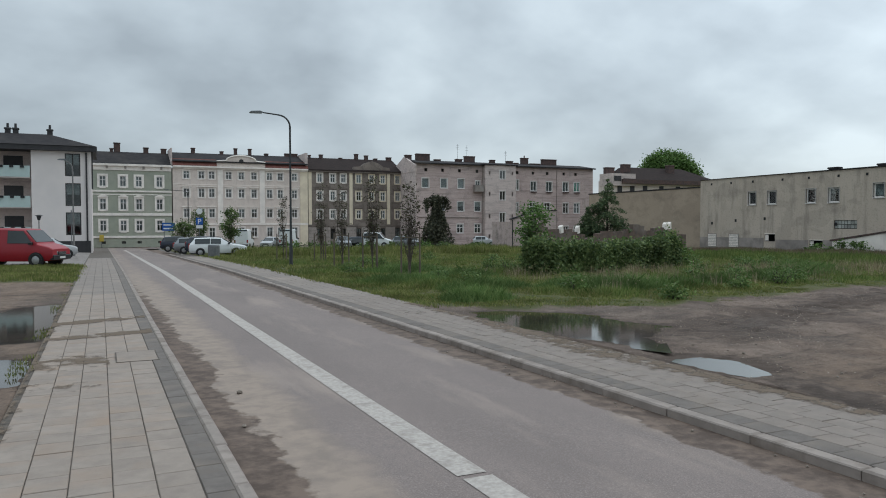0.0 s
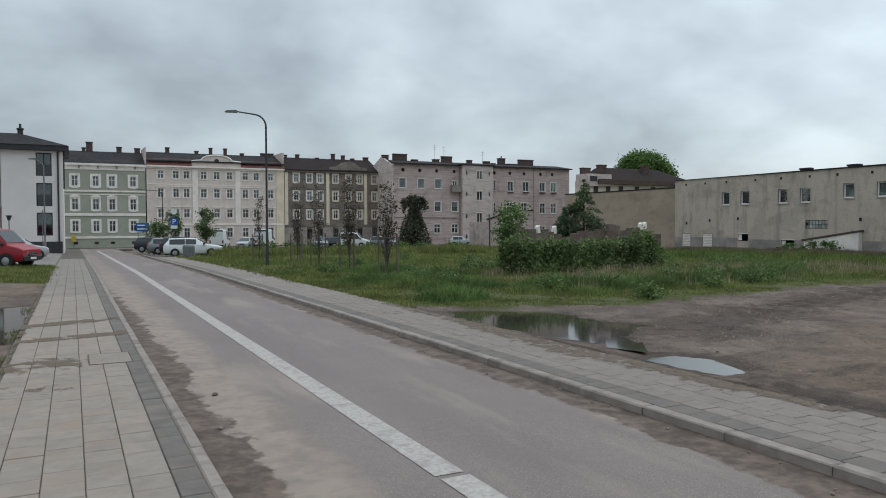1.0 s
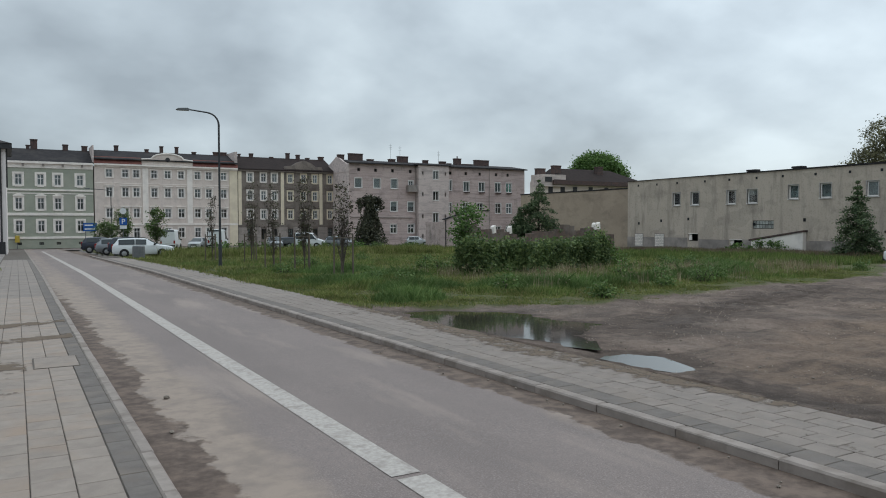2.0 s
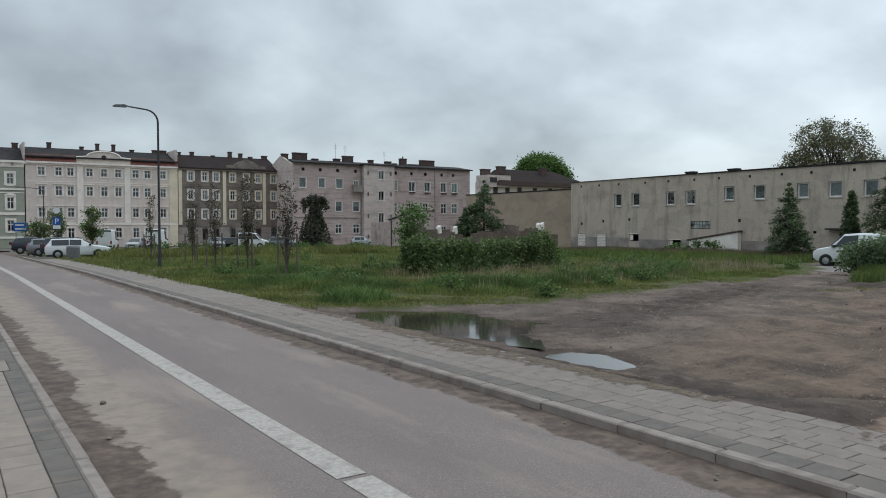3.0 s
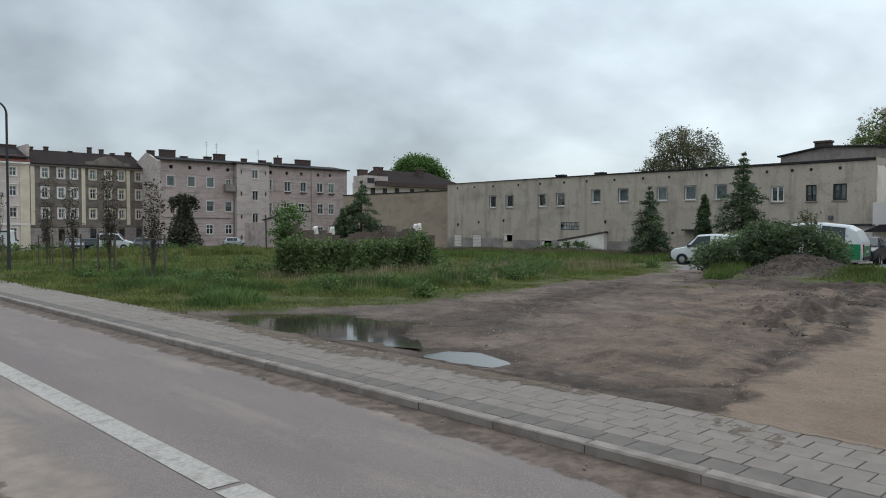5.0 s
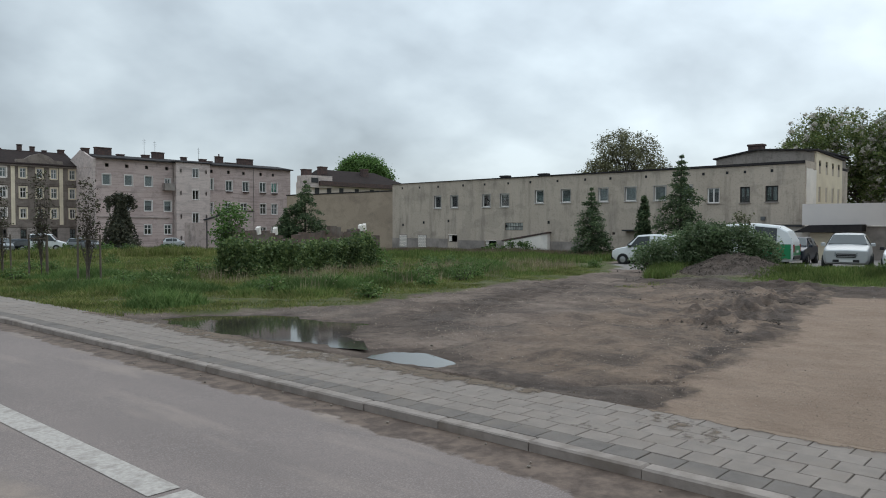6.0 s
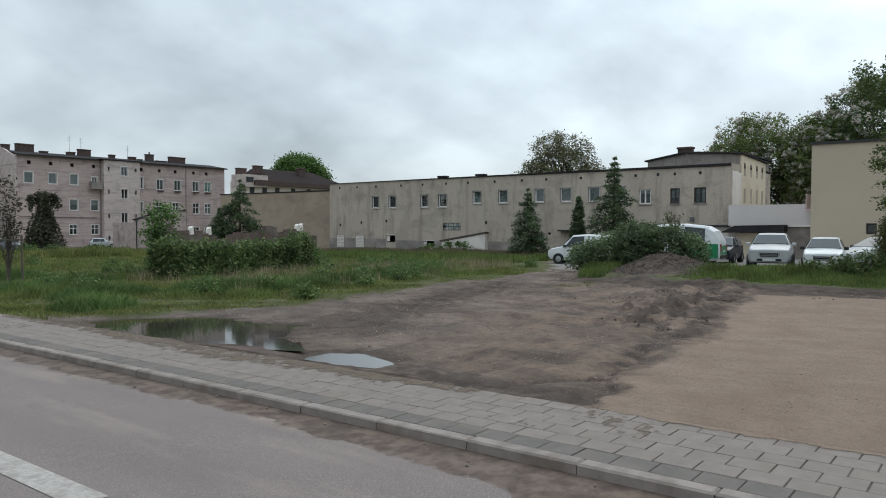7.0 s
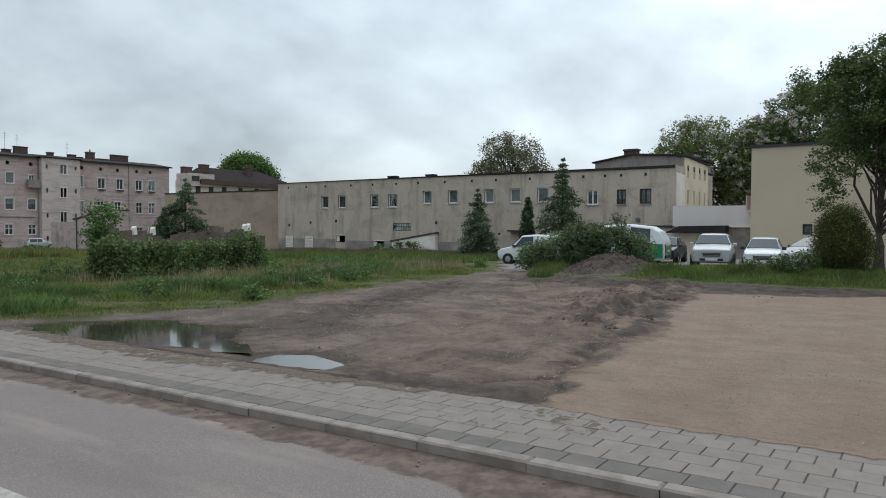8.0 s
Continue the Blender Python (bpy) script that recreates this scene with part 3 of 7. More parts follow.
    z = z + churn * (0.075 * np.maximum(lumps(x, y, 2.6, 11), -0.2) + 0.035 * lumps(x, y, 8.0, 12))
    z = z + rough * (0.25 + 0.75 * churned) * ramp(x - 11, 5) * 0.20 * np.maximum(lumps(x * 0.8, y * 1.2, 2.4, 14) - 0.22, 0)
    z = z - 0.035 * ruts * east + 0.02 * east * np.maximum.reduce([groove(x, y, a, 0.22) for a in RUTS]) * (1 - ruts)
    # churned ruts beside the levelled sand, a ridge of soil and the spoil heap under the brambles
    z = z + east * rough * 0.10 * np.exp(-((y - sand_line(x) - 1.3) / 0.9) ** 2) * ramp(x - 14, 4) * (0.5 + wob(x, y, 3.1, 9))
    z = z + 0.10 * np.exp(-((x - 26.6) / 1.0) ** 2) * ramp(12.5 - y, 2) * ramp(y + 6, 4) * (1 + 0.5 * wob(x, y, 1.9, 10))
    heap = spoil(x, y)
    z = z + 0.70 * heap
    mud = np.maximum(mud, np.clip(heap * 4, 0, 1))
    grass = grass * (1 - np.clip(heap * 4, 0, 1))
    z = np.where(bed, z, hollow(x, y, z)[0])
    nx, ny = len(xs), len(ys)
    idx = np.arange(nx * ny).reshape(ny, nx)
    faces = np.stack([idx[:-1, :-1], idx[:-1, 1:], idx[1:, 1:], idx[1:, :-1]], -1).reshape(-1, 4)
    me = mesh_of("ground", np.stack([x, y, z], -1).reshape(-1, 3).tolist(), faces.tolist())
    for name, a in (("grass", grass), ("sand", sand), ("mud", mud), ("gravel", gravel), ("tan", tan)):
        at = me.attributes.new(name, "FLOAT", "POINT")
        at.data.foreach_set("value", np.ascontiguousarray(a, dtype=np.float32).ravel())
    me.polygons.foreach_set("use_smooth", [True] * len(me.polygons))
    tagged(put("ground", me, M_ground), "bare trampled soil, levelled sand and rough meadow", "ground", kind="structure")


build_ground()
M_water = mat("puddle_water", (0.045, 0.037, 0.03), (0.036, 0.03, 0.025), 1, 0.055, 0.0, spec=0.42)
for ring, wz in PUDDLES:
    cx, cy = sum(p[0] for p in ring) / len(ring), sum(p[1] for p in ring) / len(ring)
    pts = [(cx + 1.25 * (x - cx), cy + 1.25 * (y - cy)) for x, y in ring]
    pts = [(min(x, -0.96) if cx < 0 else max(x, 7.37), y) for x, y in pts]
    me = mesh_of("puddle", [(x, y, float(water_level(x, y, ring, wz))) for x, y in pts], [tuple(range(len(pts)))])
    tagged(put("puddle", me, M_water), "shallow puddle of still brown rainwater on the soil", "puddle", kind="structure")


# ---- road, kerbs and pavements ----
def strip(name, x0, x1, ys, drop, material, nx=2, zones=None):
    xs = np.linspace(x0, x1, nx)
    x, y = np.meshgrid(xs, ys)
    z = fall(x, y) + drop
    i = np.arange(x.size).reshape(x.shape)
    f = np.stack([i[:-1, :-1], i[:-1, 1:], i[1:, 1:], i[1:, :-1]], -1).reshape(-1, 4)
    me = mesh_of(name, np.stack([x, y, z], -1).reshape(-1, 3).tolist(), f.tolist())
    for k, v in (zones or {}).items():
        at = me.attributes.new(k, "FLOAT", "POINT")
        at.data.foreach_set("value", np.ascontiguousarray(v(x, y), dtype=np.float32).ravel())
    return put(name, me, material)


def road_sand(x, y):
    left = np.clip(1.25 - np.abs(x - 1.45) / 0.75, 0, 1) * np.interp(y, (0, 20, 45), (1, 0.9, 0.5))
    right = 0.72 * np.clip(1.3 - (5.49 - x) / (0.6 + 0.2 * wob(x, y, 0.7)), 0, 1)
    return np.maximum(left, right)


def road_mud(x, y):
    left = np.clip(1.25 - (x - 1.0) / (0.62 + 0.14 * wob(x, y, 0.9)), 0, 1) * np.interp(y, (2, 6, 14, 30), (0.95, 0.9, 0.8, 0.35))
    right = np.clip(1.4 - (5.49 - x) / (0.52 + 0.36 * np.interp(y, (1.8, 5.0), (1, 0)) + 0.12 * wob(x, y, 1.3)), 0, 1) * np.interp(y, (4, 12, 40), (1, 0.9, 0.6))
    return np.maximum(left, right)


ROAD_Y = np.concatenate([np.arange(-70, 0, 5.0), np.arange(0, 30, 0.25), np.arange(30, 122.1, 2.3)])
tagged(strip("road", 0.99, 5.49, ROAD_Y, -0.09, M_asphalt, 46, {"sand": road_sand, "mud": road_mud}), "worn grey asphalt road with sand along its kerbs", "road", kind="structure")


def cross_road(name, x0, x1):
    xs = np.arange(x0, x1 + 0.1, (x1 - x0) / 20)
    x, y = np.meshgrid(xs, (109.5, 115.0, 121.0))
    i = np.arange(x.size).reshape(x.shape)
    f = np.stack([i[:-1, :-1], i[:-1, 1:], i[1:, 1:], i[1:, :-1]], -1).reshape(-1, 4)
    me = mesh_of(name, np.stack([x, y, fall(x, y) - 0.085], -1).reshape(-1, 3).tolist(), f.tolist())
    tagged(put(name, me, M_asphalt), "grey asphalt cross street before the old houses", "road", kind="structure")


cross_road("road_cross_west", -60, 0.98)
cross_road("road_cross_east", 5.5, 48)
LINE_Y = np.concatenate([np.arange(5.36, 30, 0.6), np.arange(30, 104, 2.0)])
tagged(strip("road_line", 2.60, 2.87, LINE_Y, -0.084, M_line), "worn white painted line along the road", "road marking", kind="structure")
tagged(strip("road_line_near", 2.61, 2.88, np.linspace(0, 5.28, 9), -0.084, M_line), "worn white painted line with a step in it", "road marking", kind="structure")


# ---- facades ----
def shell(bm, u0, u1, z0, z1, deep, holes, reveal=0.22):
    """A closed block whose front has real openings with reveals."""
    us = sorted({u0, u1, *[h[0] for h in holes], *[h[1] for h in holes]})
    zs = sorted({z0, z1, *[h[2] for h in holes], *[h[3] for h in holes]})
    cache = {}

    def v(u, y, z):
        k = (round(u, 4), round(y, 4), round(z, 4))
        if k not in cache:
            cache[k] = bm.verts.new(k)
        return cache[k]

    for a, b in zip(us, us[1:]):
        for c, d in zip(zs, zs[1:]):
            mu, mz = (a + b) / 2, (c + d) / 2
            if not any(h[0] < mu < h[1] and h[2] < mz < h[3] for h in holes):
                bm.faces.new((v(a, 0, c), v(b, 0, c), v(b, 0, d), v(a, 0, d)))
    for a, b, c, d in holes:
        r = reveal
        bm.faces.new((v(a, 0, c), v(a, r, c), v(b, r, c), v(b, 0, c)))
        bm.faces.new((v(a, 0, d), v(b, 0, d), v(b, r, d), v(a, r, d)))
        bm.faces.new((v(a, 0, c), v(a, 0, d), v(a, r, d), v(a, r, c)))
        bm.faces.new((v(b, 0, c), v(b, r, c), v(b, r, d), v(b, 0, d)))
    q = [bm.verts.new(p) for p in ((u0, 0, z0), (u1, 0, z0), (u1, deep, z0), (u0, deep, z0), (u0, 0, z1), (u1, 0, z1), (u1, deep, z1), (u0, deep, z1))]
    for f in ((1, 2, 6, 5), (2, 3, 7, 6), (3, 0, 4, 7), (4, 5, 6, 7), (3, 2, 1, 0)):
        bm.faces.new([q[i] for i in f])
    return bm


MESHES = {}


def shared(key, make):
    if key not in MESHES:
        bm = make()
        me = bpy.data.meshes.new(str(key[0]))
        bm.to_mesh(me)
        bm.free()
        MESHES[key] = me
    return MESHES[key]


def frame_mesh(w, h, style):
    t, y0, y1 = 0.095, 0.09, 0.17
    rows = [(0, t, y0, y1, 0, h), (w - t, w, y0, y1, 0, h), (t, w - t, y0, y1, 0, t), (t, w - t, y0, y1, h - t, h)]
    if style in ("cross", "tee", "double"):
        rows.append((w / 2 - 0.05, w / 2 + 0.05, y0 - 0.01, y1, t, h - t))
    if style in ("cross", "tee"):
        zz = h * (0.64 if style == "tee" else 0.62)
        rows += [(t, w / 2 - 0.05, y0 - 0.005, y1, zz - 0.045, zz + 0.045), (w / 2 + 0.05, w - t, y0 - 0.005, y1, zz - 0.045, zz + 0.045)]
    if style == "grid":
        for k in range(1, 6):
            rows.append((w * k / 6 - 0.03, w * k / 6 + 0.03, y0 - 0.01, y1, t, h - t))
        rows.append((t, w - t, y0 - 0.02, y0 - 0.012, h / 2 - 0.03, h / 2 + 0.03))
    return boxes(*rows)


def window(parent, u, z, w, h, style="cross", mat_f=None, surround=None, hood=None, sill=None, curtain=0.0, blind=None):
    """A window in an opening: the frame, with pane, surround, hood, sill and curtain as its parts. u, z: its lower left corner."""
    ob = put("window", shared(("window", w, h, style, (mat_f or M_frame_w).name), lambda: frame_mesh(w, h, style)), mat_f or M_frame_w, parent, m=pose(u, 0, z))
    pane = put("pane", shared(("pane", w, h), lambda: boxes((0.07, w - 0.07, 0.135, 0.145, 0.07, h - 0.07))), M_glass, ob)
    pane.visible_shadow = False
    if surround:
        s, d = surround[1], -0.06
        put("surround", shared(("surround", w, h, s, surround[0].name), lambda: boxes((-s, 0, d, 0.05, -s * 0.6, h + s), (w, w + s, d, 0.05, -s * 0.6, h + s), (0, w, d, 0.05, h, h + s), (0, w, d - 0.04, 0.05, -s * 0.9, -0.01))), surround[0], ob)
    if hood:
        e = 0.3

        def roofed():
            bm = boxes((-e, w + e, -0.18, 0.0, h + 0.24, h + 0.36))
            if hood[1] == "gable":
                prism(bm, [(-e, h + 0.365), (w + e, h + 0.365), (w / 2, h + 0.72)], -0.15, 0.0)
            return bm
        put("hood", shared(("hood", w, h, hood[1], hood[0].name), roofed), hood[0], ob)
    if sill:
        put("sill", shared(("sill", w, h, sill.name), lambda: boxes((-0.06, w + 0.06, -0.09, 0.1, -0.07, -0.004, 0.01))), sill, ob)
    if curtain:
        hh = h * curtain
        put("curtain", shared(("curtain", w, h, curtain, (blind or M_curtain).name), lambda: boxes((0.08, w - 0.08, 0.2, 0.212, h - hh, h - 0.08))), blind or M_curtain, ob)
    return ob


def band(parent, u0, u1, z0, z1, out, material, name="cornice", y1=0.02):
    return part(name, boxes((u0, u1, -out, y1, z0, z1)), material, parent)


def chimney(parent, u, y, z0, w, d, h, material=None, pots=0, name="chimney"):
    bm = boxes((u - w / 2, u + w / 2, y - d / 2, y + d / 2, z0, z0 + h), (u - w / 2 - 0.07, u + w / 2 + 0.07, y - d / 2 - 0.07, y + d / 2 + 0.07, z0 + h + 0.002, z0 + h + 0.16, 0.04))
    for k in range(pots):
        x = u - w / 2 + w * (k + 0.5) / pots
        tube(bm, [(x, y, z0 + h + 0.1), (x, y, z0 + h + 0.6)], [0.13, 0.11], 8)
    return part(name, bm, material or M_brick, parent)


def gable_roof(parent, u0, u1, z, deep, rise, over=0.35, material=None, thick=0.16):
    """A saddle roof with its ridge along the facade."""
    h = deep / 2
    p = [(-over, z - over * rise / h), (h, z + rise), (deep + over, z - over * rise / h), (deep + over, z - over * rise / h + thick), (h, z + rise + thick), (-over, z - over * rise / h + thick)]
    bm = bmesh.new()
    a = [bm.verts.new((u0, y, q)) for y, q in p]
    b = [bm.verts.new((u1, y, q)) for y, q in p]
    for i in range(6):
        bm.faces.new((a[i], a[(i + 1) % 6], b[(i + 1) % 6], b[i]))
    for r, s in ((a, b),):
        bm.faces.new((r[0], r[1], r[4], r[5])); bm.faces.new((r[1], r[2], r[3], r[4]))
        bm.faces.new((s[5], s[4], s[1], s[0])); bm.faces.new((s[4], s[3], s[2], s[1]))
    bmesh.ops.recalc_face_normals(bm, faces=bm.faces)
    return part("roof", bm, material or M_slate, parent)


BASE = -1.56
rnd = random.Random(5)

# the green house
GY = 125.0
house = thing("townhouse", pose(0, GY, 0), "green plastered old town house with white window surrounds", "house")
holes, wins = [], []
for x in (-8.2, -5.4, -2.6, 0.42, 3.28, 5.55, 8.55):
    for k, (z0, z1) in enumerate(((7.85, 9.45), (4.25, 5.95), (0.95, 2.6))):
        holes.append((x - 0.45, x + 0.45, z0, z1))
        wins.append((x - 0.45, z0, 0.9, round(z1 - z0, 2), k))
    holes.append((x - 0.3, x + 0.3, -1.0, -0.62))
    wins.append((x - 0.3, -1.0, 0.6, 0.38, 3))
part("wall", shell(bmesh.new(), -12, 10.36, BASE, 11.3, 10, holes), M_green, house)
for u, z, w, h, k in wins:
    if k == 3:
        window(house, u, z, w, h, "plain", M_frame_d)
    else:
        window(house, u, z, w, h, "cross", None, (M_white, 0.26 if k else 0.3), (M_white, "gable") if k == 1 else None, None, 0.93 if k == 0 and rnd.random() < 0.6 else (0.4 if rnd.random() < 0.3 else 0))
for z0, z1, out in ((10.35, 11.0, 0.1), (11.0, 11.32, 0.4), (7.0, 7.25, 0.14), (6.55, 6.68, 0.06), (3.35, 3.75, 0.14), (-0.1, 0.22, 0.12)):
    band(house, -12, 10.36, z0, z1, out, M_white)
for k in range(8):
    part("bracket", boxes((-9.5 + 2.6 * k, -9.2 + 2.6 * k, -0.3, -0.1, 10.6, 11.0)), M_plinth, house)
gable_roof(house, -12, 10.36, 11.35, 10, 2.1)
for u, w, h in ((2.6, 0.95, 1.9), (1.8, 0.5, 1.0), (6.9, 0.75, 1.3), (9.6, 0.8, 1.2)):
    chimney(house, u, 5.0, 13.0, w, 0.6, h)
part("fire_wall", prism(bmesh.new(), [(10.28, 11.3), (10.5, 11.3), (10.5, 14.1), (10.28, 14.1)], 0.0, 6.0), M_pale, house)

# the pale house with the curved gable
house = thing("townhouse", pose(0, GY, 0), "pale beige old town house with curved gable and red roof", "house")
holes, wins = [], []
CREAM_X = (12.6, 14.9, 16.5, 19.15, 21.2, 23.25, 25.8, 27.6, 30.0)
for x in CREAM_X:
    for k, (z0, z1) in enumerate(((9.3, 10.55), (6.3, 7.75), (3.05, 4.5), (-0.15, 1.45))):
        holes.append((x - 0.47, x + 0.47, z0, z1))
        wins.append((x - 0.47, z0, 0.94, round(z1 - z0, 2), k))
part("wall", shell(bmesh.new(), 10.52, 32.3, BASE, 11.0, 10, holes), M_cream, house)
for u, z, w, h, k in wins:
    window(house, u, z, w, h, "cross", None, (M_white, 0.16), (M_white, "flat") if k in (1, 2) else None, None, rnd.choice((0, 0, 0.5, 0.9)))
for z0, z1, out in ((10.85, 11.1, 0.15), (11.1, 11.35, 0.45), (1.85, 2.15, 0.12), (8.35, 8.45, 0.05)):
    band(house, 10.52, 32.3, z0, z1, out, M_white)
for u in (17.4, 24.15):
    part("pilaster", boxes((u, u + 0.85, -0.12, 0.02, 2.16, 10.84)), M_white, house)
part("pilaster", boxes((30.95, 32.28, -0.1, 0.02, BASE, 10.84)), M_cream_y, house)
arch = [(17.3, 11.36), (25.1, 11.36), (25.1, 12.2), (23.6, 12.35)] + [(21.2 + 2.4 * math.cos(radians(a)), 12.35 + 0.85 * math.sin(radians(a))) for a in range(10, 180, 20)] + [(18.8, 12.35), (17.3, 12.2)]
part("gable", prism(bmesh.new(), arch, -0.1, 0.5), M_cream, house)
edge = [(x, z + 0.02) for x, z in arch[2:]]
bm = bmesh.new()
tube(bm, [(x, -0.12, z) for x, z in edge], [0.14] * len(edge), 6)
part("gable_moulding", bm, M_white, house)
bm = bmesh.new()
tube(bm, [(21.2, -0.16, 12.3), (21.2, -0.04, 12.3)], [0.36, 0.36], 14)
part("round_window", bm, M_anth, house)
for u0, u1 in ((10.52, 17.29), (25.11, 32.3)):
    part("roof_skirt", prism(bmesh.new(), [(u0, 11.36), (u1, 11.36), (u1, 11.4), (u0, 11.4)], -0.4, -0.1), M_redroof, house)
    bm = bmesh.new()
    vs = [bm.verts.new(p) for p in ((u0, -0.42, 11.41), (u1, -0.42, 11.41), (u1, 0.5, 12.5), (u0, 0.5, 12.5), (u0, 0.5, 11.41), (u1, 0.5, 11.41))]
    for f in ((0, 1, 2, 3), (0, 3, 4), (1, 5, 2), (0, 4, 5, 1), (3, 2, 5, 4)):
        bm.faces.new([vs[i] for i in f])
    part("roof_skirt", bm, M_redroof, house)
gable_roof(house, 10.52, 32.3, 12.1, 10, 1.6)
for u, w, h in ((14.2, 0.6, 1.1), (18.8, 0.55, 0.7), (21.1, 0.5, 1.3), (23.5, 0.5, 1.3), (26.3, 0.6, 0.6), (30.6, 2.2, 0.75)):
    chimney(house, u, 5.0, 13.45, w, 0.6, h)
part("fire_wall", prism(bmesh.new(), [(31.9, 11.3), (32.3, 11.3), (32.3, 14.1), (31.9, 14.1)], 0.0, 6.0), M_pale, house)

# the grimy brown house
house = thing("townhouse", pose(0, GY, 0), "grimy dark brown old town house with pale pilasters", "house")
holes, wins = [], []
for x in (34.4, 36.7, 38.6, 41.4, 43.8, 45.9, 48.7):
    for k, (z0, z1) in enumerate(((9.2, 10.65), (6.1, 7.65), (2.95, 4.4), (-0.6, 1.2))):
        holes.append((x - 0.42, x + 0.42, z0, z1))
        wins.append((x - 0.42, z0, 0.84, round(z1 - z0, 2), k))
part("wall", shell(bmesh.new(), 32.34, 49.56, BASE, 11.1, 10, holes), M_darkpl, house)
for u, z, w, h, k in wins:
    window(house, u, z, w, h, "cross", M_frame_w if k < 3 else M_frame_d, (M_cream_y if u > 40 else M_white, 0.22) if k < 3 else None, None, None, rnd.choice((0, 0.6, 0.92, 0.92)))
for u in (32.4, 39.7, 46.7):
    part("pilaster", boxes((u, u + 0.55, -0.14, 0.02, 1.9, 10.9)), M_cream_y, house)
for z0, z1, out, mm in ((10.95, 11.3, 0.4, M_darkpl), (1.55, 1.85, 0.15, M_darkpl), (8.3, 8.5, 0.08, M_darkpl)):
    band(house, 32.34, 49.56, z0, z1, out, mm)
M_rustic = old_render("grey_rusticated_plaster", (0.33, 0.285, 0.255), (0.39, 0.34, 0.305), (0.27, 0.235, 0.212), (0.15, 0.13, 0.118), (1, 1, 0.4), 0.7, 0.6)
edges = [32.36] + [v for x in (34.4, 36.7, 38.6, 41.4, 43.8, 45.9, 48.7) for v in (x - 0.5, x + 0.5)] + [49.54]
for a, b in zip(edges[::2], edges[1::2]):
    for k in range(5):
        part("rustic_course", boxes((a, b, -0.07, -0.003, -1.5 + 0.6 * k, -0.93 + 0.6 * k)), M_rustic, house)
for x in (34.4, 36.7, 38.6, 41.4, 43.8, 45.9, 48.7):
    for z in (4.75, 8.02):
        part("window_hood", boxes((x - 0.8, x + 0.8, -0.2, -0.003, z, z + 0.14)), M_darkpl, house)
crest = [(40.3, 11.32), (47.4, 11.32), (47.2, 12.0), (46.0, 12.1), (45.2, 12.7), (43.9, 13.1), (42.6, 12.7), (41.7, 12.1), (40.5, 12.0)]
part("gable", prism(bmesh.new(), crest, -0.1, 0.6), M_darkpl, house)
gable_roof(house, 32.34, 49.56, 11.4, 10, 2.25, 0.5, M_brownroof)
for u, w, h in ((33.9, 0.35, 1.0), (36.0, 0.6, 1.15), (39.6, 0.5, 0.7), (42.6, 0.6, 1.5), (44.5, 0.6, 1.3), (46.3, 0.6, 0.8), (48.9, 0.9, 1.1)):
    chimney(house, u, 5.0, 13.1, w, 0.6, h)

# the pinkish tenement with a stair tower, seen from its yard
PY = 118.3
house = thing("tenement", pose(0, PY, 0), "stained pinkish rendered tenement seen from its yard", "house")
holes, wins = [], []


def hole(u, z0, z1, w=1.15, style="double", cur=0.0, blind=None):
    holes.append((u - w / 2, u + w / 2, z0, z1))
    wins.append((u - w / 2, z0, w, round(z1 - z0, 2), style, cur, blind))


for x in (51.3, 54.85, 58.2):
    hole(x, 8.25, 9.95, 1.3, "plain", 0.93)
hole(61.5, 8.25, 9.7, 0.9)
for x, s in ((54.4, "cross"), (58.1, "plain"), (61.5, "plain")):
    hole(x, 4.2, 5.95, 1.3, s, 0.5)
for x in (58.0, 61.5):
    hole(x, 0.35, 1.95, 1.25, "cross")
for x, b in ((73.2, None), (76.6, None), (80.3, None), (82.85, M_curtain_g)):
    hole(x, 8.05, 9.85, 1.3, "double", 0.93, b)
for x in (73.0, 76.2, 80.35, 82.85):
    hole(x, 3.95, 5.9, 1.25, "cross")
for x in (80.35, 82.85):
    hole(x, -0.3, 1.5, 1.25, "cross")
for x in (69.6,):
    hole(x, 8.15, 10.1, 0.8, "double", 0.9); hole(x, 4.0, 5.9, 0.75, "cross")
for x in (51.4, 54.6, 57.9, 61.4, 69.7, 73.1, 76.2, 79.9, 82.6):
    holes.append((x - 0.28, x + 0.28, 11.1, 11.65))
part("wall", shell(bmesh.new(), 49.6, 86.6, -2.0, 12.5, 9.5, holes), M_pink, house)
for u, z, w, h, s, c, b in wins:
    window(house, u, z, w, h, s, None, (M_frame_w, 0.09), None, M_frame_w if z > 7 else None, c, b)
# added dark sheet behind the facade, painted as the gloom of the rooms
part("inner_lining", boxes((49.9, 86.3, 0.9, 1.0, -2, 12.3)), M_unlit_room, house)
# stair tower, half a storey out of step
th = [(65.55, 66.7, 10.05, 11.6), (65.55, 66.7, 6.25, 7.9), (65.55, 66.7, 2.25, 4.0), (65.3, 66.6, -1.95, 0.15), (63.3, 63.6, 7.0, 7.7), (63.3, 63.6, 3.0, 3.7), (63.3, 63.6, -0.6, 0.1), (68.0, 68.3, 7.0, 7.7), (68.0, 68.3, 3.0, 3.7), (63.3, 63.6, 10.8, 11.4), (68.0, 68.3, 10.8, 11.4)]
tower = part("stair_tower", shell(bmesh.new(), 62.6, 68.9, -2.0, 12.5, 0.9, th), M_pale, house, "pale rendered stair tower", pose(0, -0.9, 0))
for a, b, c, d in th[:3]:
    window(tower, a, c, round(b - a, 2), round(d - c, 2), "double", None, (M_frame_w, 0.08))
part("stair_door", boxes((65.3, 66.6, 0.1, 0.18, -1.95, 0.15), (65.5, 65.58, 0.06, 0.1, -1.0, -0.8)), M_anth, tower)
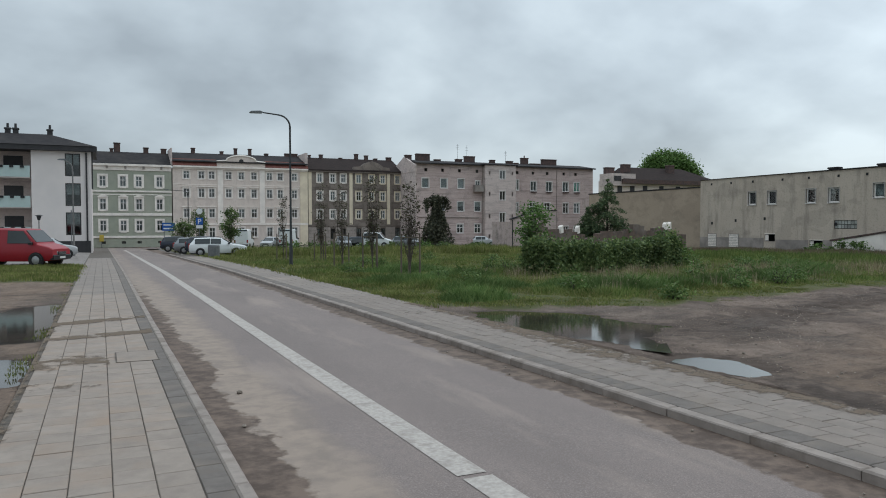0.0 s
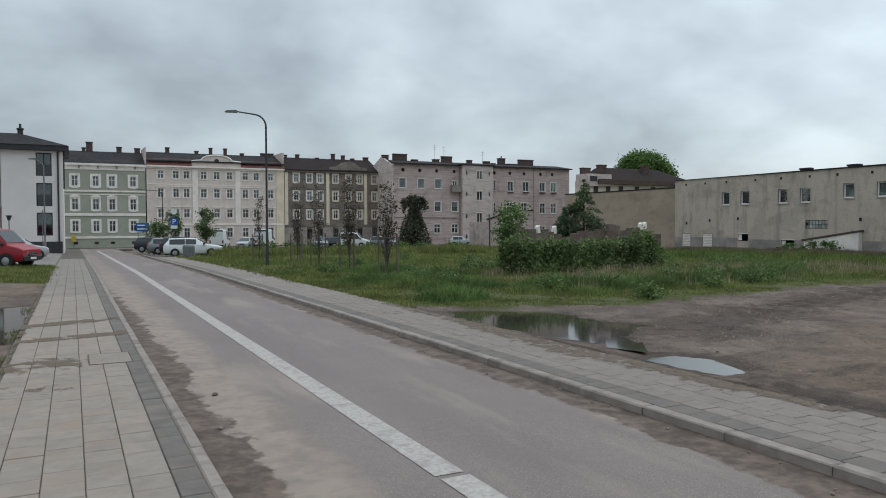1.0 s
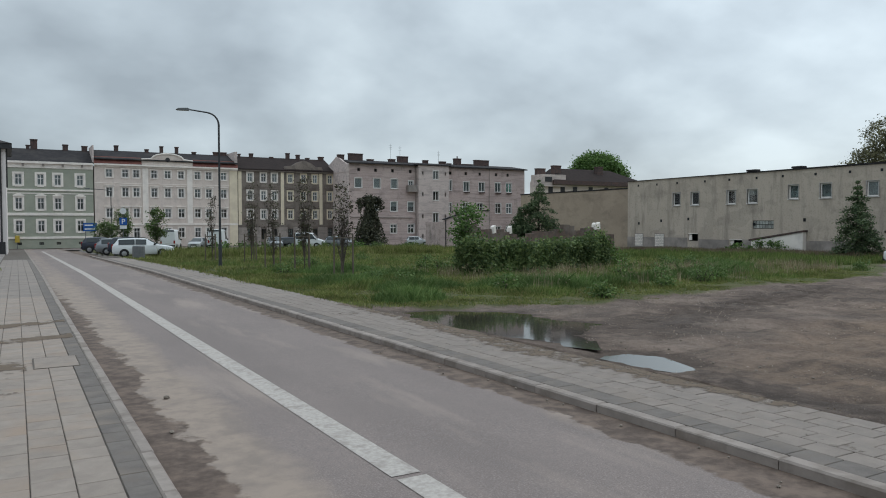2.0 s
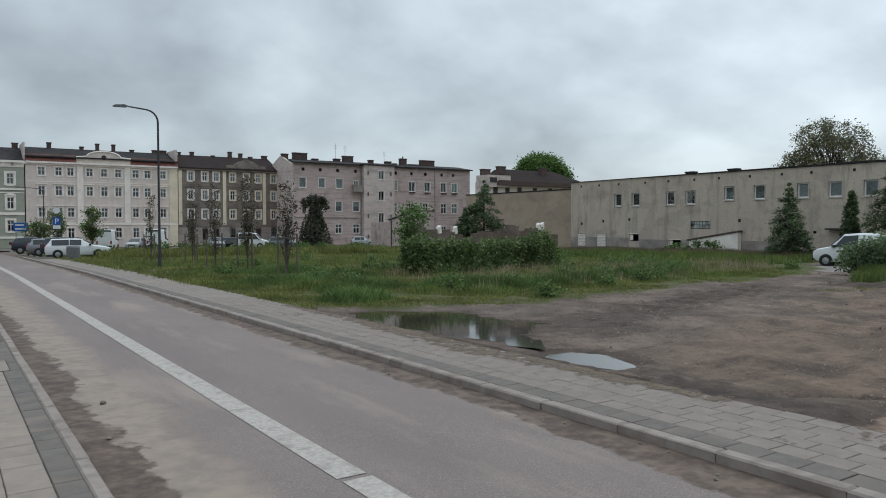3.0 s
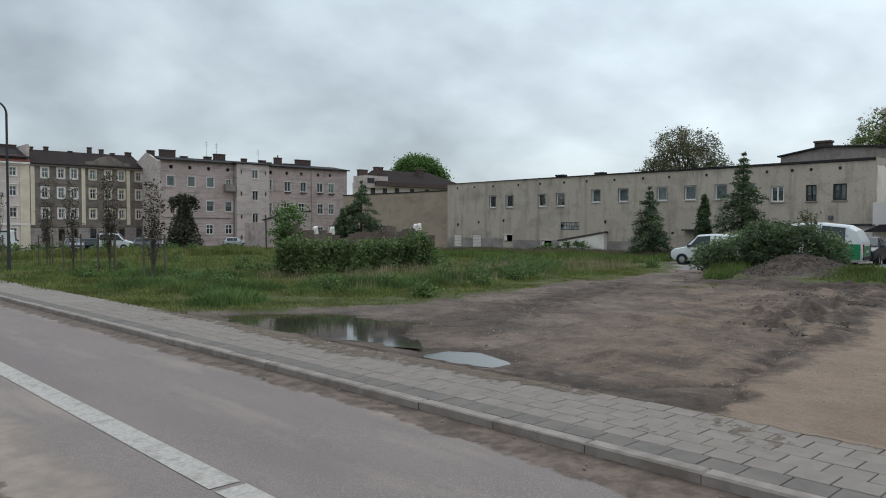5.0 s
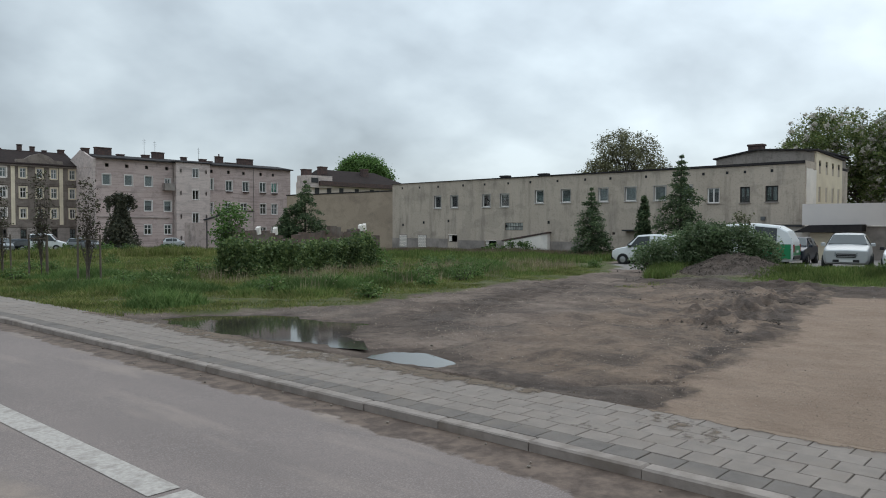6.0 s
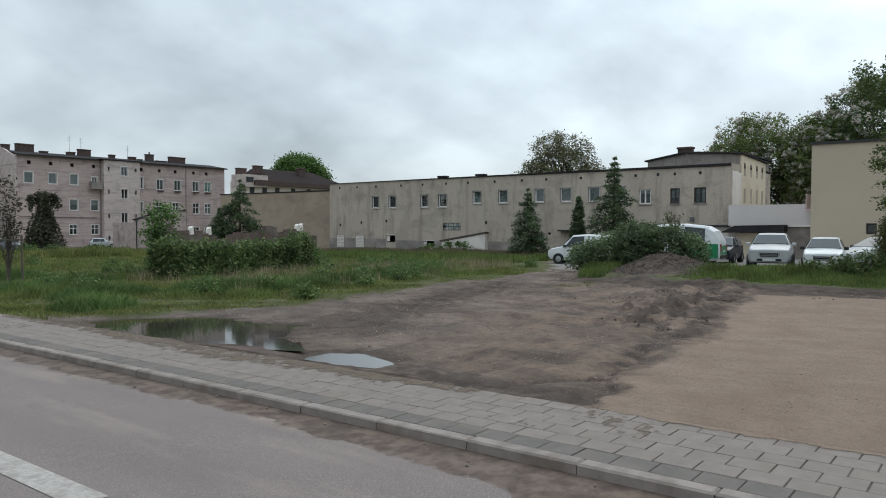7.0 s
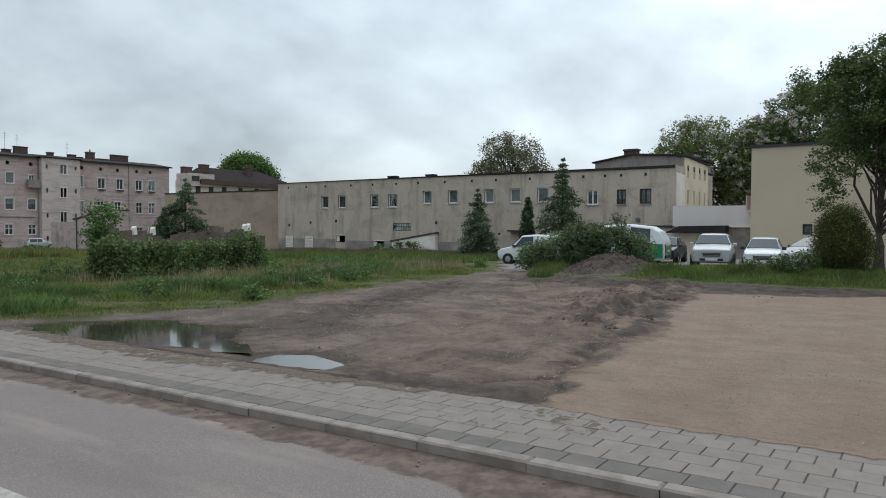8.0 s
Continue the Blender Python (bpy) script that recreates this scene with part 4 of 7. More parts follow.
part("lean_roof", boxes((61.9, 69.2, -1.2, 0.4, 12.52, 12.66)), M_slate, house)
part("balcony", boxes((60.6, 62.4, -0.9, 0, 7.7, 7.95), (60.6, 60.66, -0.9, 0, 7.96, 8.9), (60.66, 62.4, -0.9, -0.84, 7.96, 8.9)), M_plinth, house)
bm = bmesh.new()
tube(bm, [(49.9, -0.1, 3.2), (61.8, -0.1, 3.1)], [0.08, 0.08], 6)
part("pipe", bm, M_plinth, house)
for u in (62.45, 69.05, 78.3):
    bm = bmesh.new()
    tube(bm, [(u, -0.08, -2), (u, -0.08, 12.4)], [0.06, 0.06], 6)
    part("downpipe", bm, M_plinth, house)
for u in (73.2, 76.6, 80.3, 82.85):
    part("flower_box", boxes((u - 0.6, u + 0.6, -0.3, -0.1, 7.75, 7.98)), M_brick, house)
gable_roof(house, 49.5, 86.9, 12.45, 9.5, 0.75, 0.6, M_slate, 0.22)
bm = bmesh.new()
vs = [(-0.15, 12.2), (4.9, 13.9), (9.6, 12.2), (9.6, 11.0), (-0.15, 11.0)]
a = [bm.verts.new((49.25, y, z)) for y, z in vs]; b = [bm.verts.new((49.62, y, z)) for y, z in vs]
for i in range(5):
    bm.faces.new((a[i], a[(i + 1) % 5], b[(i + 1) % 5], b[i]))
bm.faces.new(a[::-1]); bm.faces.new(b)
part("gable", bm, M_pale, house)
part("gable_wall", boxes((49.3, 49.58, -0.05, 9.55, -2, 11.0)), M_pale, house, "pale plastered gable wall")
for u, w, h, p in ((49.9, 1.1, 1.2, 0), (52.7, 2.6, 1.5, 0), (55.6, 1.1, 0.6, 0), (59.9, 1.2, 0.8, 0), (62.1, 2.0, 1.4, 0), (66.9, 0.9, 0.9, 0), (70.6, 1.2, 0.8, 0), (72.0, 0.8, 0.5, 0), (73.9, 1.4, 1.5, 1), (76.2, 2.2, 0.5, 0), (79.4, 3.2, 1.4, 0)):
    chimney(house, u, 4.5, 12.9, w, 0.7, h, None, p)
for u, h in ((59.7, 3.2), (61.6, 3.0), (69.8, 2.4)):
    bm = bmesh.new()
    tube(bm, [(u, 4.5, 13.2), (u, 4.5, 13.4 + h)], [0.03, 0.02], 5)
    for k in range(3):
        tube(bm, [(u - 0.3, 4.5, 13.1 + h - 0.3 * k), (u + 0.3, 4.5, 13.1 + h - 0.3 * k)], [0.015, 0.015], 4)
    part("aerial", bm, M_metal, house)

# ---- the long grey building along the waste ground (front faces west) ----
LX = 55.0
EAST = pose(LX, 57.1, 0, 0, 0, -90)
hall = thing("workshop_building", EAST, "long two-storey grey rendered building with stained walls", "building")
holes, wins = [], []


def low(y1, y0, z0, z1, style="plain", mf=None, cur=0.0, sill=True):
    u = round(57.1 - y1, 2)
    w, h = round(y1 - y0, 2), round(z1 - z0, 2)
    holes.append((u, u + w, z0, z1))
    if style:
        wins.append((u, z0, w, h, style, mf, cur, sill))


for y1, y0 in ((51.0, 50.1), (48.8, 47.85), (44.75, 43.8), (42.6, 41.6)):
    low(y1, y0, 3.68, 4.9, "plain", None, 0.4)
for y1, y0 in ((38.65, 37.75), (35.9, 34.95), (32.2, 31.3), (29.75, 28.75), (27.2, 26.2), (25.0, 24.05)):
    low(y1, y0, 3.95, 5.1, "plain", None, 0.9)
low(22.9, 21.95, 3.65, 4.8, "double", M_frame_w, 0.3)
low(20.45, 19.72, 3.65, 4.8, "double", M_frame_d, 0.6)
low(18.65, 17.75, 3.68, 4.82, "double", M_frame_d, 0.9)
low(49.1, 47.95, 0.32, 0.98, None)
low(44.4, 43.1, -0.05, 0.5, None)
low(42.05, 40.0, 1.5, 2.2, None)
low(30.9, 30.65, 1.2, 1.4, None)
part("wall", shell(bmesh.new(), 0, 41.1, -1.2, 6.3, 11, holes), M_grey, hall)
# dark sheet added inside so the openings look unlit
part("inner_lining", boxes((0.3, 40.8, 1.6, 1.7, -1.1, 6.2)), M_unlit_room, hall)
for u, z, w, h, s, mf, c, sl in wins:
    window(hall, u, z, w, h, s, mf, (M_frame_old, 0.045) if s == "plain" else None, None, M_frame_w if sl and s == "plain" else M_plinth, c)
for u, z, w, h in ((8.0, 0.32, 1.15, 0.66), (12.7, -0.05, 1.3, 0.55)):
    part("vent_opening", boxes((u + 0.02, u + 0.38, 0.06, 0.12, z + 0.08, z + h - 0.05), (u, u + w, -0.04, 0.0, z + h + 0.003, z + h + 0.06)), M_white, hall, "half-blocked square vent opening")
bm = bmesh.new()
prism(bm, [(0, 6.32), (41.1, 6.32), (41.1, 6.5), (0, 6.28)], -0.12, 11)
part("roof_edge", bm, M_slate, hall)
for k, u in enumerate((1.5, 4.0, 6.6, 9.9, 12.6, 15.4, 17.9, 20.8, 23.6, 26.0, 29.2, 31.6, 33.9, 35.7, 37.0, 38.9)):
    part("roof_vent", boxes((u - 0.09, u + 0.09, -0.03, 0.02, 5.72 + 0.015 * k * 0.3, 5.92 + 0.015 * k * 0.3)), M_black, hall)
for u, z in ((1.6, 1.85), (4.6, 2.1), (8.0, 2.25), (15.2, 1.75), (19.9, 2.1), (24.0, 2.3)):
    part("wall_hole", boxes((u - 0.11, u + 0.11, -0.02, 0.02, z, z + 0.26)), M_black, hall)
for u in (9.0, 13.6):
    chimney(hall, u + 3.0, 4.0, 6.3, 0.9, 0.5, 0.45, M_slate)
part("plinth", boxes((0, 7.9, -0.035, 0.0, -1.2, 0.62), (9.25, 12.6, -0.035, 0.0, -1.2, 0.5), (14.05, 25, -0.035, 0.0, -1.2, 0.55)), M_plinth, hall)
# windows bricked up with whitewashed blocks, and a window of glass blocks
rb = random.Random(9)
for u0, u1, white in ((1.15, 2.2, 0.8), (3.85, 5.0, 0.35)):
    fill = part("bricked_up_window", boxes((u0 - 0.06, u1 + 0.06, -0.045, -0.036, -0.34, 0.98)), M_plinth, hall, "window opening bricked up with whitewashed blocks")
    for r in range(8):
        u = u0 + (0.0 if r % 2 else -0.13)
        while u < u1 - 0.05:
            a, b = max(u, u0), min(u + 0.25, u1)
            z = -0.28 + 0.152 * r
            put("brick", shared(("brick", round(b - a, 2)), lambda: box(bmesh.new(), 0, b - a - 0.025, -0.022, 0, 0, 0.125)), M_white if rb.random() < white else M_pale, fill, m=pose(a, -0.046, z))
            u += 0.262
M_block = mat("dusty_glass_block", (0.42, 0.43, 0.40), (0.27, 0.28, 0.26), 2.4, 0.25, 0.1, 9, vary=0.35, spec=0.5)
frame_ = part("block_window", boxes((15.05, 17.1, 0.1, 0.2, 1.5, 2.2)), M_frame_d, hall, "low window of dusty glass blocks")
for i in range(7):
    for k in range(2):
        put("glass_block", shared(("glass_block",), lambda: box(bmesh.new(), 0, 0.235, -0.03, 0, 0, 0.28)), M_block, frame_, m=pose(15.11 + 0.285 * i, 0.099, 1.56 + 0.33 * k))
# shed remains against the wall
bm = bmesh.new()
prism(bm, [(15.3, -1.2), (20.1, -1.2), (20.1, 1.25), (15.3, 0.45)], -0.5, -0.04)
part("shed_stub", bm, M_white, hall, "white remains of a torn-down shed")
bm = bmesh.new()
prism(bm, [(15.1, 0.46), (20.2, 1.27), (20.2, 1.4), (15.1, 0.6)], -0.58, 0.0)
part("shed_roof_edge", bm, M_brick, hall)
part("canopy", boxes((27.4, 29.0, -0.6, 0, 1.5, 1.62)), M_anth, hall)
part("ledge", boxes((33.8, 41.1, -0.55, 0.0, 1.9, 2.05)), M_anth, hall)
part("ground_floor_front", boxes((34.2, 41.1, -0.12, -0.003, -1.2, 1.89)), M_white, hall, "peeling whitewashed lower wall")
bm = boxes((38.2, 38.5, -0.14, 0, 2.35, 2.62))
part("flood_lamp", bm, M_metal, hall)
# upper storey, set back, with a sloping roof; its cream end wall has windows
up = [(33.9, 6.3), (41.0, 6.3), (41.0, 7.35), (37.0, 7.62), (33.9, 7.1)]
part("upper_storey", prism(bmesh.new(), up, 2.4, 10.8), M_dgrey, hall)
bm = bmesh.new()
prism(bm, [(33.7, 7.09), (37.0, 7.625), (41.3, 7.34), (41.3, 7.46), (37.0, 7.74), (33.7, 7.2)], 2.2, 11)
part("upper_roof", bm, M_slate, hall)
chimney(hall, 36.4, 4, 7.5, 1.1, 0.6, 0.6)
ew = thing("end_wing", pose(LX + 0.02, 15.97, 0), "cream rendered end wing with narrow windows", "building")
eh = [(u, u + 0.55, z0, z1) for u in (3.1, 4.8, 6.45, 8.05) for z0, z1 in ((3.7, 4.8), (5.75, 6.7))]
bm = shell(bmesh.new(), 2.5, 9.3, -1.2, 7.3, 0.6, eh)
for v in bm.verts:
    if v.co.z > 7.2:
        v.co.z -= 0.035 * (v.co.x - 2.5)
part("wall", bm, M_cream_y, ew)
for a, b, c, d in eh:
    put("window", shared(("window", round(b - a, 2), round(d - c, 2), "bare"), lambda: frame_mesh(b - a, d - c, "plain")), M_frame_d, ew, m=pose(a, 0, c))
# bare frames before an added dark sheet that paints the shade indoors
part("inner_lining", boxes((2.6, 9.2, 0.32, 0.36, 3.0, 6.95)), M_unlit_room, ew)
part("roof_edge", prism(bmesh.new(), [(2.2, 7.32), (9.5, 7.07), (9.5, 7.2), (2.2, 7.45)], -0.15, 0.6), M_slate, ew)
part("grey_end", boxes((0.0, 2.49, 0.0, 0.3, 6.03, 6.5)), M_grey, ew, "grey rendered strip under the roof")
bm = bmesh.new()
prism(bm, [(0.05, -1.2), (2.49, -1.2), (2.49, 5.95), (1.9, 5.9), (1.5, 6.02), (0.6, 5.96), (0.22, 6.02), (0.3, 5.1), (0.18, 4.4), (0.3, 3.6), (0.12, 3.0)], -0.02, 0.3)
part("white_end", bm, M_white, ew, "peeling white painted end wall")
# the lower grey wall that carries on to the north
low_hall = thing("blank_wall_building", pose(LX + 0.1, 76.0, 0, 0, 0, -90), "lower building with a blank bare grey wall", "building")
part("wall", boxes((0, 18.85, 0, 9, -1.3, 5.55)), M_greyA, low_hall)
part("roof_edge", boxes((-0.1, 18.86, -0.06, 9, 5.56, 5.68)), M_slate, low_hall)

# house with a dark hipped roof behind it
villa = thing("villa", pose(0, 96, 0), "cream house with a dark mansard roof behind the sheds", "house")
part("wall", boxes((73.6, 95, 0, 3, -1.5, 8.9)), M_cream, villa)
part("annex", boxes((73.5, 78.2, -0.6, 2.6, 8.0, 9.95)), M_pale, villa)
bm = bmesh.new()
lo = [bm.verts.new(p) for p in ((75.6, -0.8, 9.05), (95.8, -0.8, 9.05), (95.8, 6, 9.05), (76.2, 6, 9.05))]
hi = [bm.verts.new(p) for p in ((79.2, 3.2, 11.3), (91.0, 3.2, 11.3), (91.0, 5, 11.3), (79.2, 5, 11.3))]
for i in range(4):
    bm.faces.new((lo[i], lo[(i + 1) % 4], hi[(i + 1) % 4], hi[i]))
bm.faces.new(hi); bm.faces.new(lo[::-1])
part("roof", bm, M_brownroof, villa)
part("eaves_board", boxes((75.4, 96, -1.0, 3.2, 8.35, 9.04)), M_brick, villa)
for u in (75.5, 78.0, 80.6, 84.0, 87.5):
    part("window", boxes((u - 0.45, u + 0.45, -0.04, -0.003, 6.9, 8.1)), M_anth, villa)
part("window", boxes((73.9, 75.3, -0.64, -0.602, 8.75, 9.55)), M_anth, villa)
for u, w, h, z in ((74.9, 1.6, 1.0, 9.9), (78.2, 1.5, 1.6, 9.9), (87.5, 1.3, 1.2, 10.4)):
    chimney(villa, u, 2.0, z, w, 0.8, h, M_brick)

# ---- the smooth beige building and the low white wall between ----
yb = thing("beige_building", pose(50, 9.75, 0, 0, 0, -90), "smooth beige rendered building with a flat roof", "building")
part("wall", shell(bmesh.new(), 0, 40, -1.2, 6.95, 14, [(3.0, 3.55, 1.5, 2.15)]), M_yellow, yb)
part("roof_edge", boxes((-0.12, 40.1, -0.12, 14, 6.952, 7.1)), M_anth, yb)
window(yb, 3.0, 1.5, 0.55, 0.65, "plain", M_frame_d)
part("balcony_slab", boxes((-0.9, -0.002, 3.0, 5.0, 2.9, 3.1), (-0.9, -0.84, 3.0, 5.0, 3.1, 4.1)), M_pale, yb)
gw = thing("yard_wall", pose(54.2, 15.9, 0, 0, 0, -90), "low white rendered wall above garage doors", "wall")
part("upper_wall", boxes((0.0, 6.2, 0, 0.4, 2.0, 3.45)), M_modern, gw, "white rendered parapet")
part("lower_wall", boxes((0.0, 6.2, 0.15, 0.5, -1.2, 1.93)), M_plinth, gw, "plain grey rendered lower wall")
part("ledge", boxes((3.95, 6.2, -0.06, 0.5, 1.931, 1.995)), M_white, gw)
part("white_pier", boxes((0.0, 0.48, 0.04, 0.145, -1.2, 1.6)), M_white, gw)
part("garage_door", boxes((0.5, 1.95, 0.05, 0.14, -1.2, 1.5)), M_cream_y, gw, "cream garage door")
# no gap is cut: a dark panel stands in for the shade inside
part("garage_opening", boxes((2.0, 3.8, 0.1, 0.14, -1.2, 1.5)), M_anth, gw, "dark garage opening")
part("canopy", prism(bmesh.new(), [(-0.4, 1.5), (3.9, 1.6), (3.9, 2.06), (0.7, 2.0), (0.15, 1.72)], -0.95, 0.04), M_slate, gw, "dark sagging felt canopy")
bm = bmesh.new()
tube(bm, [(5.9, -0.25, 4.3), (5.9, -0.1, 4.35), (5.9, 0.0, 4.37)], [0.5, 0.36, 0.05], 16)
tube(bm, [(5.9, 0.0, 4.37), (5.9, 0.2, 3.4)], [0.03, 0.03], 6)
part("satellite_dish", bm, M_metal, gw)

# ---- the modern block with balconies ----
mb = thing("apartment_block", pose(0, 84, 0), "modern off-white apartment block with balconies and grey roof", "building")
mh = [(-3.15, -1.75, z, z + 2.3) for z in (6.85, 3.85, 0.9)]
part("wall", shell(bmesh.new(), -6.15, -0.75, -1.0, 9.35, 10, mh), M_modern, mb)
for a, b, c, d in mh:
    window(mb, a, c, round(b - a, 2), round(d - c, 2), "double", M_frame_d, None, None, None, 0.5)
part("plinth", boxes((-6.1, -0.9, -0.03, -0.003, -1.0, 0.3), (-2.2, -0.9, -0.06, -0.031, -1.0, 0.2)), M_anth, mb)
part("recessed_wall", boxes((-26, -6.16, 2.0, 10, -1.0, 9.35)), M_pale, mb)
for z in (0.55, 3.6, 6.6):
    for k in range(3):
        u = -9.6 - 6.3 * k
        bal = part("balcony", boxes((u - 2.6, u + 3.35, 0.05, 1.99, z, z + 0.22)), M_modern, mb)
        part("balustrade", boxes((u - 2.6, u + 3.35, -0.02, 0.04, z + 0.1, z + 1.2)), M_balc, bal, "frosted greenish glass balustrade")
        part("balcony_door", boxes((u + 0.9, u + 2.6, 1.93, 1.99, z + 0.23, z + 2.3)), M_anth, bal)
        for i in range(3):
            part("planter", boxes((u + 0.7 + 0.9 * i, u + 1.05 + 0.9 * i, -0.2, -0.03, z + 1.0, z + 1.22, 0.05)), M_black, bal)
bm = bmesh.new()
prism(bm, [(-1.28, -0.9), (-1.12, -0.9), (-1.12, 9.3), (-1.28, 9.3)], -0.14, -0.003)
part("downpipe", bm, M_anth, mb)
part("corner_pipe", boxes((-0.74, -0.6, 0.2, 0.35, 5.6, 9.4)), M_anth, mb)
part("eaves_board", boxes((-26, -0.25, -0.6, 10, 9.36, 9.86)), M_anth, mb)
bm = bmesh.new()
vs = [bm.verts.new(p) for p in ((-26, -0.7, 9.87), (-0.2, -0.7, 9.87), (-0.2, 10, 9.87), (-26, 10, 9.87), (-26, 3.2, 11.3), (-4.6, 3.2, 11.3), (-4.6, 6.5, 11.3), (-26, 6.5, 11.3))]
for f in ((0, 1, 5, 4), (1, 2, 6, 5), (2, 3, 7, 6), (3, 0, 4, 7), (4, 5, 6, 7), (3, 2, 1, 0)):
    bm.faces.new([vs[i] for i in f])
part("roof", bm, M_slate, mb)
for u in (-8.4, -7.7, -4.6):
    chimney(mb, u, 3.4, 11.0, 0.5, 0.4, 0.7, M_anth, 1, "roof_cowl")


# ---- plants ----
rng = np.random.default_rng(11)
M_bark = mat("rough_bark", (0.085, 0.07, 0.058), (0.05, 0.042, 0.036), 6, 0.95, 0.6, 18)
M_young_bark = mat("smooth_young_bark", (0.11, 0.09, 0.075), (0.08, 0.066, 0.056), 8, 0.9, 0.3, 25)
M_stake = mat("weathered_stake_wood", (0.15, 0.12, 0.092), (0.10, 0.082, 0.066), 7, 0.9, 0.3, 30, streak=0.2)
L_bronze = leaf_mat("bronze_leaves", (0.058, 0.045, 0.034), (0.091, 0.075, 0.052), (0.111, 0.128, 0.065))
L_fresh = leaf_mat("fresh_leaves", (0.060, 0.113, 0.030), (0.113, 0.187, 0.053), (0.179, 0.254, 0.090))
L_spring = leaf_mat("sparse_spring_leaves", (0.105, 0.104, 0.058), (0.165, 0.162, 0.090), (0.240, 0.228, 0.135))
L_bright = leaf_mat("bright_green_leaves", (0.075, 0.138, 0.037), (0.112, 0.194, 0.056), (0.163, 0.250, 0.075))
L_chest = leaf_mat("chestnut_leaves", (0.078, 0.112, 0.038), (0.142, 0.185, 0.060), (0.270, 0.285, 0.115))
L_blossom = leaf_mat("chestnut_blossom", (0.420, 0.380, 0.330), (0.500, 0.460, 0.400), (0.580, 0.540, 0.480))
L_dark = leaf_mat("dark_green_leaves", (0.053, 0.087, 0.031), (0.100, 0.150, 0.050), (0.179, 0.229, 0.085))
L_ash = leaf_mat("deep_green_tree_leaves", (0.058, 0.088, 0.032), (0.108, 0.150, 0.052), (0.185, 0.225, 0.088))
L_ivy = leaf_mat("creeper_leaves", (0.052, 0.086, 0.034), (0.108, 0.156, 0.055), (0.205, 0.250, 0.096))
L_spruce = leaf_mat("spruce_needles", (0.046, 0.075, 0.038), (0.092, 0.132, 0.064), (0.165, 0.205, 0.100), 0.7, 0.2)
L_thuja = leaf_mat("golden_conifer_needles", (0.055, 0.068, 0.018), (0.105, 0.118, 0.034), (0.18, 0.178, 0.06), 0.7, 0.2)
L_bramble = leaf_mat("bramble_leaves", (0.066, 0.104, 0.044), (0.116, 0.168, 0.076), (0.225, 0.262, 0.150))
L_weep = leaf_mat("weeping_conifer_needles", (0.040, 0.046, 0.032), (0.074, 0.076, 0.050), (0.125, 0.115, 0.074), 0.7, 0.15)
L_grass = leaf_mat("grass_blades", (0.092, 0.120, 0.032), (0.165, 0.195, 0.055), (0.300, 0.270, 0.115), 0.7, 0.3)
L_lush = leaf_mat("lush_grass_blades", (0.078, 0.122, 0.032), (0.130, 0.182, 0.050), (0.215, 0.240, 0.082), 0.7, 0.3)
L_clump = leaf_mat("tall_grass_clump", (0.068, 0.122, 0.036), (0.118, 0.188, 0.056), (0.185, 0.245, 0.088), 0.7, 0.3)
L_dry = leaf_mat("dry_grass_stalks", (0.195, 0.150, 0.090), (0.285, 0.232, 0.150), (0.405, 0.345, 0.225), 0.85, 0.2)
L_reddry = leaf_mat("dead_brown_stalks", (0.150, 0.098, 0.076), (0.195, 0.150, 0.105), (0.255, 0.210, 0.135), 0.85, 0.2)


def leaf_mesh(name, p, size, flat=0.5, long=1.7):
    """One small pointed leaf at each point, turned at random. flat: 0 keeps them level, 1 lets them hang any way."""
    n = len(p)
    s = size * rng.uniform(0.6, 1.35, n)[:, None]
    a = rng.normal(size=(n, 3)); a[:, 2] *= 0.6
    a /= np.linalg.norm(a, axis=1, keepdims=True)
    b = rng.normal(size=(n, 3)); b[:, 2] *= flat
    b -= (a * b).sum(1, keepdims=True) * a
    b /= np.linalg.norm(b, axis=1, keepdims=True) + 1e-9
    v = np.stack([p - a * s * long / 2, p + b * s / 2, p + a * s * long / 2, p - b * s / 2], 1).reshape(-1, 3)
    return mesh_of(name, v.tolist(), np.arange(4 * n).reshape(n, 4).tolist())


def clumps(centres, each, spread):
    c = np.repeat(np.asarray(centres), each, 0)
    return c + rng.normal(size=c.shape) * spread * np.array((1, 1, 0.8))


def in_ball(n, centre, radius, hollow_to=0.45):
    d = rng.normal(size=(n, 3)); d /= np.linalg.norm(d, axis=1, keepdims=True)
    r = rng.uniform(hollow_to ** 3, 1, n)[:, None] ** (1 / 3)
    return np.asarray(centre) + d * r * np.asarray(radius)


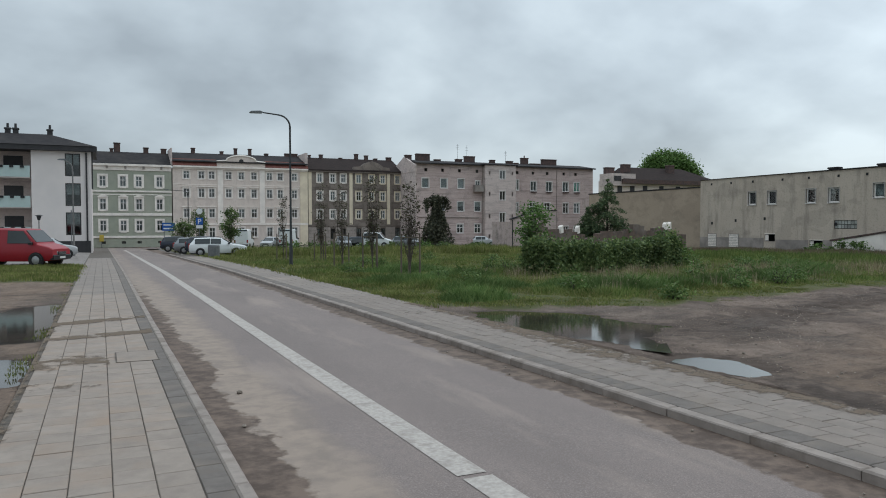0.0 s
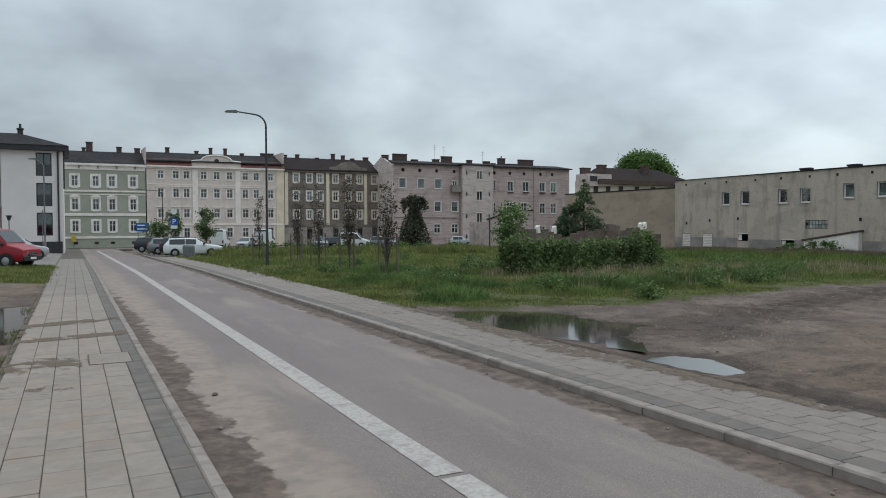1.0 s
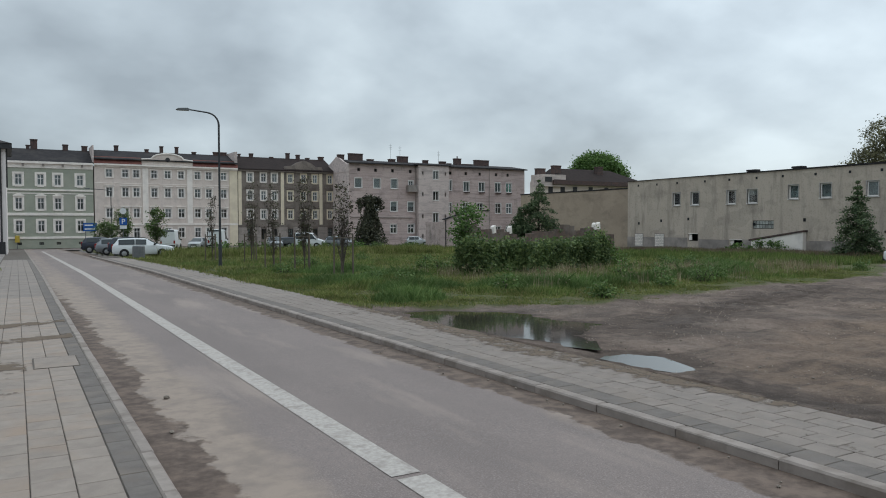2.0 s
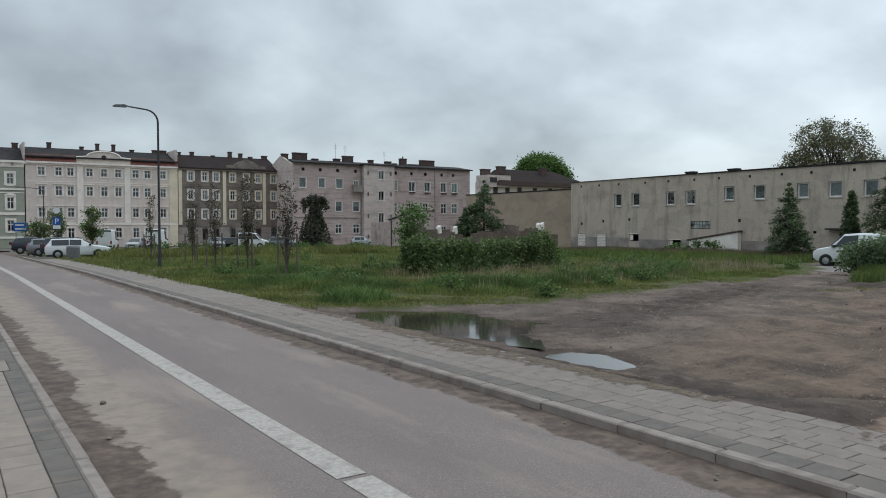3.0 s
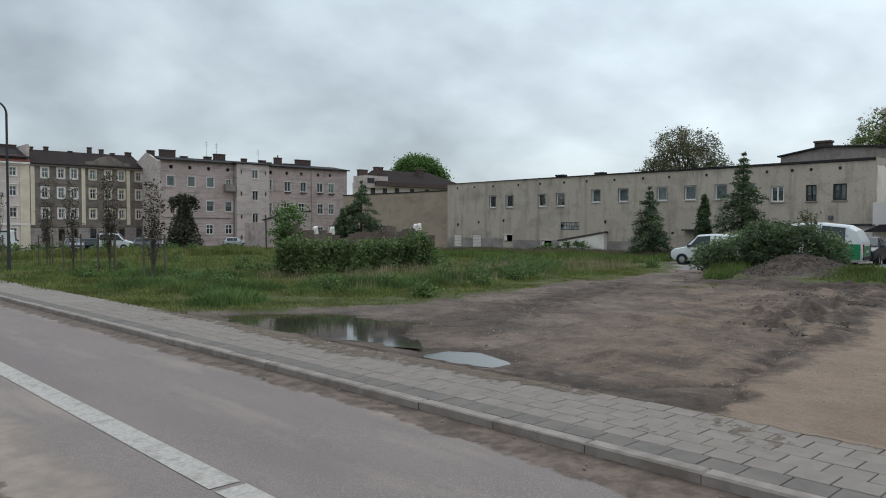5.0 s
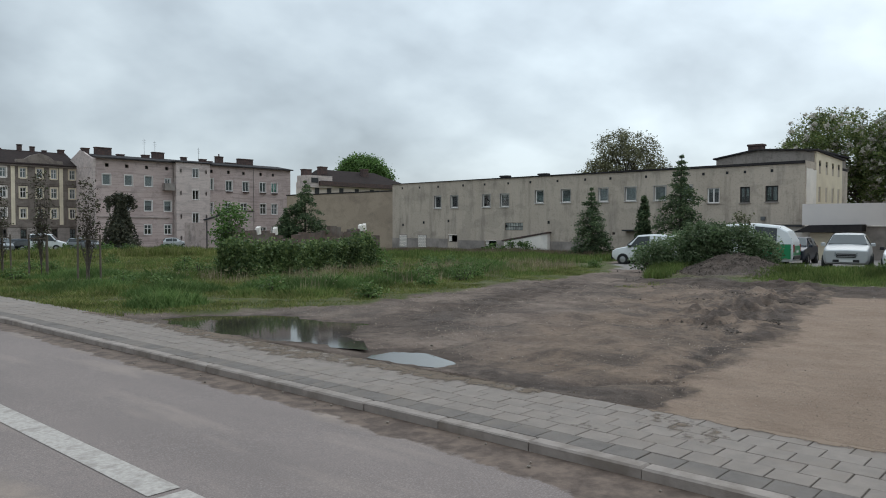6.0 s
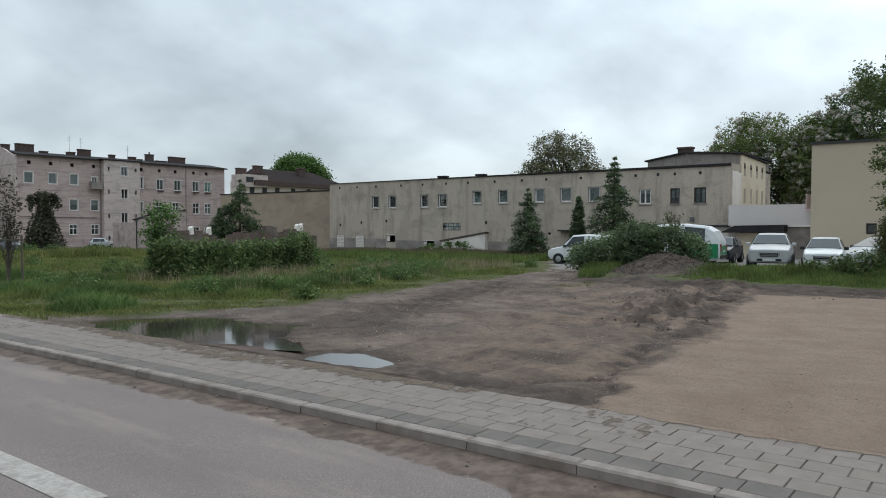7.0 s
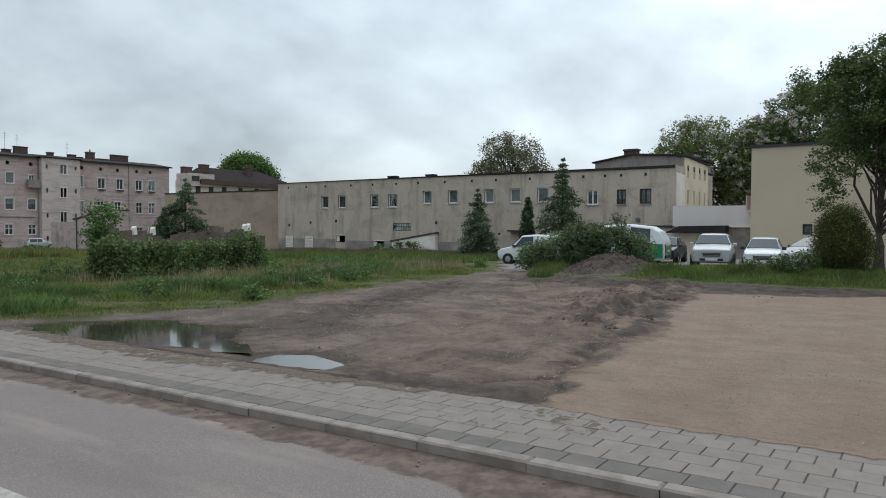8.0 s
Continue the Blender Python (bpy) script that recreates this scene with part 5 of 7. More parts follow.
def broadleaf(name, x, y, height, trunk_r, balls, n_clumps, each, size, leaves, label, bark=None, blossom=0, spread=0.38, fork=0.3, group="", limbs=46):
    """A tree of a tapered trunk, limbs that reach into the crown's masses, and clumps of leaves round the twigs. balls: centre and radii of those masses, above the foot."""
    z = gz(x, y)
    tree = thing(name, pose(x, y, z - 0.05), label, "tree", group)
    bm = bmesh.new()
    top = height * 0.62
    wob_x = rng.uniform(-0.15, 0.15, 6) * height / 8
    trunk = [(wob_x[k] * k / 5, wob_x[5 - k] * k / 5, top * k / 5) for k in range(6)]
    tube(bm, trunk, [trunk_r * (1.25 if k == 0 else 1 - 0.13 * k) for k in range(6)], 9)
    centres = []
    for c, r in balls:
        w = r[0] * r[1] * r[2]
        centres.append((c, r, w))
    tot = sum(w for _, _, w in centres)
    ends = []
    for c, r, w in centres:
        k = max(6, int(n_clumps * w / tot))
        ends.append(in_ball(k, c, r))
    ends = np.concatenate(ends)
    for e in ends[:: max(1, len(ends) // limbs)]:
        f = rng.uniform(fork, 0.98)
        i = min(4, int(f * 5)); q = f * 5 - i
        s = Vector(trunk[i]).lerp(Vector(trunk[i + 1]), q)
        e = Vector(e)
        mid = s.lerp(e, 0.5) + Vector(rng.normal(size=3) * 0.06 * (e - s).length) + Vector((0, 0, 0.08 * (e - s).length))
        r0 = trunk_r * 0.42 * (1 - 0.5 * f)
        tube(bm, [s, s.lerp(mid, 0.55) + Vector(rng.normal(size=3) * 0.03 * (e - s).length), mid, mid.lerp(e, 0.6), e], [r0, r0 * 0.75, r0 * 0.5, r0 * 0.3, r0 * 0.12], 5)
    part("trunk", bm, bark or M_bark, tree)
    put("crown", leaf_mesh("crown", clumps(ends, each, spread), size), leaves, tree)
    if blossom:
        pick = ends[rng.choice(len(ends), min(len(ends), blossom), replace=False)]
        mid = np.mean([c for c, _, _ in centres], 0)
        out = pick - mid
        pick = pick + 0.6 * out / np.linalg.norm(out, axis=1, keepdims=True)
        put("blossom", leaf_mesh("blossom", clumps(pick, 18, 0.14), 0.19), L_blossom, tree)
    return tree


def spruce(name, x, y, height, radius, label, leaves=None, tiers=22, narrow=False, lean=0.0):
    """A conifer: a straight stem with whorls of drooping boughs set with needle sprays."""
    z = gz(x, y)
    tree = thing(name, pose(x, y, z - 0.05), label, "tree")
    bm = bmesh.new()
    tube(bm, [(0, 0, 0), (lean * 0.5, 0, height * 0.5), (lean, 0, height)], [0.05 + height * 0.014, 0.03 + height * 0.008, 0.015], 7)
    pts = []
    for k in range(tiers):
        f = k / (tiers - 1)
        zz = height * (0.06 + 0.92 * f)
        reach = radius * (1 - f) ** (0.55 if narrow else 0.85) * rng.uniform(0.75, 1.15) + 0.06
        for b in range(int(9 - 4 * f)):
            a = rng.uniform(0, 2 * math.pi)
            rr = reach * rng.uniform(0.7, 1.1)
            up = 0.5 if narrow else -0.22
            tip = Vector((lean * f + rr * math.cos(a), rr * math.sin(a), zz + up * rr + rng.uniform(-0.05, 0.05)))
            s = Vector((lean * f, 0, zz))
            mid = s.lerp(tip, 0.55) + Vector((0, 0, 0.10 * rr))
            tube(bm, [s, mid, tip], [0.02, 0.014, 0.005], 4, False)
            n = int(26 + 74 * rr)
            t = rng.uniform(0.12, 1, n) ** 0.8
            side = rng.normal(size=(n, 3)) * np.array((0.17, 0.17, 0.12)) * (0.5 + 0.6 * (1 - t))[:, None] * min(1.3, 0.4 + rr)
            line = np.where(t[:, None] < 0.55, np.array(s) + (np.array(mid) - np.array(s)) * (t[:, None] / 0.55), np.array(mid) + (np.array(tip) - np.array(mid)) * ((t[:, None] - 0.55) / 0.45))
            pts.append(line + side)
    part("trunk", bm, M_bark, tree)
    put("foliage", leaf_mesh("foliage", np.concatenate(pts), 0.075, 0.5, 2.6), leaves or L_spruce, tree)
    return tree


def heap_of_leaves(name, label, category, x, y, mounds, n, size, leaves, stems=40):
    """A shrub: thin stems from the ground and leaves over rounded masses (given as offset and radii)."""
    z = gz(x, y)
    ob = thing(name, pose(x, y, z), label, category)
    tot = sum(r[0] * r[2] for _, r in mounds)
    pts = []
    bm = bmesh.new()
    for c, r in mounds:
        k = max(8, int(n * r[0] * r[2] / tot / 16))
        e = in_ball(k, c, r, 0.7)
        e = e[e[:, 2] > -0.1]
        pts.append(clumps(e, 16, 0.13 * max(1, size / 0.1)))
        for q in e[:: max(1, len(e) * len(mounds) // stems)]:
            foot = Vector((c[0] + (q[0] - c[0]) * 0.3, c[1] + (q[1] - c[1]) * 0.3, -0.1))
            tube(bm, [foot, foot.lerp(Vector(q), 0.6) + Vector((0, 0, 0.1)), q], [0.022, 0.015, 0.006], 4, False)
    part("stems", bm, M_bark, ob)
    p = np.concatenate(pts)
    put("leaves", leaf_mesh("leaves", p[p[:, 2] > -0.12], size), leaves, ob)
    return ob


# young staked street trees on the meadow's edge
def staked_tree(x, y, height, crown_r, n, label):
    tr = broadleaf("young_tree", x, y, height, 0.036, [((0, 0, height * 0.60), (crown_r * 0.8, crown_r * 0.8, height * 0.40))], int(n * 1.5), 16, 0.06, L_bronze, label, M_young_bark, 0, 0.10, 0.12, "young street trees", 34)
    sup = thing("tree_stakes", pose(x, y, gz(x, y) - 0.1, 0, 0, rng.uniform(0, 60)), "three weathered wooden stakes tied with cross slats", "tree stakes", "tree stakes")
    for k in range(3):
        a = radians(120 * k + 15)
        bm = bmesh.new()
        cx, cy = 0.42 * math.cos(a), 0.42 * math.sin(a)
        tube(bm, [(cx, cy, 0), (cx * 0.98, cy * 0.98, 1.85)], [0.038, 0.035], 7)
        part("stake", bm, M_stake, sup)
        b = radians(120 * k + 135)
        bm = bmesh.new()
        tube(bm, [(cx, cy, 1.7), (0.42 * math.cos(b), 0.42 * math.sin(b), 1.7)], [0.028, 0.028], 6)
        part("cross_slat", bm, M_stake, sup)
    return tr


for x, y, h, r, n in ((11.0, 26.9, 3.95, 0.46, 36), (11.05, 31.5, 4.8, 0.45, 42), (10.9, 35.6, 4.5, 0.32, 26), (12.3, 44.5, 5.2, 0.4, 34), (11.2, 50.0, 4.6, 0.34, 24)):
    staked_tree(x, y, h, r, n, "slender young tree with sparse bronze leaves")
# leafy street trees by the parked cars
for x, y, h, r in ((11.6, 74.5, 4.6, 0.8), (10.0, 86.5, 4.8, 0.85), (8.7, 91.0, 3.6, 1.15)):
    broadleaf("street_tree", x, y, h, 0.07, [((0, 0, h * 0.62), (r, r, h * 0.36))], 60, 30, 0.12, L_dark, "small green street tree beside the parked cars", M_young_bark, 0, 0.22, 0.3, "small street trees")
# trees behind the roofs
broadleaf("tree", 80, 43.3, 14.6, 0.34, [((0, 0, 9.6), (4.6, 4.6, 4.7)), ((-1.5, 2.6, 8.3), (2.7, 2.7, 2.4)), ((1.5, -3.2, 8.1), (2.7, 2.7, 2.4))], 620, 44, 0.14, L_spring, "round tree in sparse spring leaf behind the grey building", None, 0, 0.34, limbs=150)
broadleaf("tree", 99.6, 112, 17.0, 0.4, [((0, 0, 13), (4.8, 4.8, 4.4)), ((2.6, -1.5, 12.0), (3.2, 3.2, 3.0))], 760, 60, 0.26, L_bright, "round bright green tree behind the roofs", None, 0, 0.6)
broadleaf("chestnut_tree", 80, 17.5, 14.2, 0.42, [((0, 2.6, 9.4), (5.6, 5.6, 4.8)), ((-1, -3.0, 8.6), (4.6, 4.2, 5.2)), ((0, 7.2, 7.8), (3.6, 3.4, 3.2))], 1250, 60, 0.135, L_chest, "flowering chestnut tree with white candles", None, 620, 0.32)
broadleaf("chestnut_tree", 79, 10.3, 16.2, 0.42, [((0, 0, 11.0), (5.0, 4.6, 5.3)), ((0, 3.4, 9.4), (4.0, 3.2, 4.0)), ((0, -4.8, 10.0), (5, 5, 5.2))], 1150, 60, 0.135, L_dark, "dark chestnut tree with white candles behind the beige building", None, 900, 0.32)
# the tree at the corner of the waste ground
broadleaf("ash_tree", 35.5, 1.9, 10.0, 0.2, [((0, 0.2, 7.2), (2.5, 2.5, 2.4)), ((0.2, 2.1, 8.0), (1.5, 1.5, 1.0)), ((0, -2.6, 7.6), (2.8, 2.8, 2.4)), ((-0.4, 1.2, 4.6), (1.2, 1.3, 0.9)), ((-0.6, 2.1, 3.4), (0.8, 0.9, 0.6)), ((0, -1.8, 4.8), (1.8, 1.8, 1.3))], 560, 130, 0.08, L_ash, "tall leafy tree with a forked trunk at the sand's edge", None, 0, 0.19, 0.2)
heap_of_leaves("golden_conifer", "rounded yellowish green conifer shrub on the verge", "shrub", 32.8, 3.1, [((0, 0, 1.2), (1.0, 1.0, 1.3)), ((0.1, -0.1, 2.1), (0.7, 0.7, 0.75)), ((-0.1, -0.5, 1.0), (0.9, 0.8, 1.0)), ((0.0, 0.0, 0.8), (0.8, 0.8, 0.9)), ((0.0, 0.0, 1.6), (0.75, 0.75, 0.9))], 70000, 0.036, L_thuja)
# conifers along the grey building
spruce("spruce", 49.5, 29.6, 5.4, 2.0, "small dark spruce before the grey building", None, 15)
spruce("thuja", 49.0, 25.0, 4.6, 0.62, "narrow dark thuja before the grey building", None, 30, True)
spruce("spruce", 47.6, 21.6, 7.2, 2.6, "tall dark spruce before the grey building", None, 19)
spruce("spruce", 39.6, 52.0, 6.5, 3.3, "dark spruce beside the ruined wall", None, 18)
spruce("spruce", 38.0, 52.6, 4.0, 1.9, "small dark spruce beside the ruined wall", None, 18)


def weeping(x, y, h):
    """A weeping conifer: a bent leader from which curtains of shoots hang."""
    tree = thing("weeping_conifer", pose(x, y, gz(x, y) - 0.05), "dark weeping conifer with hanging boughs", "tree")
    bm = bmesh.new()
    tube(bm, [(0, 0, 0), (0.1, 0, h * 0.5), (-0.1, 0, h * 0.93), (-0.5, 0, h), (-1.1, 0, h * 0.93)], [0.14, 0.1, 0.07, 0.05, 0.02], 7)
    pts = []
    for k in range(330):
        e = h * 0.80 * rng.uniform(0, 1) ** 1.3
        a = rng.uniform(0, 2 * math.pi)
        lobe = 0.75 + 0.3 * math.sin(3 * a + 5 * e / h) + 0.15 * math.sin(7 * a)
        rr = (0.40 + 2.5 * (1 - e / h) ** 1.5) * lobe * rng.uniform(0.45, 1.1)
        t = np.linspace(0, 1, 44)[:, None]
        base = np.array([rr * math.cos(a) * 0.55, rr * math.sin(a) * 0.55, min(h * 0.95, e + rng.uniform(0.7, 1.7))])
        end = np.array([rr * math.cos(a), rr * math.sin(a), max(0.05, e - 0.3)])
        pts.append(base + (end - base) * t ** 0.8 + rng.normal(size=(44, 3)) * 0.075)
    for k in range(46):
        u = rng.uniform(-1.5, 1.35)
        t = np.linspace(0, 1, 30)[:, None]
        base = np.array([u, rng.normal() * 0.25, h * (1.0 - 0.075 * abs(u) - 0.02 * math.sin(6 * u))])
        pts.append(base + np.array([0.12 * np.sign(u), 0, -rng.uniform(0.4, 1.5)]) * t + rng.normal(size=(30, 3)) * 0.08)
    part("trunk", bm, M_bark, tree)
    put("foliage", leaf_mesh("foliage", np.concatenate(pts), 0.12, 0.7, 2.4), L_weep, tree)


weeping(33.0, 73.0, 6.0)

# ---- creeper-grown wall, ruins and shed on the meadow ----
M_ruin = mat("crumbling_brick_wall", (0.16, 0.11, 0.09), (0.11, 0.085, 0.075), 2.5, 0.95, 0.5, 9, c3=(0.20, 0.17, 0.15), s3=0.8)


def creeper_wall(x0, y0, x1, y1, h):
    L = math.hypot(x1 - x0, y1 - y0)
    turn = math.degrees(math.atan2(y1 - y0, x1 - x0))
    w = thing("creeper_wall", pose(x0, y0, gz(x0, y0), 0, 0, turn), "garden wall wholly overgrown with dark creeper", "wall")
    part("wall_core", boxes((0.2, L - 0.2, 0.15, 0.5, -0.2, h - 0.45)), M_ruin, w)
    n = 28000
    u = rng.uniform(-0.15, L + 0.1, n)
    side = rng.uniform(0, 1, n)
    top = h * (0.86 + 0.04 * np.sin(u * 0.75 + 0.9) + 0.06 * np.sin(u * 2.3 + 1) + 0.05 * np.sin(u * 5.3 + 2) + 0.03 * np.sin(u * 11)) + 0.42 * np.exp(-((u - L + 0.5) / 0.45) ** 2) - 0.10
    z = rng.uniform(-0.05, 1, n) * top
    bulge = 0.09 * np.sin(u * 2.3 + z * 1.7) + 0.09 * np.sin(u * 5.1 - z * 3)
    y = np.where(side < 0.72, -0.12 - bulge - 0.25 * (1 - z / top), np.where(side < 0.86, rng.uniform(-0.2, 0.9, n), 0.75 + bulge))
    z = np.where((side >= 0.72) & (side < 0.86), top + rng.normal(size=n) * 0.13, z)
    u = np.where(rng.uniform(0, 1, n) < 0.05, -0.15, u)
    y = np.where(u <= -0.149, rng.uniform(-0.2, 0.9, n), y)
    p = np.stack([u, y, z], 1) + rng.normal(size=(n, 3)) * 0.07
    put("creeper_leaves", leaf_mesh("creeper_leaves", p, 0.105, 1.2, 1.25), L_ivy, w)


creeper_wall(16.45, 26.0, 26.0, 28.5, 1.45)
broadleaf("elder_sapling", 17.6, 28.6, 3.1, 0.04, [((0.3, 0.2, 2.65), (0.75, 0.6, 0.4)), ((-0.35, -0.2, 1.8), (0.5, 0.45, 0.5)), ((0.25, 0.0, 1.6), (0.4, 0.4, 0.6))], 70, 26, 0.085, L_bright, "light green elder sapling beside the creeper wall", M_young_bark, 0, 0.16)
heap_of_leaves("ivy_clump", "light green climber at the end of the creeper wall", "shrub", 26.7, 29.2, [((0, 0, 0.4), (0.6, 0.6, 0.6))], 700, 0.11, L_fresh)
ruin = thing("ruined_wall", pose(29, 47.5, gz(29, 47.5), 0, 0, 12), "crumbling brick wall remains with white fragments", "wall")
bm = bmesh.new()
rr = random.Random(4)
top, u = [], 0.0
while u < 18.6:
    base = 1.85 + 0.3 * math.sin(u * 0.55 + 1) + 0.2 * math.sin(u * 1.7)
    step = rr.uniform(0.25, 0.9)
    h = base + rr.uniform(-0.16, 0.16)
    top += [(u, h), (u + step - 0.02, h + rr.uniform(-0.05, 0.05))]
    u += step
prism(bm, [(0, -0.3), (u, -0.3)] + top[::-1], 0, 0.4)
part("wall_core", bm, M_ruin, ruin)
for u, z, w in ((3.3, 2.0, 0.32), (5.2, 1.95, 0.26), (16.3, 2.2, 0.3), (16.9, 2.25, 0.25)):
    bm = bmesh.new()
    prism(bm, [(u, z - 0.3), (u + w, z - 0.25), (u + w * 0.8, z + 0.35), (u + w * 0.2, z + 0.2)], -0.08, 0.3)
    part("white_fragment", bm, M_white, ruin)
shed = thing("lean_to_shed", pose(36.8, 63.5, gz(36, 63)), "pale rendered shed with a slanting dark roof edge", "shed")
bm = bmesh.new()
prism(bm, [(0, -0.5), (5.2, -0.5), (5.2, 4.0), (3.0, 4.05), (0, 3.1)], 0, 0.3)
box(bm, 0.01, 5.19, 0.31, 4.0, -0.5, 2.9)
part("wall", bm, M_pink, shed)
bm = bmesh.new()
prism(bm, [(-0.1, 3.11), (3.0, 4.06), (5.25, 4.01), (5.25, 4.09), (3.0, 4.15), (-0.1, 3.2)], -0.1, 0.35)
part("coping", bm, M_slate, shed, "dark felt edge on the slanting wall")
bm = bmesh.new()
tube(bm, [(0.05, -0.08, -0.4), (0.05, -0.08, 3.1)], [0.06, 0.06], 6)
part("downpipe", bm, M_anth, shed)

# brambles on the spoil heap
heap_of_leaves("bramble_thicket", "grey-green bramble thicket on the spoil heap", "shrub", 32.3, 12.6, [((-0.9, 3.0, 0.3), (0.9, 0.9, 0.8)), ((-0.6, 2.0, 0.6), (1.2, 1.1, 1.0)), ((-0.3, 0.8, 0.95), (1.2, 1.1, 1.1)), ((0.2, -0.4, 1.0), (1.1, 1.0, 0.95)), ((0.5, -1.3, 0.8), (1.0, 0.8, 0.75)), ((0.3, 0.8, 1.35), (0.7, 0.8, 0.7))], 24000, 0.08, L_bramble, 120)
heap_of_leaves("sapling", "thin sapling growing out of the brambles", "shrub", 34.0, 12.5, [((0, 0, 2.1), (0.3, 0.4, 0.4))], 260, 0.08, L_spring, 8)
heap_of_leaves("weed_bush", "low leafy weeds before the white shed remains", "shrub", 53.6, 40.5, [((0, -1, 0.4), (0.6, 1.6, 0.9)), ((0, 2, 0.3), (0.6, 1.2, 0.6))], 1500, 0.13, L_fresh)

for bx, by, s in ((31.4, 5.0, 0.8), (31.8, 4.2, 1.0), (31.2, 6.0, 0.6)):
    heap_of_leaves("weed_bush", "low leafy bush on the verge before the cars", "shrub", bx, by, [((0, 0, 0.35 * s), (0.55 * s, 0.6 * s, 0.55 * s))], 900, 0.07, L_dark, 24)


# ---- grass ----
def blades(name, x, y, h, width, leaves, label, lean=0.35, per=6, spread=0.09, lift=0.0):
    """Tufts of grass, each of several bent blades."""
    n = len(x) * per
    bx = np.repeat(x, per) + rng.normal(size=n) * spread
    by = np.repeat(y, per) + rng.normal(size=n) * spread
    hh = np.repeat(h, per) * rng.uniform(0.45, 1.15, n)
    z = fall(bx, by) - 0.03 + lift
    a = rng.uniform(0, 2 * math.pi, n)
    wx, wy = np.cos(a) * width / 2, np.sin(a) * width / 2
    l = rng.uniform(0.1, 1, n) * lean * hh
    b = rng.uniform(0, 2 * math.pi, n)
    tx, ty = l * np.cos(b), l * np.sin(b)
    v = np.stack([np.stack([bx - wx, by - wy, z], 1), np.stack([bx + wx, by + wy, z], 1), np.stack([bx + 0.4 * tx + wx * 0.7, by + 0.4 * ty + wy * 0.7, z + 0.6 * hh], 1), np.stack([bx + tx, by + ty, z + hh * 0.97], 1), np.stack([bx + 0.4 * tx - wx * 0.7, by + 0.4 * ty - wy * 0.7, z + 0.6 * hh], 1)], 1).reshape(-1, 3)
    me = mesh_of(name, v.tolist(), np.arange(5 * n).reshape(n, 5).tolist())
    return tagged(put(name, me, leaves), label, "grass", kind="stuff")


def scatter(n, x0, x1, y0, y1, keep):
    x, y = rng.uniform(x0, x1, n), rng.uniform(y0, y1, n)
    k = keep(x, y)
    return x[k], y[k]


def meadow(x, y):
    return y > grass_line(x) + 0.25 * wob(x, y, 1.7, 3) + rng.uniform(-0.2, 0.5, x.shape)


def tall(x, y):
    return 0.5 + 0.5 * np.clip(wob(x, y, 0.55, 6) + 0.5 * wob(x, y, 1.6, 2), -1, 1)


x, y = scatter(30000, 7.36, 34, 13.6, 30, meadow)
blades("meadow_grass_near", x, y, (0.05 + 0.14 * tall(x, y)) * np.clip(0.45 + 0.3 * (y - grass_line(x)), 0.4, 1.25), 0.022, L_grass, "rough green meadow grass", 1.1)
x, y = scatter(20000, 7.2, 54, 26, 64, meadow)
blades("meadow_grass_far", x, y, 0.08 + 0.18 * tall(x, y), 0.035, L_grass, "rough green meadow grass", 1.0, 6, 0.16)
# taller lush patches
x, y = scatter(24000, 7.6, 40, 16, 48, lambda a, b: meadow(a, b - 1.2) & (wob(a, b, 0.6, 9) + 0.4 * wob(a, b, 1.9, 1) > 0.38))
blades("lush_grass", x, y, 0.16 + 0.22 * tall(x, y), 0.026, L_lush, "taller lush green grass", 0.8, 6, 0.13)
CLUMPS = [(14.4, 20.2, 1.3), (15.6, 19.2, 1.5), (16.9, 18.7, 1.1), (19.6, 19.6, 0.9), (22.4, 20.3, 1.2), (24.4, 21.2, 1.0), (26.2, 21.4, 1.3), (11.2, 21.0, 1.2), (9.8, 24.5, 1.4), (13.0, 26.5, 1.2), (29.5, 23.5, 1.3), (9.2, 17.8, 0.8), (31.5, 26.0, 1.4), (12.5, 31.0, 1.6)]
for cx, cy, r in CLUMPS:
    a, q = rng.uniform(0, 2 * math.pi, int(520 * r)), np.sqrt(rng.uniform(0, 1, int(520 * r)))
    x, y = cx + 1.35 * r * q * np.cos(a), cy + 0.7 * r * q * np.sin(a)
    blades("grass_clump", x, y, (0.18 + 0.32 * (1 - q * q)) * rng.uniform(0.75, 1.15, x.shape), 0.02, L_clump, "lush deep green clump of tall grass", 0.95, 7, 0.10)
# pale seed heads and dry stalks near the creeper wall and along the grey building
x, y = scatter(2600, 14, 36, 18, 27, lambda a, b: (b > grass_line(a) + 2.2) & (wob(a, b, 0.8, 13) > 0.0))
blades("dry_seed_grass", x, y, 0.38 + 0.22 * tall(x, y), 0.014, L_dry, "pale dry seed heads in the meadow", 0.25, 4, 0.1)
x, y = scatter(700, 12, 34, 17, 27, lambda a, b: (b > grass_line(a) + 1.6) & (wob(a, b, 0.7, 17) > -0.1))
pts = np.stack([x, y, fall(x, y) + rng.uniform(0.22, 0.5, x.shape)], 1)
me = leaf_mesh("flower_heads", np.repeat(pts, 4, 0) + rng.normal(size=(4 * len(x), 3)) * 0.018, 0.03, 0.4, 1.2)
tagged(put("flower_heads", me, L_dry), "small whitish flower heads over the meadow", "flowers", kind="stuff")
x, y = scatter(9000, 47.5, 54.6, 26, 57, lambda a, b: wob(a, b, 0.5, 14) > -0.65)
blades("dead_stalks", x, y, 0.36 + 0.34 * tall(x, y), 0.03, L_reddry, "brown dead stalks along the grey building", 0.2, 6, 0.16)
x, y = scatter(5000, 38, 53, 22, 48, lambda a, b: b > np.interp(a, (38, 53), (24, 26)))
blades("verge_grass", x, y, 0.3 + 0.35 * tall(x, y), 0.045, L_lush, "green grass before the grey building", 0.4, 6, 0.16)
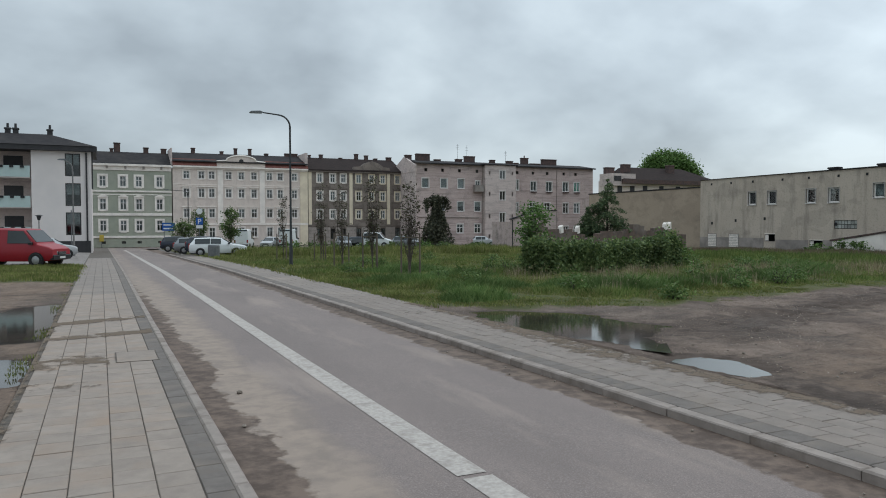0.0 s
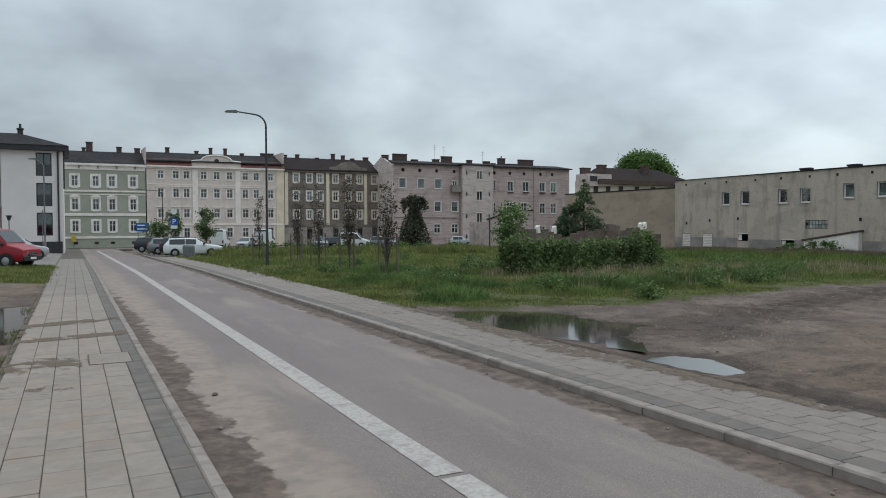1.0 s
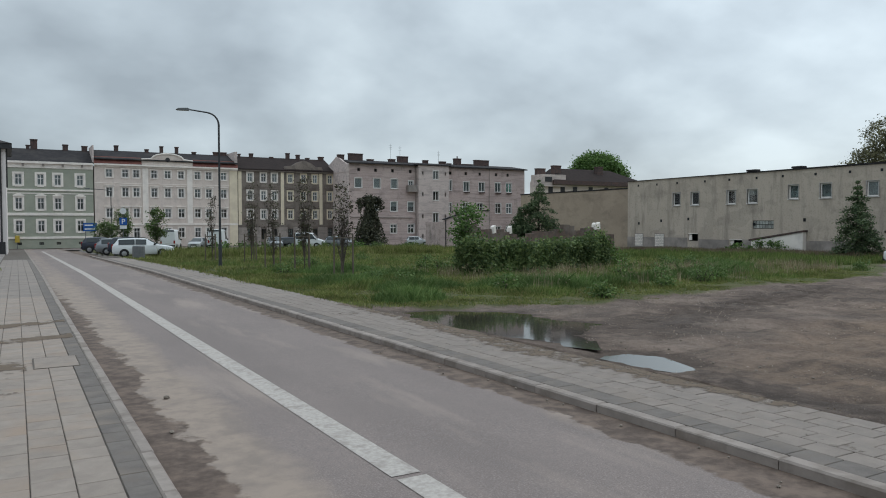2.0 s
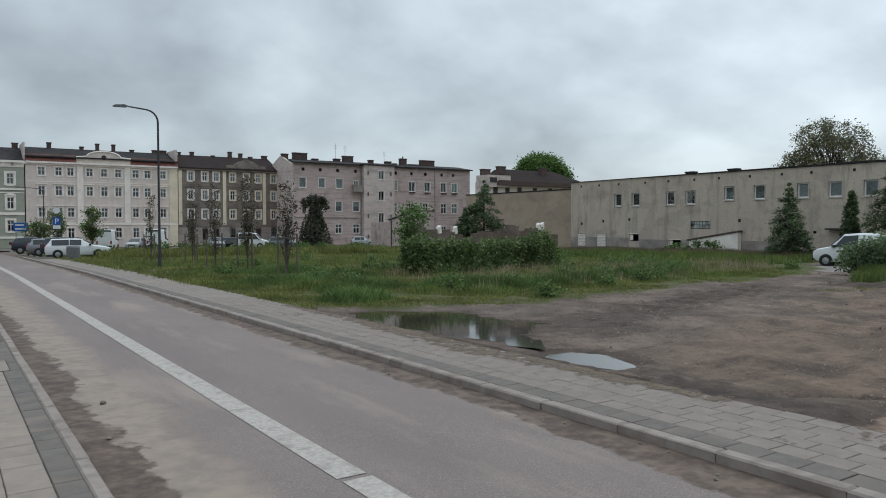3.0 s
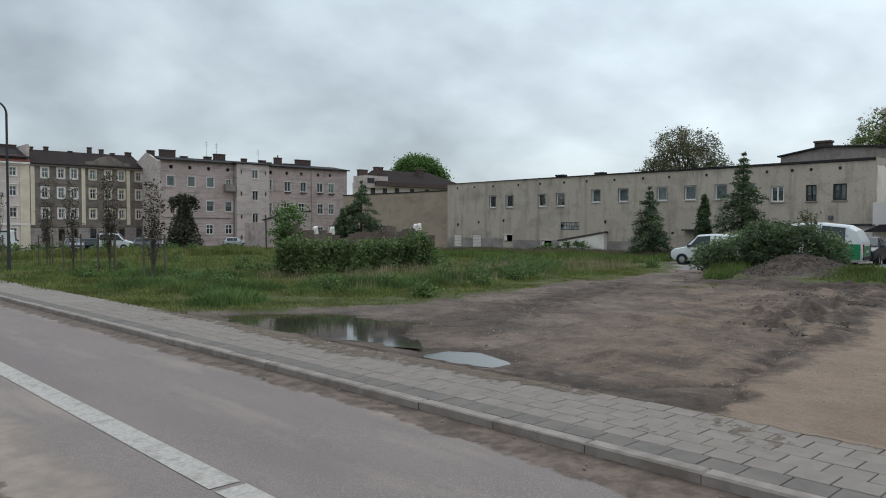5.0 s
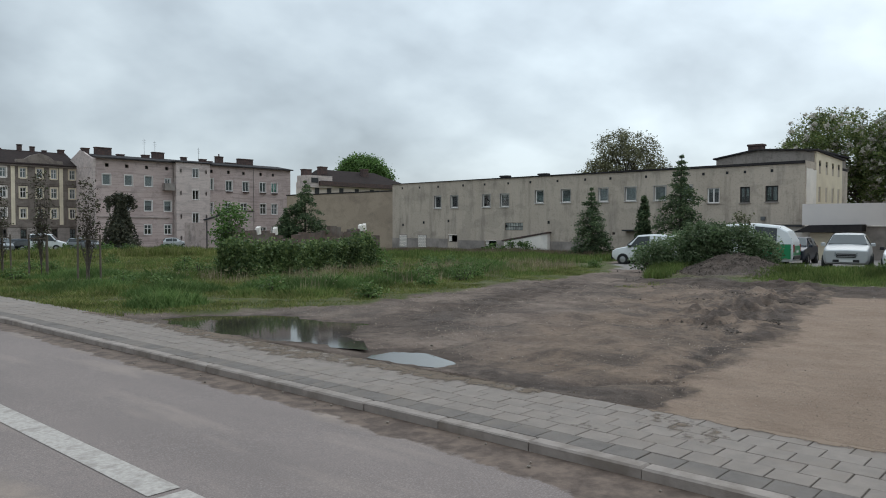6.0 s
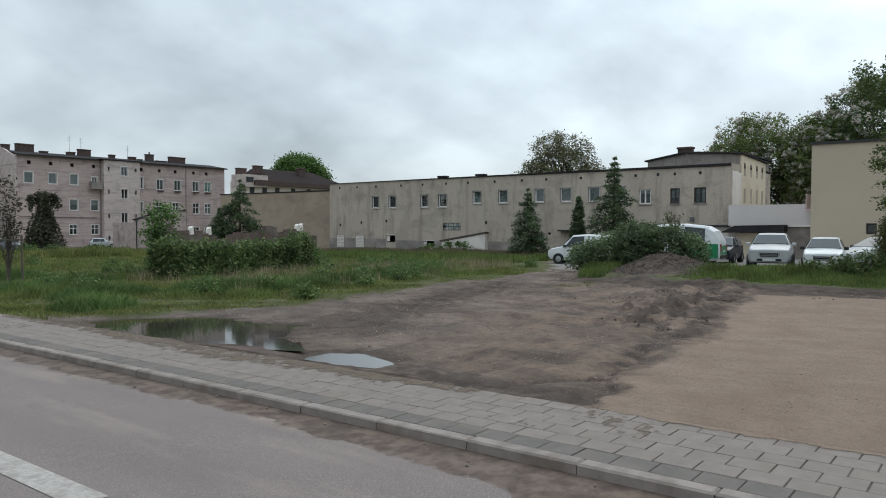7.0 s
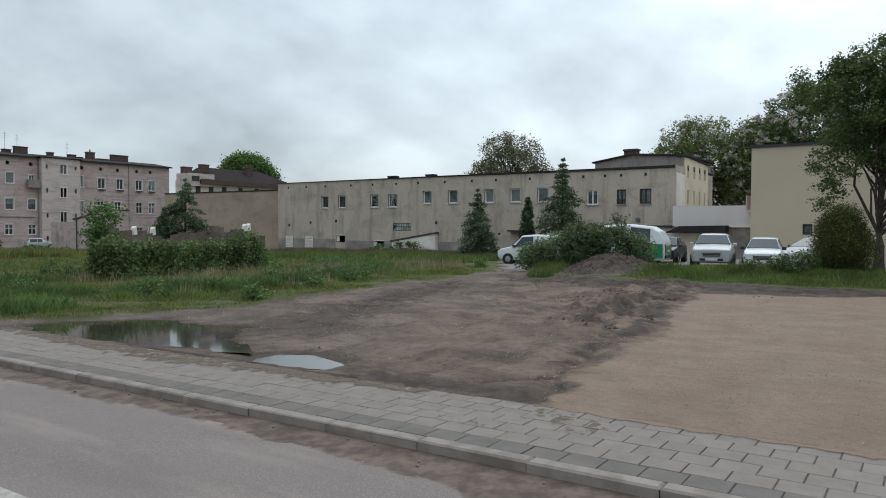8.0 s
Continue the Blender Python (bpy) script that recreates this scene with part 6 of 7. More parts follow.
# verge between sand and parked cars, and round the spoil heap
x, y = scatter(11000, 27.4, 33.4, -9, 10.6, lambda a, b: a > 28.0 + 0.5 * wob(a, b, 1.1, 15))
blades("verge_grass", x, y, (0.14 + 0.26 * tall(x, y)) * np.clip((x - 27) / 2.5, 0.4, 1.4), 0.03, L_lush, "long green grass on the verge before the parked cars", 0.5, 6, 0.12)
x, y = scatter(3800, 27.2, 34, 13.0, 17.2, lambda a, b: (b < track_line(a) - 0.2) & (b > 13.2 + 0.12 * (a - 27)))
blades("verge_grass", x, y, 0.3 + 0.35 * tall(x, y), 0.028, L_lush, "long green grass beside the dirt track", 0.5, 6, 0.12)
x, y = scatter(500, 22.5, 27.5, 9.5, 14.0, lambda a, b: np.abs(b - track_line(a) + 0.9) < 0.45 + 0.25 * wob(a, b, 1.5, 3))
blades("track_grass", x, y, np.full(x.shape, 0.10), 0.02, L_grass, "thin grass along the track's rim", 0.5, 6, 0.14)
x, y = scatter(5000, -9, -0.95, 30, 45.5, lambda a, b: b > 30.8 + 0.5 * wob(a, b, 0.8, 1))
blades("verge_grass", x, y, 0.08 + 0.14 * tall(x, y), 0.03, L_grass, "short green grass beside the pavement", 0.4, 6, 0.13)
x, y = scatter(260, -1.15, -0.9, 8, 31, lambda a, b: wob(a, b, 1.3, 2) > 0.15)
blades("edge_weeds", x, y, np.full(x.shape, 0.07), 0.014, L_grass, "small weeds along the pavement's edge", 0.5, 5, 0.05)
x, y = scatter(420, 7.34, 7.6, 16.5, 60, lambda a, b: a < 9)
blades("edge_weeds", x, y, np.full(x.shape, 0.14), 0.02, L_grass, "grass hanging over the pavement's edge", 0.6, 6, 0.08)
WEEDS = [(rnd.uniform(9, 36), rnd.uniform(18, 44), rnd.uniform(0.22, 0.55)) for k in range(34)]
for x, y, s in [w for w in WEEDS if w[1] > float(grass_line(w[0])) + 1] + [(14.1, 15.6, 0.38), (21.6, 18.6, 0.6), (23.4, 19.5, 0.55), (18.4, 17.4, 0.35), (12.2, 24.0, 0.4), (29.0, 30.5, 0.6)]:
    heap_of_leaves("weed_clump", "dark green clump of leafy weeds in the meadow", "weeds", x, y, [((0, 0, s * 0.35), (s * 0.7, s * 0.7, s * 0.6))], 520, 0.06, L_clump, 10)

# tall weeds and low shrubs where the meadow ends
x, y = scatter(9000, 10, 52, 56, 66, lambda a, b: b > 57 + 2 * wob(a, b, 0.3, 4))
blades("tall_weeds", x, y, 0.3 + 0.6 * tall(x, y), 0.05, L_grass, "tall green weeds at the meadow's end", 0.4, 6, 0.2)
for k in range(16):
    x = 15 + 2.3 * k + rnd.uniform(-0.8, 0.8)
    r = rnd.uniform(0.6, 1.0)
    heap_of_leaves("low_shrub", "low dark green shrub at the meadow's end", "shrub", x, 66 + rnd.uniform(-2, 3), [((0, 0, r * 0.5), (r * 1.1, r, r * 0.75))], 520, 0.13, L_dark if k % 3 else L_fresh, 10)


# ---- vehicles ----
def paint(name, c, metal=0.0, rough=0.3):
    return mat(name, c, tuple(v * 0.94 for v in c), 2, rough, 0.0, metal=metal, spec=0.5)


P_white = paint("white_car_paint", (0.66, 0.67, 0.67))
P_red = paint("red_van_paint", (0.27, 0.008, 0.018), 0.0, 0.4)
P_silver = paint("silver_car_paint", (0.42, 0.425, 0.43), 0.3, 0.35)
P_grey = paint("grey_car_paint", (0.22, 0.23, 0.24), 0.5, 0.32)
P_navy = paint("dark_blue_car_paint", (0.025, 0.03, 0.045), 0.2)
P_green = paint("green_stripe_paint", (0.02, 0.22, 0.09))
M_carglass = mat("dark_car_glass", (0.035, 0.042, 0.045), (0.028, 0.034, 0.036), 1, 0.05, 0.0, spec=0.45)
M_tyre = mat("tyre_rubber", (0.025, 0.025, 0.026), (0.02, 0.02, 0.02), 9, 0.85, 0.1)
M_rim = mat("alloy_rim", (0.4, 0.4, 0.41), (0.33, 0.33, 0.34), 6, 0.35, 0.0, metal=0.8)
M_lightglass = mat("headlight_glass", (0.20, 0.215, 0.225), (0.32, 0.335, 0.345), 8, 0.12, 0.0, spec=0.7)
M_redlamp = mat("red_lamp_plastic", (0.30, 0.015, 0.015), (0.25, 0.01, 0.01), 8, 0.25, 0.0, spec=0.6)
M_plate = mat("blank_plate", (0.6, 0.6, 0.58), (0.55, 0.55, 0.53), 8, 0.5, 0.0)


def section(s):
    """Half outline of a car's cross-section: sill, flank, belt line and roof."""
    x, zl, zb, zt, wb, wt = s
    return [(0, zl), (wb * 0.90, zl), (wb * 0.985, zl + (zb - zl) * 0.28), (wb, zl + (zb - zl) * 0.62), (wb * 0.955, zb), (wt * 1.0, zt - (zt - zb) * 0.10), (wt * 0.86, zt), (0, zt + 0.015)]


def vehicle(name, m, secs, glass, colour, label, category, wheels, r=0.31, lamps=None, group="", rack=False, stripe=None):
    """secs: x, sill, belt, top, half width at belt and roof, from tail to nose; glass: pairs of section numbers between which side windows lie, then those of the rear and front screens."""
    car = thing(name, m, label, category, group)
    bm = bmesh.new()
    rings = []
    for s in secs:
        half = section(s)
        pts = half + [(-y, z) for y, z in half[-2:0:-1]]
        rings.append([bm.verts.new((s[0], y, z)) for y, z in pts])
    k = len(rings[0])
    for a, b in zip(rings, rings[1:]):
        for i in range(k):
            bm.faces.new((a[i], b[i], b[(i + 1) % k], a[(i + 1) % k]))
    bm.faces.new(rings[0]); bm.faces.new(rings[-1][::-1])
    bmesh.ops.recalc_face_normals(bm, faces=bm.faces)
    for f in bm.faces:
        f.smooth = True
    body = part("body", bm, colour, car)
    body.data.polygons.foreach_set("use_smooth", [True] * len(body.data.polygons))
    md = body.modifiers.new("edge", "BEVEL"); md.width, md.segments, md.limit_method, md.angle_limit = 0.065, 3, "ANGLE", radians(20)
    body.modifiers.new("normals", "WEIGHTED_NORMAL").keep_sharp = True

    def pane(nm, pts, off):
        bm = bmesh.new()
        o = Vector(off)
        a = [bm.verts.new(Vector(p) + o * 0.028) for p in pts]
        b = [bm.verts.new(Vector(p) - o * 0.02) for p in pts]
        n = len(a)
        bm.faces.new(a); bm.faces.new(b[::-1])
        for i in range(n):
            bm.faces.new((a[i], b[i], b[(i + 1) % n], a[(i + 1) % n]))
        bmesh.ops.recalc_face_normals(bm, faces=bm.faces)
        part(nm, bm, M_carglass, car)

    sides, screens = glass
    for i, j, *lean in sides:
        A, B = section(secs[i]), section(secs[j])
        xa, xb = secs[i][0], secs[j][0]
        for s in (1, -1):
            q = []
            for (xx, S, f, g) in ((xa, A, 0.06, 0.05), (xb, B, 0.06, 0.05), (xb, B, 0.95, 0.05), (xa, A, 0.95, 0.05)):
                (y0, z0), (y1, z1) = S[4], S[5]
                mid = (xa + xb) / 2
                q.append((xx + (mid - xx) * g * 1.2 + (lean[0] if lean and xx == xb and f < 0.5 else 0), s * (y0 + (y1 - y0) * f), z0 + (z1 - z0) * f))
            pane("side_window", q, (0, s, 0.25))
    for i, j, nm in screens:
        # a screen leans from belt height at section i to the roof at section j
        A, B = section(secs[i]), section(secs[j])
        xa, xb = secs[i][0], secs[j][0]
        za, zb = A[6][1], B[6][1]
        d = Vector((zb - za, 0, -(xb - xa)))
        d = d.normalized() * (1 if d.z > 0 else -1)
        if abs(xb - xa) < 0.3:
            d = Vector((1 if nm == "windscreen" else -1, 0, 0.2))
        q = []
        for f, S in ((0.1, 0), (0.9, 1)):
            w = (secs[i][4] * 0.86 * (1 - f) + secs[j][5] * 0.9 * f)
            q.append((xa + (xb - xa) * f, w, za + (zb - za) * f))
        pane(nm, [q[0], q[1], (q[1][0], -q[1][1], q[1][2]), (q[0][0], -q[0][1], q[0][2])], d)
    wmax = max(s[4] for s in secs)
    for x in wheels:
        for s in (1, -1):
            bm = bmesh.new()
            prof = [(-0.1, r * 0.62), (-0.1, r * 0.93), (-0.07, r), (0.07, r), (0.1, r * 0.93), (0.1, r * 0.62)]
            rg = [[bm.verts.new((rad * math.cos(2 * math.pi * a / 20), w, rad * math.sin(2 * math.pi * a / 20))) for a in range(20)] for w, rad in prof]
            for a, b in zip(rg, rg[1:]):
                for i in range(20):
                    bm.faces.new((a[i], a[(i + 1) % 20], b[(i + 1) % 20], b[i]))
            wh = new("wheel"); wh.parent = car; wh.matrix_basis = pose(x, s * (wmax - 0.055), r)
            part("tyre", bm, M_tyre, wh)
            bm = bmesh.new()
            tube(bm, [(0, s * -0.02, 0), (0, s * 0.075, 0), (0, s * 0.09, 0)], [r * 0.64, r * 0.62, r * 0.2], 14)
            part("rim", bm, M_rim, wh)
            bm = bmesh.new()
            tube(bm, [(x, s * (wmax - 0.22), r * 1.02), (x, s * (wmax + 0.004), r * 1.02)], [r * 1.16, r * 1.16], 18)
            part("wheel_arch", bm, M_black, car)
    tail, nose = secs[0], secs[-1]
    zl = nose[1]
    if category == "car":
        part("lower_intake", boxes((nose[0] - 0.1, nose[0] + 0.012, -nose[4] * 0.62, nose[4] * 0.62, zl + 0.05, zl + 0.16, 0.02)), M_black, car)
    else:
        part("front_bumper", boxes((nose[0] - 0.14, nose[0] + 0.05, -nose[4] * 0.98, nose[4] * 0.98, zl + 0.0, zl + 0.26, 0.05)), M_black, car)
    part("rear_bumper", boxes((tail[0] - 0.05, tail[0] + 0.12, -tail[4] * 0.95, tail[4] * 0.95, tail[1] + 0.02, tail[1] + 0.2, 0.03)), M_black, car)
    hz = zl + (nose[2] - zl) * 0.62
    for s in (1, -1):
        y = s * nose[4] * 0.72
        bm = boxes((nose[0] - 0.34, nose[0] + 0.02, y - 0.2, y + 0.2, hz - 0.03, hz + 0.15, 0.03))
        for v in bm.verts:
            out = max(0.0, (s * (v.co.y - y) + 0.2) / 0.4)
            v.co.x -= 0.17 * out * out
            v.co.z += 0.05 * out
        part("headlight", bm, M_lightglass, car)
        y = s * tail[4] * 0.86
        part("tail_light", boxes((tail[0] - 0.025, tail[0] + 0.1, y - 0.09, y + 0.09, tail[2] - 0.28, tail[2] + 0.1, 0.01)), M_redlamp, car)
        bm = bmesh.new()
        sx = secs[screens[-1][0]][0] - 0.25
        box(bm, sx - 0.09, sx + 0.07, s * (wmax + 0.045) - 0.09, s * (wmax + 0.045) + 0.09, secs[screens[-1][0]][2] + 0.01, secs[screens[-1][0]][2] + 0.15, 0.03)
        part("mirror", bm, M_black if colour is P_white or category != "car" else colour, car)
    grille = part("grille", boxes((nose[0] - 0.1, nose[0] + 0.03, -0.36, 0.36, hz - 0.08, hz + 0.09, 0.02)), M_black, car)
    for k in range(2):
        part("grille_bar", boxes((nose[0] + 0.031, nose[0] + 0.04, -0.33, 0.33, hz - 0.04 + 0.07 * k, hz - 0.025 + 0.07 * k)), M_rim, grille, "chrome grille bar")
    for x0, x1, zz in ((nose[0] + 0.051, nose[0] + 0.06, zl + 0.06), (tail[0] - 0.03, tail[0] - 0.02, tail[1] + 0.35)):
        part("number_plate", boxes((x0, x1, -0.26, 0.26, zz, zz + 0.11)), M_plate, car)
    if rack:
        for s in (1, -1):
            bm = bmesh.new()
            y = s * secs[3][5] * 0.8
            zt = max(q[3] for q in secs) + 0.03
            tube(bm, [(secs[2][0] + 0.1, y, zt - 0.05), (secs[2][0] + 0.25, y, zt + 0.03), (secs[4][0] - 0.2, y, zt + 0.03), (secs[4][0], y, zt - 0.05)], [0.018] * 4, 6)
            part("roof_rail", bm, M_black, car)
    if stripe:
        for s in (1, -1):
            part("stripe", boxes((tail[0] + 0.1, stripe[0], s * (wmax + 0.004) - 0.008, s * (wmax + 0.004) + 0.008, stripe[1], stripe[2])), P_green, car, "green stripe along the flank")
        part("tail_band", boxes((tail[0] - 0.018, tail[0] + 0.01, -tail[4] * 0.93, tail[4] * 0.93, tail[1] + 0.22, tail[2] + 0.02)), P_green, car, "green band on the tail")
    return car


ESTATE = [(-2.3, 0.32, 0.92, 0.95, 0.82, 0.66), (-2.2, 0.26, 0.96, 1.02, 0.86, 0.66), (-1.85, 0.24, 0.97, 1.46, 0.88, 0.60), (-0.6, 0.22, 0.97, 1.50, 0.89, 0.62), (0.25, 0.22, 0.96, 1.47, 0.89, 0.60), (1.1, 0.22, 0.95, 0.98, 0.88, 0.74), (1.95, 0.24, 0.84, 0.86, 0.86, 0.72), (2.28, 0.30, 0.74, 0.76, 0.77, 0.66)]
EST_G = ([(2, 3), (3, 4)], [(1, 2, "rear_screen"), (5, 4, "windscreen")])
HATCH = [(-1.75, 0.32, 0.86, 0.9, 0.76, 0.62), (-1.68, 0.26, 0.9, 0.98, 0.79, 0.62), (-1.3, 0.24, 0.92, 1.40, 0.81, 0.56), (-0.4, 0.22, 0.92, 1.44, 0.82, 0.58), (0.2, 0.22, 0.92, 1.41, 0.82, 0.56), (0.95, 0.22, 0.9, 0.93, 0.81, 0.68), (1.5, 0.24, 0.82, 0.84, 0.79, 0.66), (1.74, 0.30, 0.72, 0.74, 0.72, 0.62)]
SUV = [(-2.15, 0.4, 1.0, 1.04, 0.82, 0.68), (-2.05, 0.32, 1.05, 1.12, 0.88, 0.68), (-1.7, 0.3, 1.07, 1.55, 0.90, 0.62), (-0.6, 0.28, 1.07, 1.61, 0.91, 0.64), (0.15, 0.28, 1.06, 1.57, 0.91, 0.62), (0.95, 0.28, 1.05, 1.09, 0.90, 0.76), (1.85, 0.3, 0.98, 1.01, 0.88, 0.76), (2.12, 0.36, 0.88, 0.90, 0.80, 0.70)]
KANGOO = [(-2.0, 0.34, 1.0, 1.04, 0.80, 0.74), (-1.97, 0.28, 1.02, 1.5, 0.82, 0.70), (-1.9, 0.26, 1.04, 1.76, 0.83, 0.68), (-0.3, 0.24, 1.04, 1.80, 0.84, 0.68), (0.45, 0.24, 1.03, 1.74, 0.84, 0.66), (1.15, 0.24, 1.02, 1.06, 0.83, 0.70), (1.75, 0.26, 0.9, 0.94, 0.81, 0.68), (2.0, 0.32, 0.78, 0.80, 0.74, 0.64)]
VAN = [(-2.45, 0.38, 1.05, 1.1, 0.90, 0.86), (-2.42, 0.3, 1.12, 1.7, 0.93, 0.82), (-2.32, 0.28, 1.15, 1.95, 0.95, 0.80), (-0.5, 0.26, 1.15, 1.98, 0.95, 0.80), (0.1, 0.26, 1.15, 1.97, 0.95, 0.80), (0.95, 0.26, 1.14, 1.93, 0.95, 0.78), (1.65, 0.26, 1.12, 1.17, 0.94, 0.82), (2.2, 0.28, 0.99, 1.03, 0.92, 0.80), (2.45, 0.34, 0.86, 0.89, 0.84, 0.74)]
HIGH = [(x, zl, zb, zt if zt < 1.3 else zt + 0.5, wb, wt) for x, zl, zb, zt, wb, wt in VAN]
VAN_G = ([(4, 5, 0.5)], [(1, 2, "rear_screen"), (6, 5, "windscreen")])
WH = (-1.4, 1.4)


def stand(x, y, turn):
    return pose(x, y, gz(x, y) - 0.01, 0, 0, turn)


vehicle("estate_car", stand(8.9, 64.0, -8), ESTATE, EST_G, P_white, "white estate car with roof rails parked by the road", "car", WH, rack=True)
vehicle("estate_car", stand(9.0, 69.6, -6), SUV, EST_G, P_navy, "dark blue car parked in a row", "car", WH, 0.34)
vehicle("hatchback", stand(8.6, 74.5, -6), ESTATE, EST_G, P_grey, "grey car parked in a row", "car", WH)
vehicle("hatchback", stand(8.4, 79.5, -6), HATCH, EST_G, P_silver, "silver car parked in a row", "car", (-1.1, 1.1), 0.29)
vehicle("estate_car", stand(8.0, 85.0, -6), SUV, EST_G, P_navy, "dark car parked in a row", "car", WH, 0.34)
vehicle("panel_van", stand(16.9, 98.0, 71), HIGH, VAN_G, P_white, "tall white panel van with dark markings", "van", (-1.55, 1.5), 0.34)
vehicle("panel_van", stand(22.5, 97.0, 68), HIGH, VAN_G, P_white, "tall white panel van behind the young trees", "van", (-1.55, 1.5), 0.34)
vehicle("hatchback", stand(19.8, 96.0, -120), HATCH, EST_G, P_silver, "silver hatchback behind the meadow", "car", (-1.1, 1.1), 0.29)
vehicle("hatchback", stand(28.0, 91.0, -100), ESTATE, EST_G, P_grey, "grey car behind the young trees", "car", WH)
vehicle("hatchback", stand(30.9, 93.0, -20), HATCH, EST_G, P_navy, "dark blue hatchback behind the meadow", "car", (-1.1, 1.1), 0.29)
CREW = [(-1.2, 0.34, 1.12, 1.17, 0.90, 0.86), (-1.19, 0.3, 1.14, 1.8, 0.93, 0.82), (-1.1, 0.28, 1.15, 1.98, 0.95, 0.80), (-0.2, 0.26, 1.15, 2.02, 0.95, 0.80), (0.1, 0.26, 1.15, 2.02, 0.95, 0.80), (0.95, 0.26, 1.14, 1.95, 0.95, 0.78), (1.7, 0.26, 1.12, 1.17, 0.94, 0.82), (2.25, 0.28, 0.99, 1.03, 0.92, 0.80), (2.5, 0.34, 0.86, 0.89, 0.84, 0.74)]
pick = vehicle("pickup_truck", stand(32.3, 91.6, -28), CREW, ([(2, 3), (4, 5, 0.5)], [(1, 2, "rear_screen"), (6, 5, "windscreen")]), P_white, "white double-cab pickup truck behind the young trees", "truck", (-1.9, 1.55), 0.34)
part("flat_bed", boxes((-3.3, -1.25, -0.95, 0.95, 0.62, 0.74)), M_metal, pick)
for y in (-0.95, 0.91):
    part("drop_side", boxes((-3.3, -1.25, y, y + 0.04, 0.745, 1.15)), M_metal, pick)
part("tailboard", boxes((-3.34, -3.305, -0.95, 0.95, 0.745, 1.15)), M_metal, pick)
part("chassis", boxes((-3.2, -1.2, -0.5, 0.5, 0.38, 0.61)), M_black, pick)
vehicle("estate_car", stand(37.0, 91.0, -60), ESTATE, EST_G, P_grey, "grey car beside the white minibus", "car", WH)
vehicle("hatchback", stand(53.0, 100.0, -20), HATCH, EST_G, P_silver, "silver car before the pinkish tenement", "car", (-1.1, 1.1), 0.29)
vehicle("delivery_van", stand(-4.05, 44.8, -27), VAN, VAN_G, P_red, "red delivery van with black bumpers on the gravel", "van", (-1.45, 1.62), 0.34)
vehicle("hatchback", stand(-3.3, 60.0, 5), HATCH, EST_G, P_silver, "silver car behind the red van", "car", (-1.1, 1.1), 0.29)
vehicle("small_van", stand(41.2, 20.7, 100), KANGOO, ([(3, 4, 0.45)], [(1, 2, "rear_screen"), (5, 4, "windscreen")]), P_white, "small white van parked at the end of the track", "van", (-1.25, 1.3), 0.30)
CAMPER = [(-2.45, 0.38, 1.05, 1.1, 0.90, 0.86), (-2.40, 0.3, 1.12, 1.35, 0.93, 0.84), (-2.15, 0.28, 1.16, 1.82, 0.95, 0.80), (-1.70, 0.27, 1.17, 2.08, 0.95, 0.78), (-0.6, 0.26, 1.17, 2.20, 0.95, 0.80), (0.1, 0.26, 1.17, 2.19, 0.95, 0.80), (0.95, 0.26, 1.16, 2.13, 0.95, 0.78), (1.65, 0.26, 1.12, 1.17, 0.94, 0.82), (2.2, 0.28, 0.99, 1.03, 0.92, 0.80), (2.45, 0.34, 0.86, 0.89, 0.84, 0.74)]
vehicle("camper_van", stand(39.6, 14.35, 96), CAMPER, ([(3, 4), (5, 6)], [(1, 3, "rear_screen"), (7, 6, "windscreen")]), P_white, "tall white camper van with green stripes", "van", (-1.5, 1.5), 0.33, stripe=(-0.6, 0.42, 1.16))
vehicle("suv", stand(36.5, 8.75, 191), SUV, EST_G, P_silver, "silver crossover car facing the verge", "car", (-1.3, 1.33), 0.34)
vehicle("hatchback", stand(36.75, 6.55, 187), HATCH, EST_G, P_white, "small white hatchback facing the verge", "car", (-1.1, 1.1), 0.29)
vehicle("estate_car", stand(40.2, 4.7, 138), ESTATE, EST_G, P_white, "white estate car beside the beige building", "car", WH, rack=True)
vehicle("hatchback", stand(42.5, 12.75, 185), HATCH, EST_G, P_navy, "dark car behind the camper van", "car", (-1.1, 1.1), 0.29)

# ---- street furniture ----
M_pole = mat("dark_grey_lamp_pole", (0.05, 0.052, 0.055), (0.04, 0.042, 0.045), 8, 0.5, 0.1, 40)
M_zinc = mat("dull_zinc_steel", (0.20, 0.195, 0.19), (0.16, 0.155, 0.15), 6, 0.6, 0.05, 30, metal=0.2)
M_blue = mat("blue_sign_face", (0.02, 0.10, 0.36), (0.018, 0.09, 0.33), 8, 0.4, 0.0)
M_signwhite = mat("white_sign_face", (0.7, 0.7, 0.7), (0.65, 0.65, 0.65), 8, 0.4, 0.0)


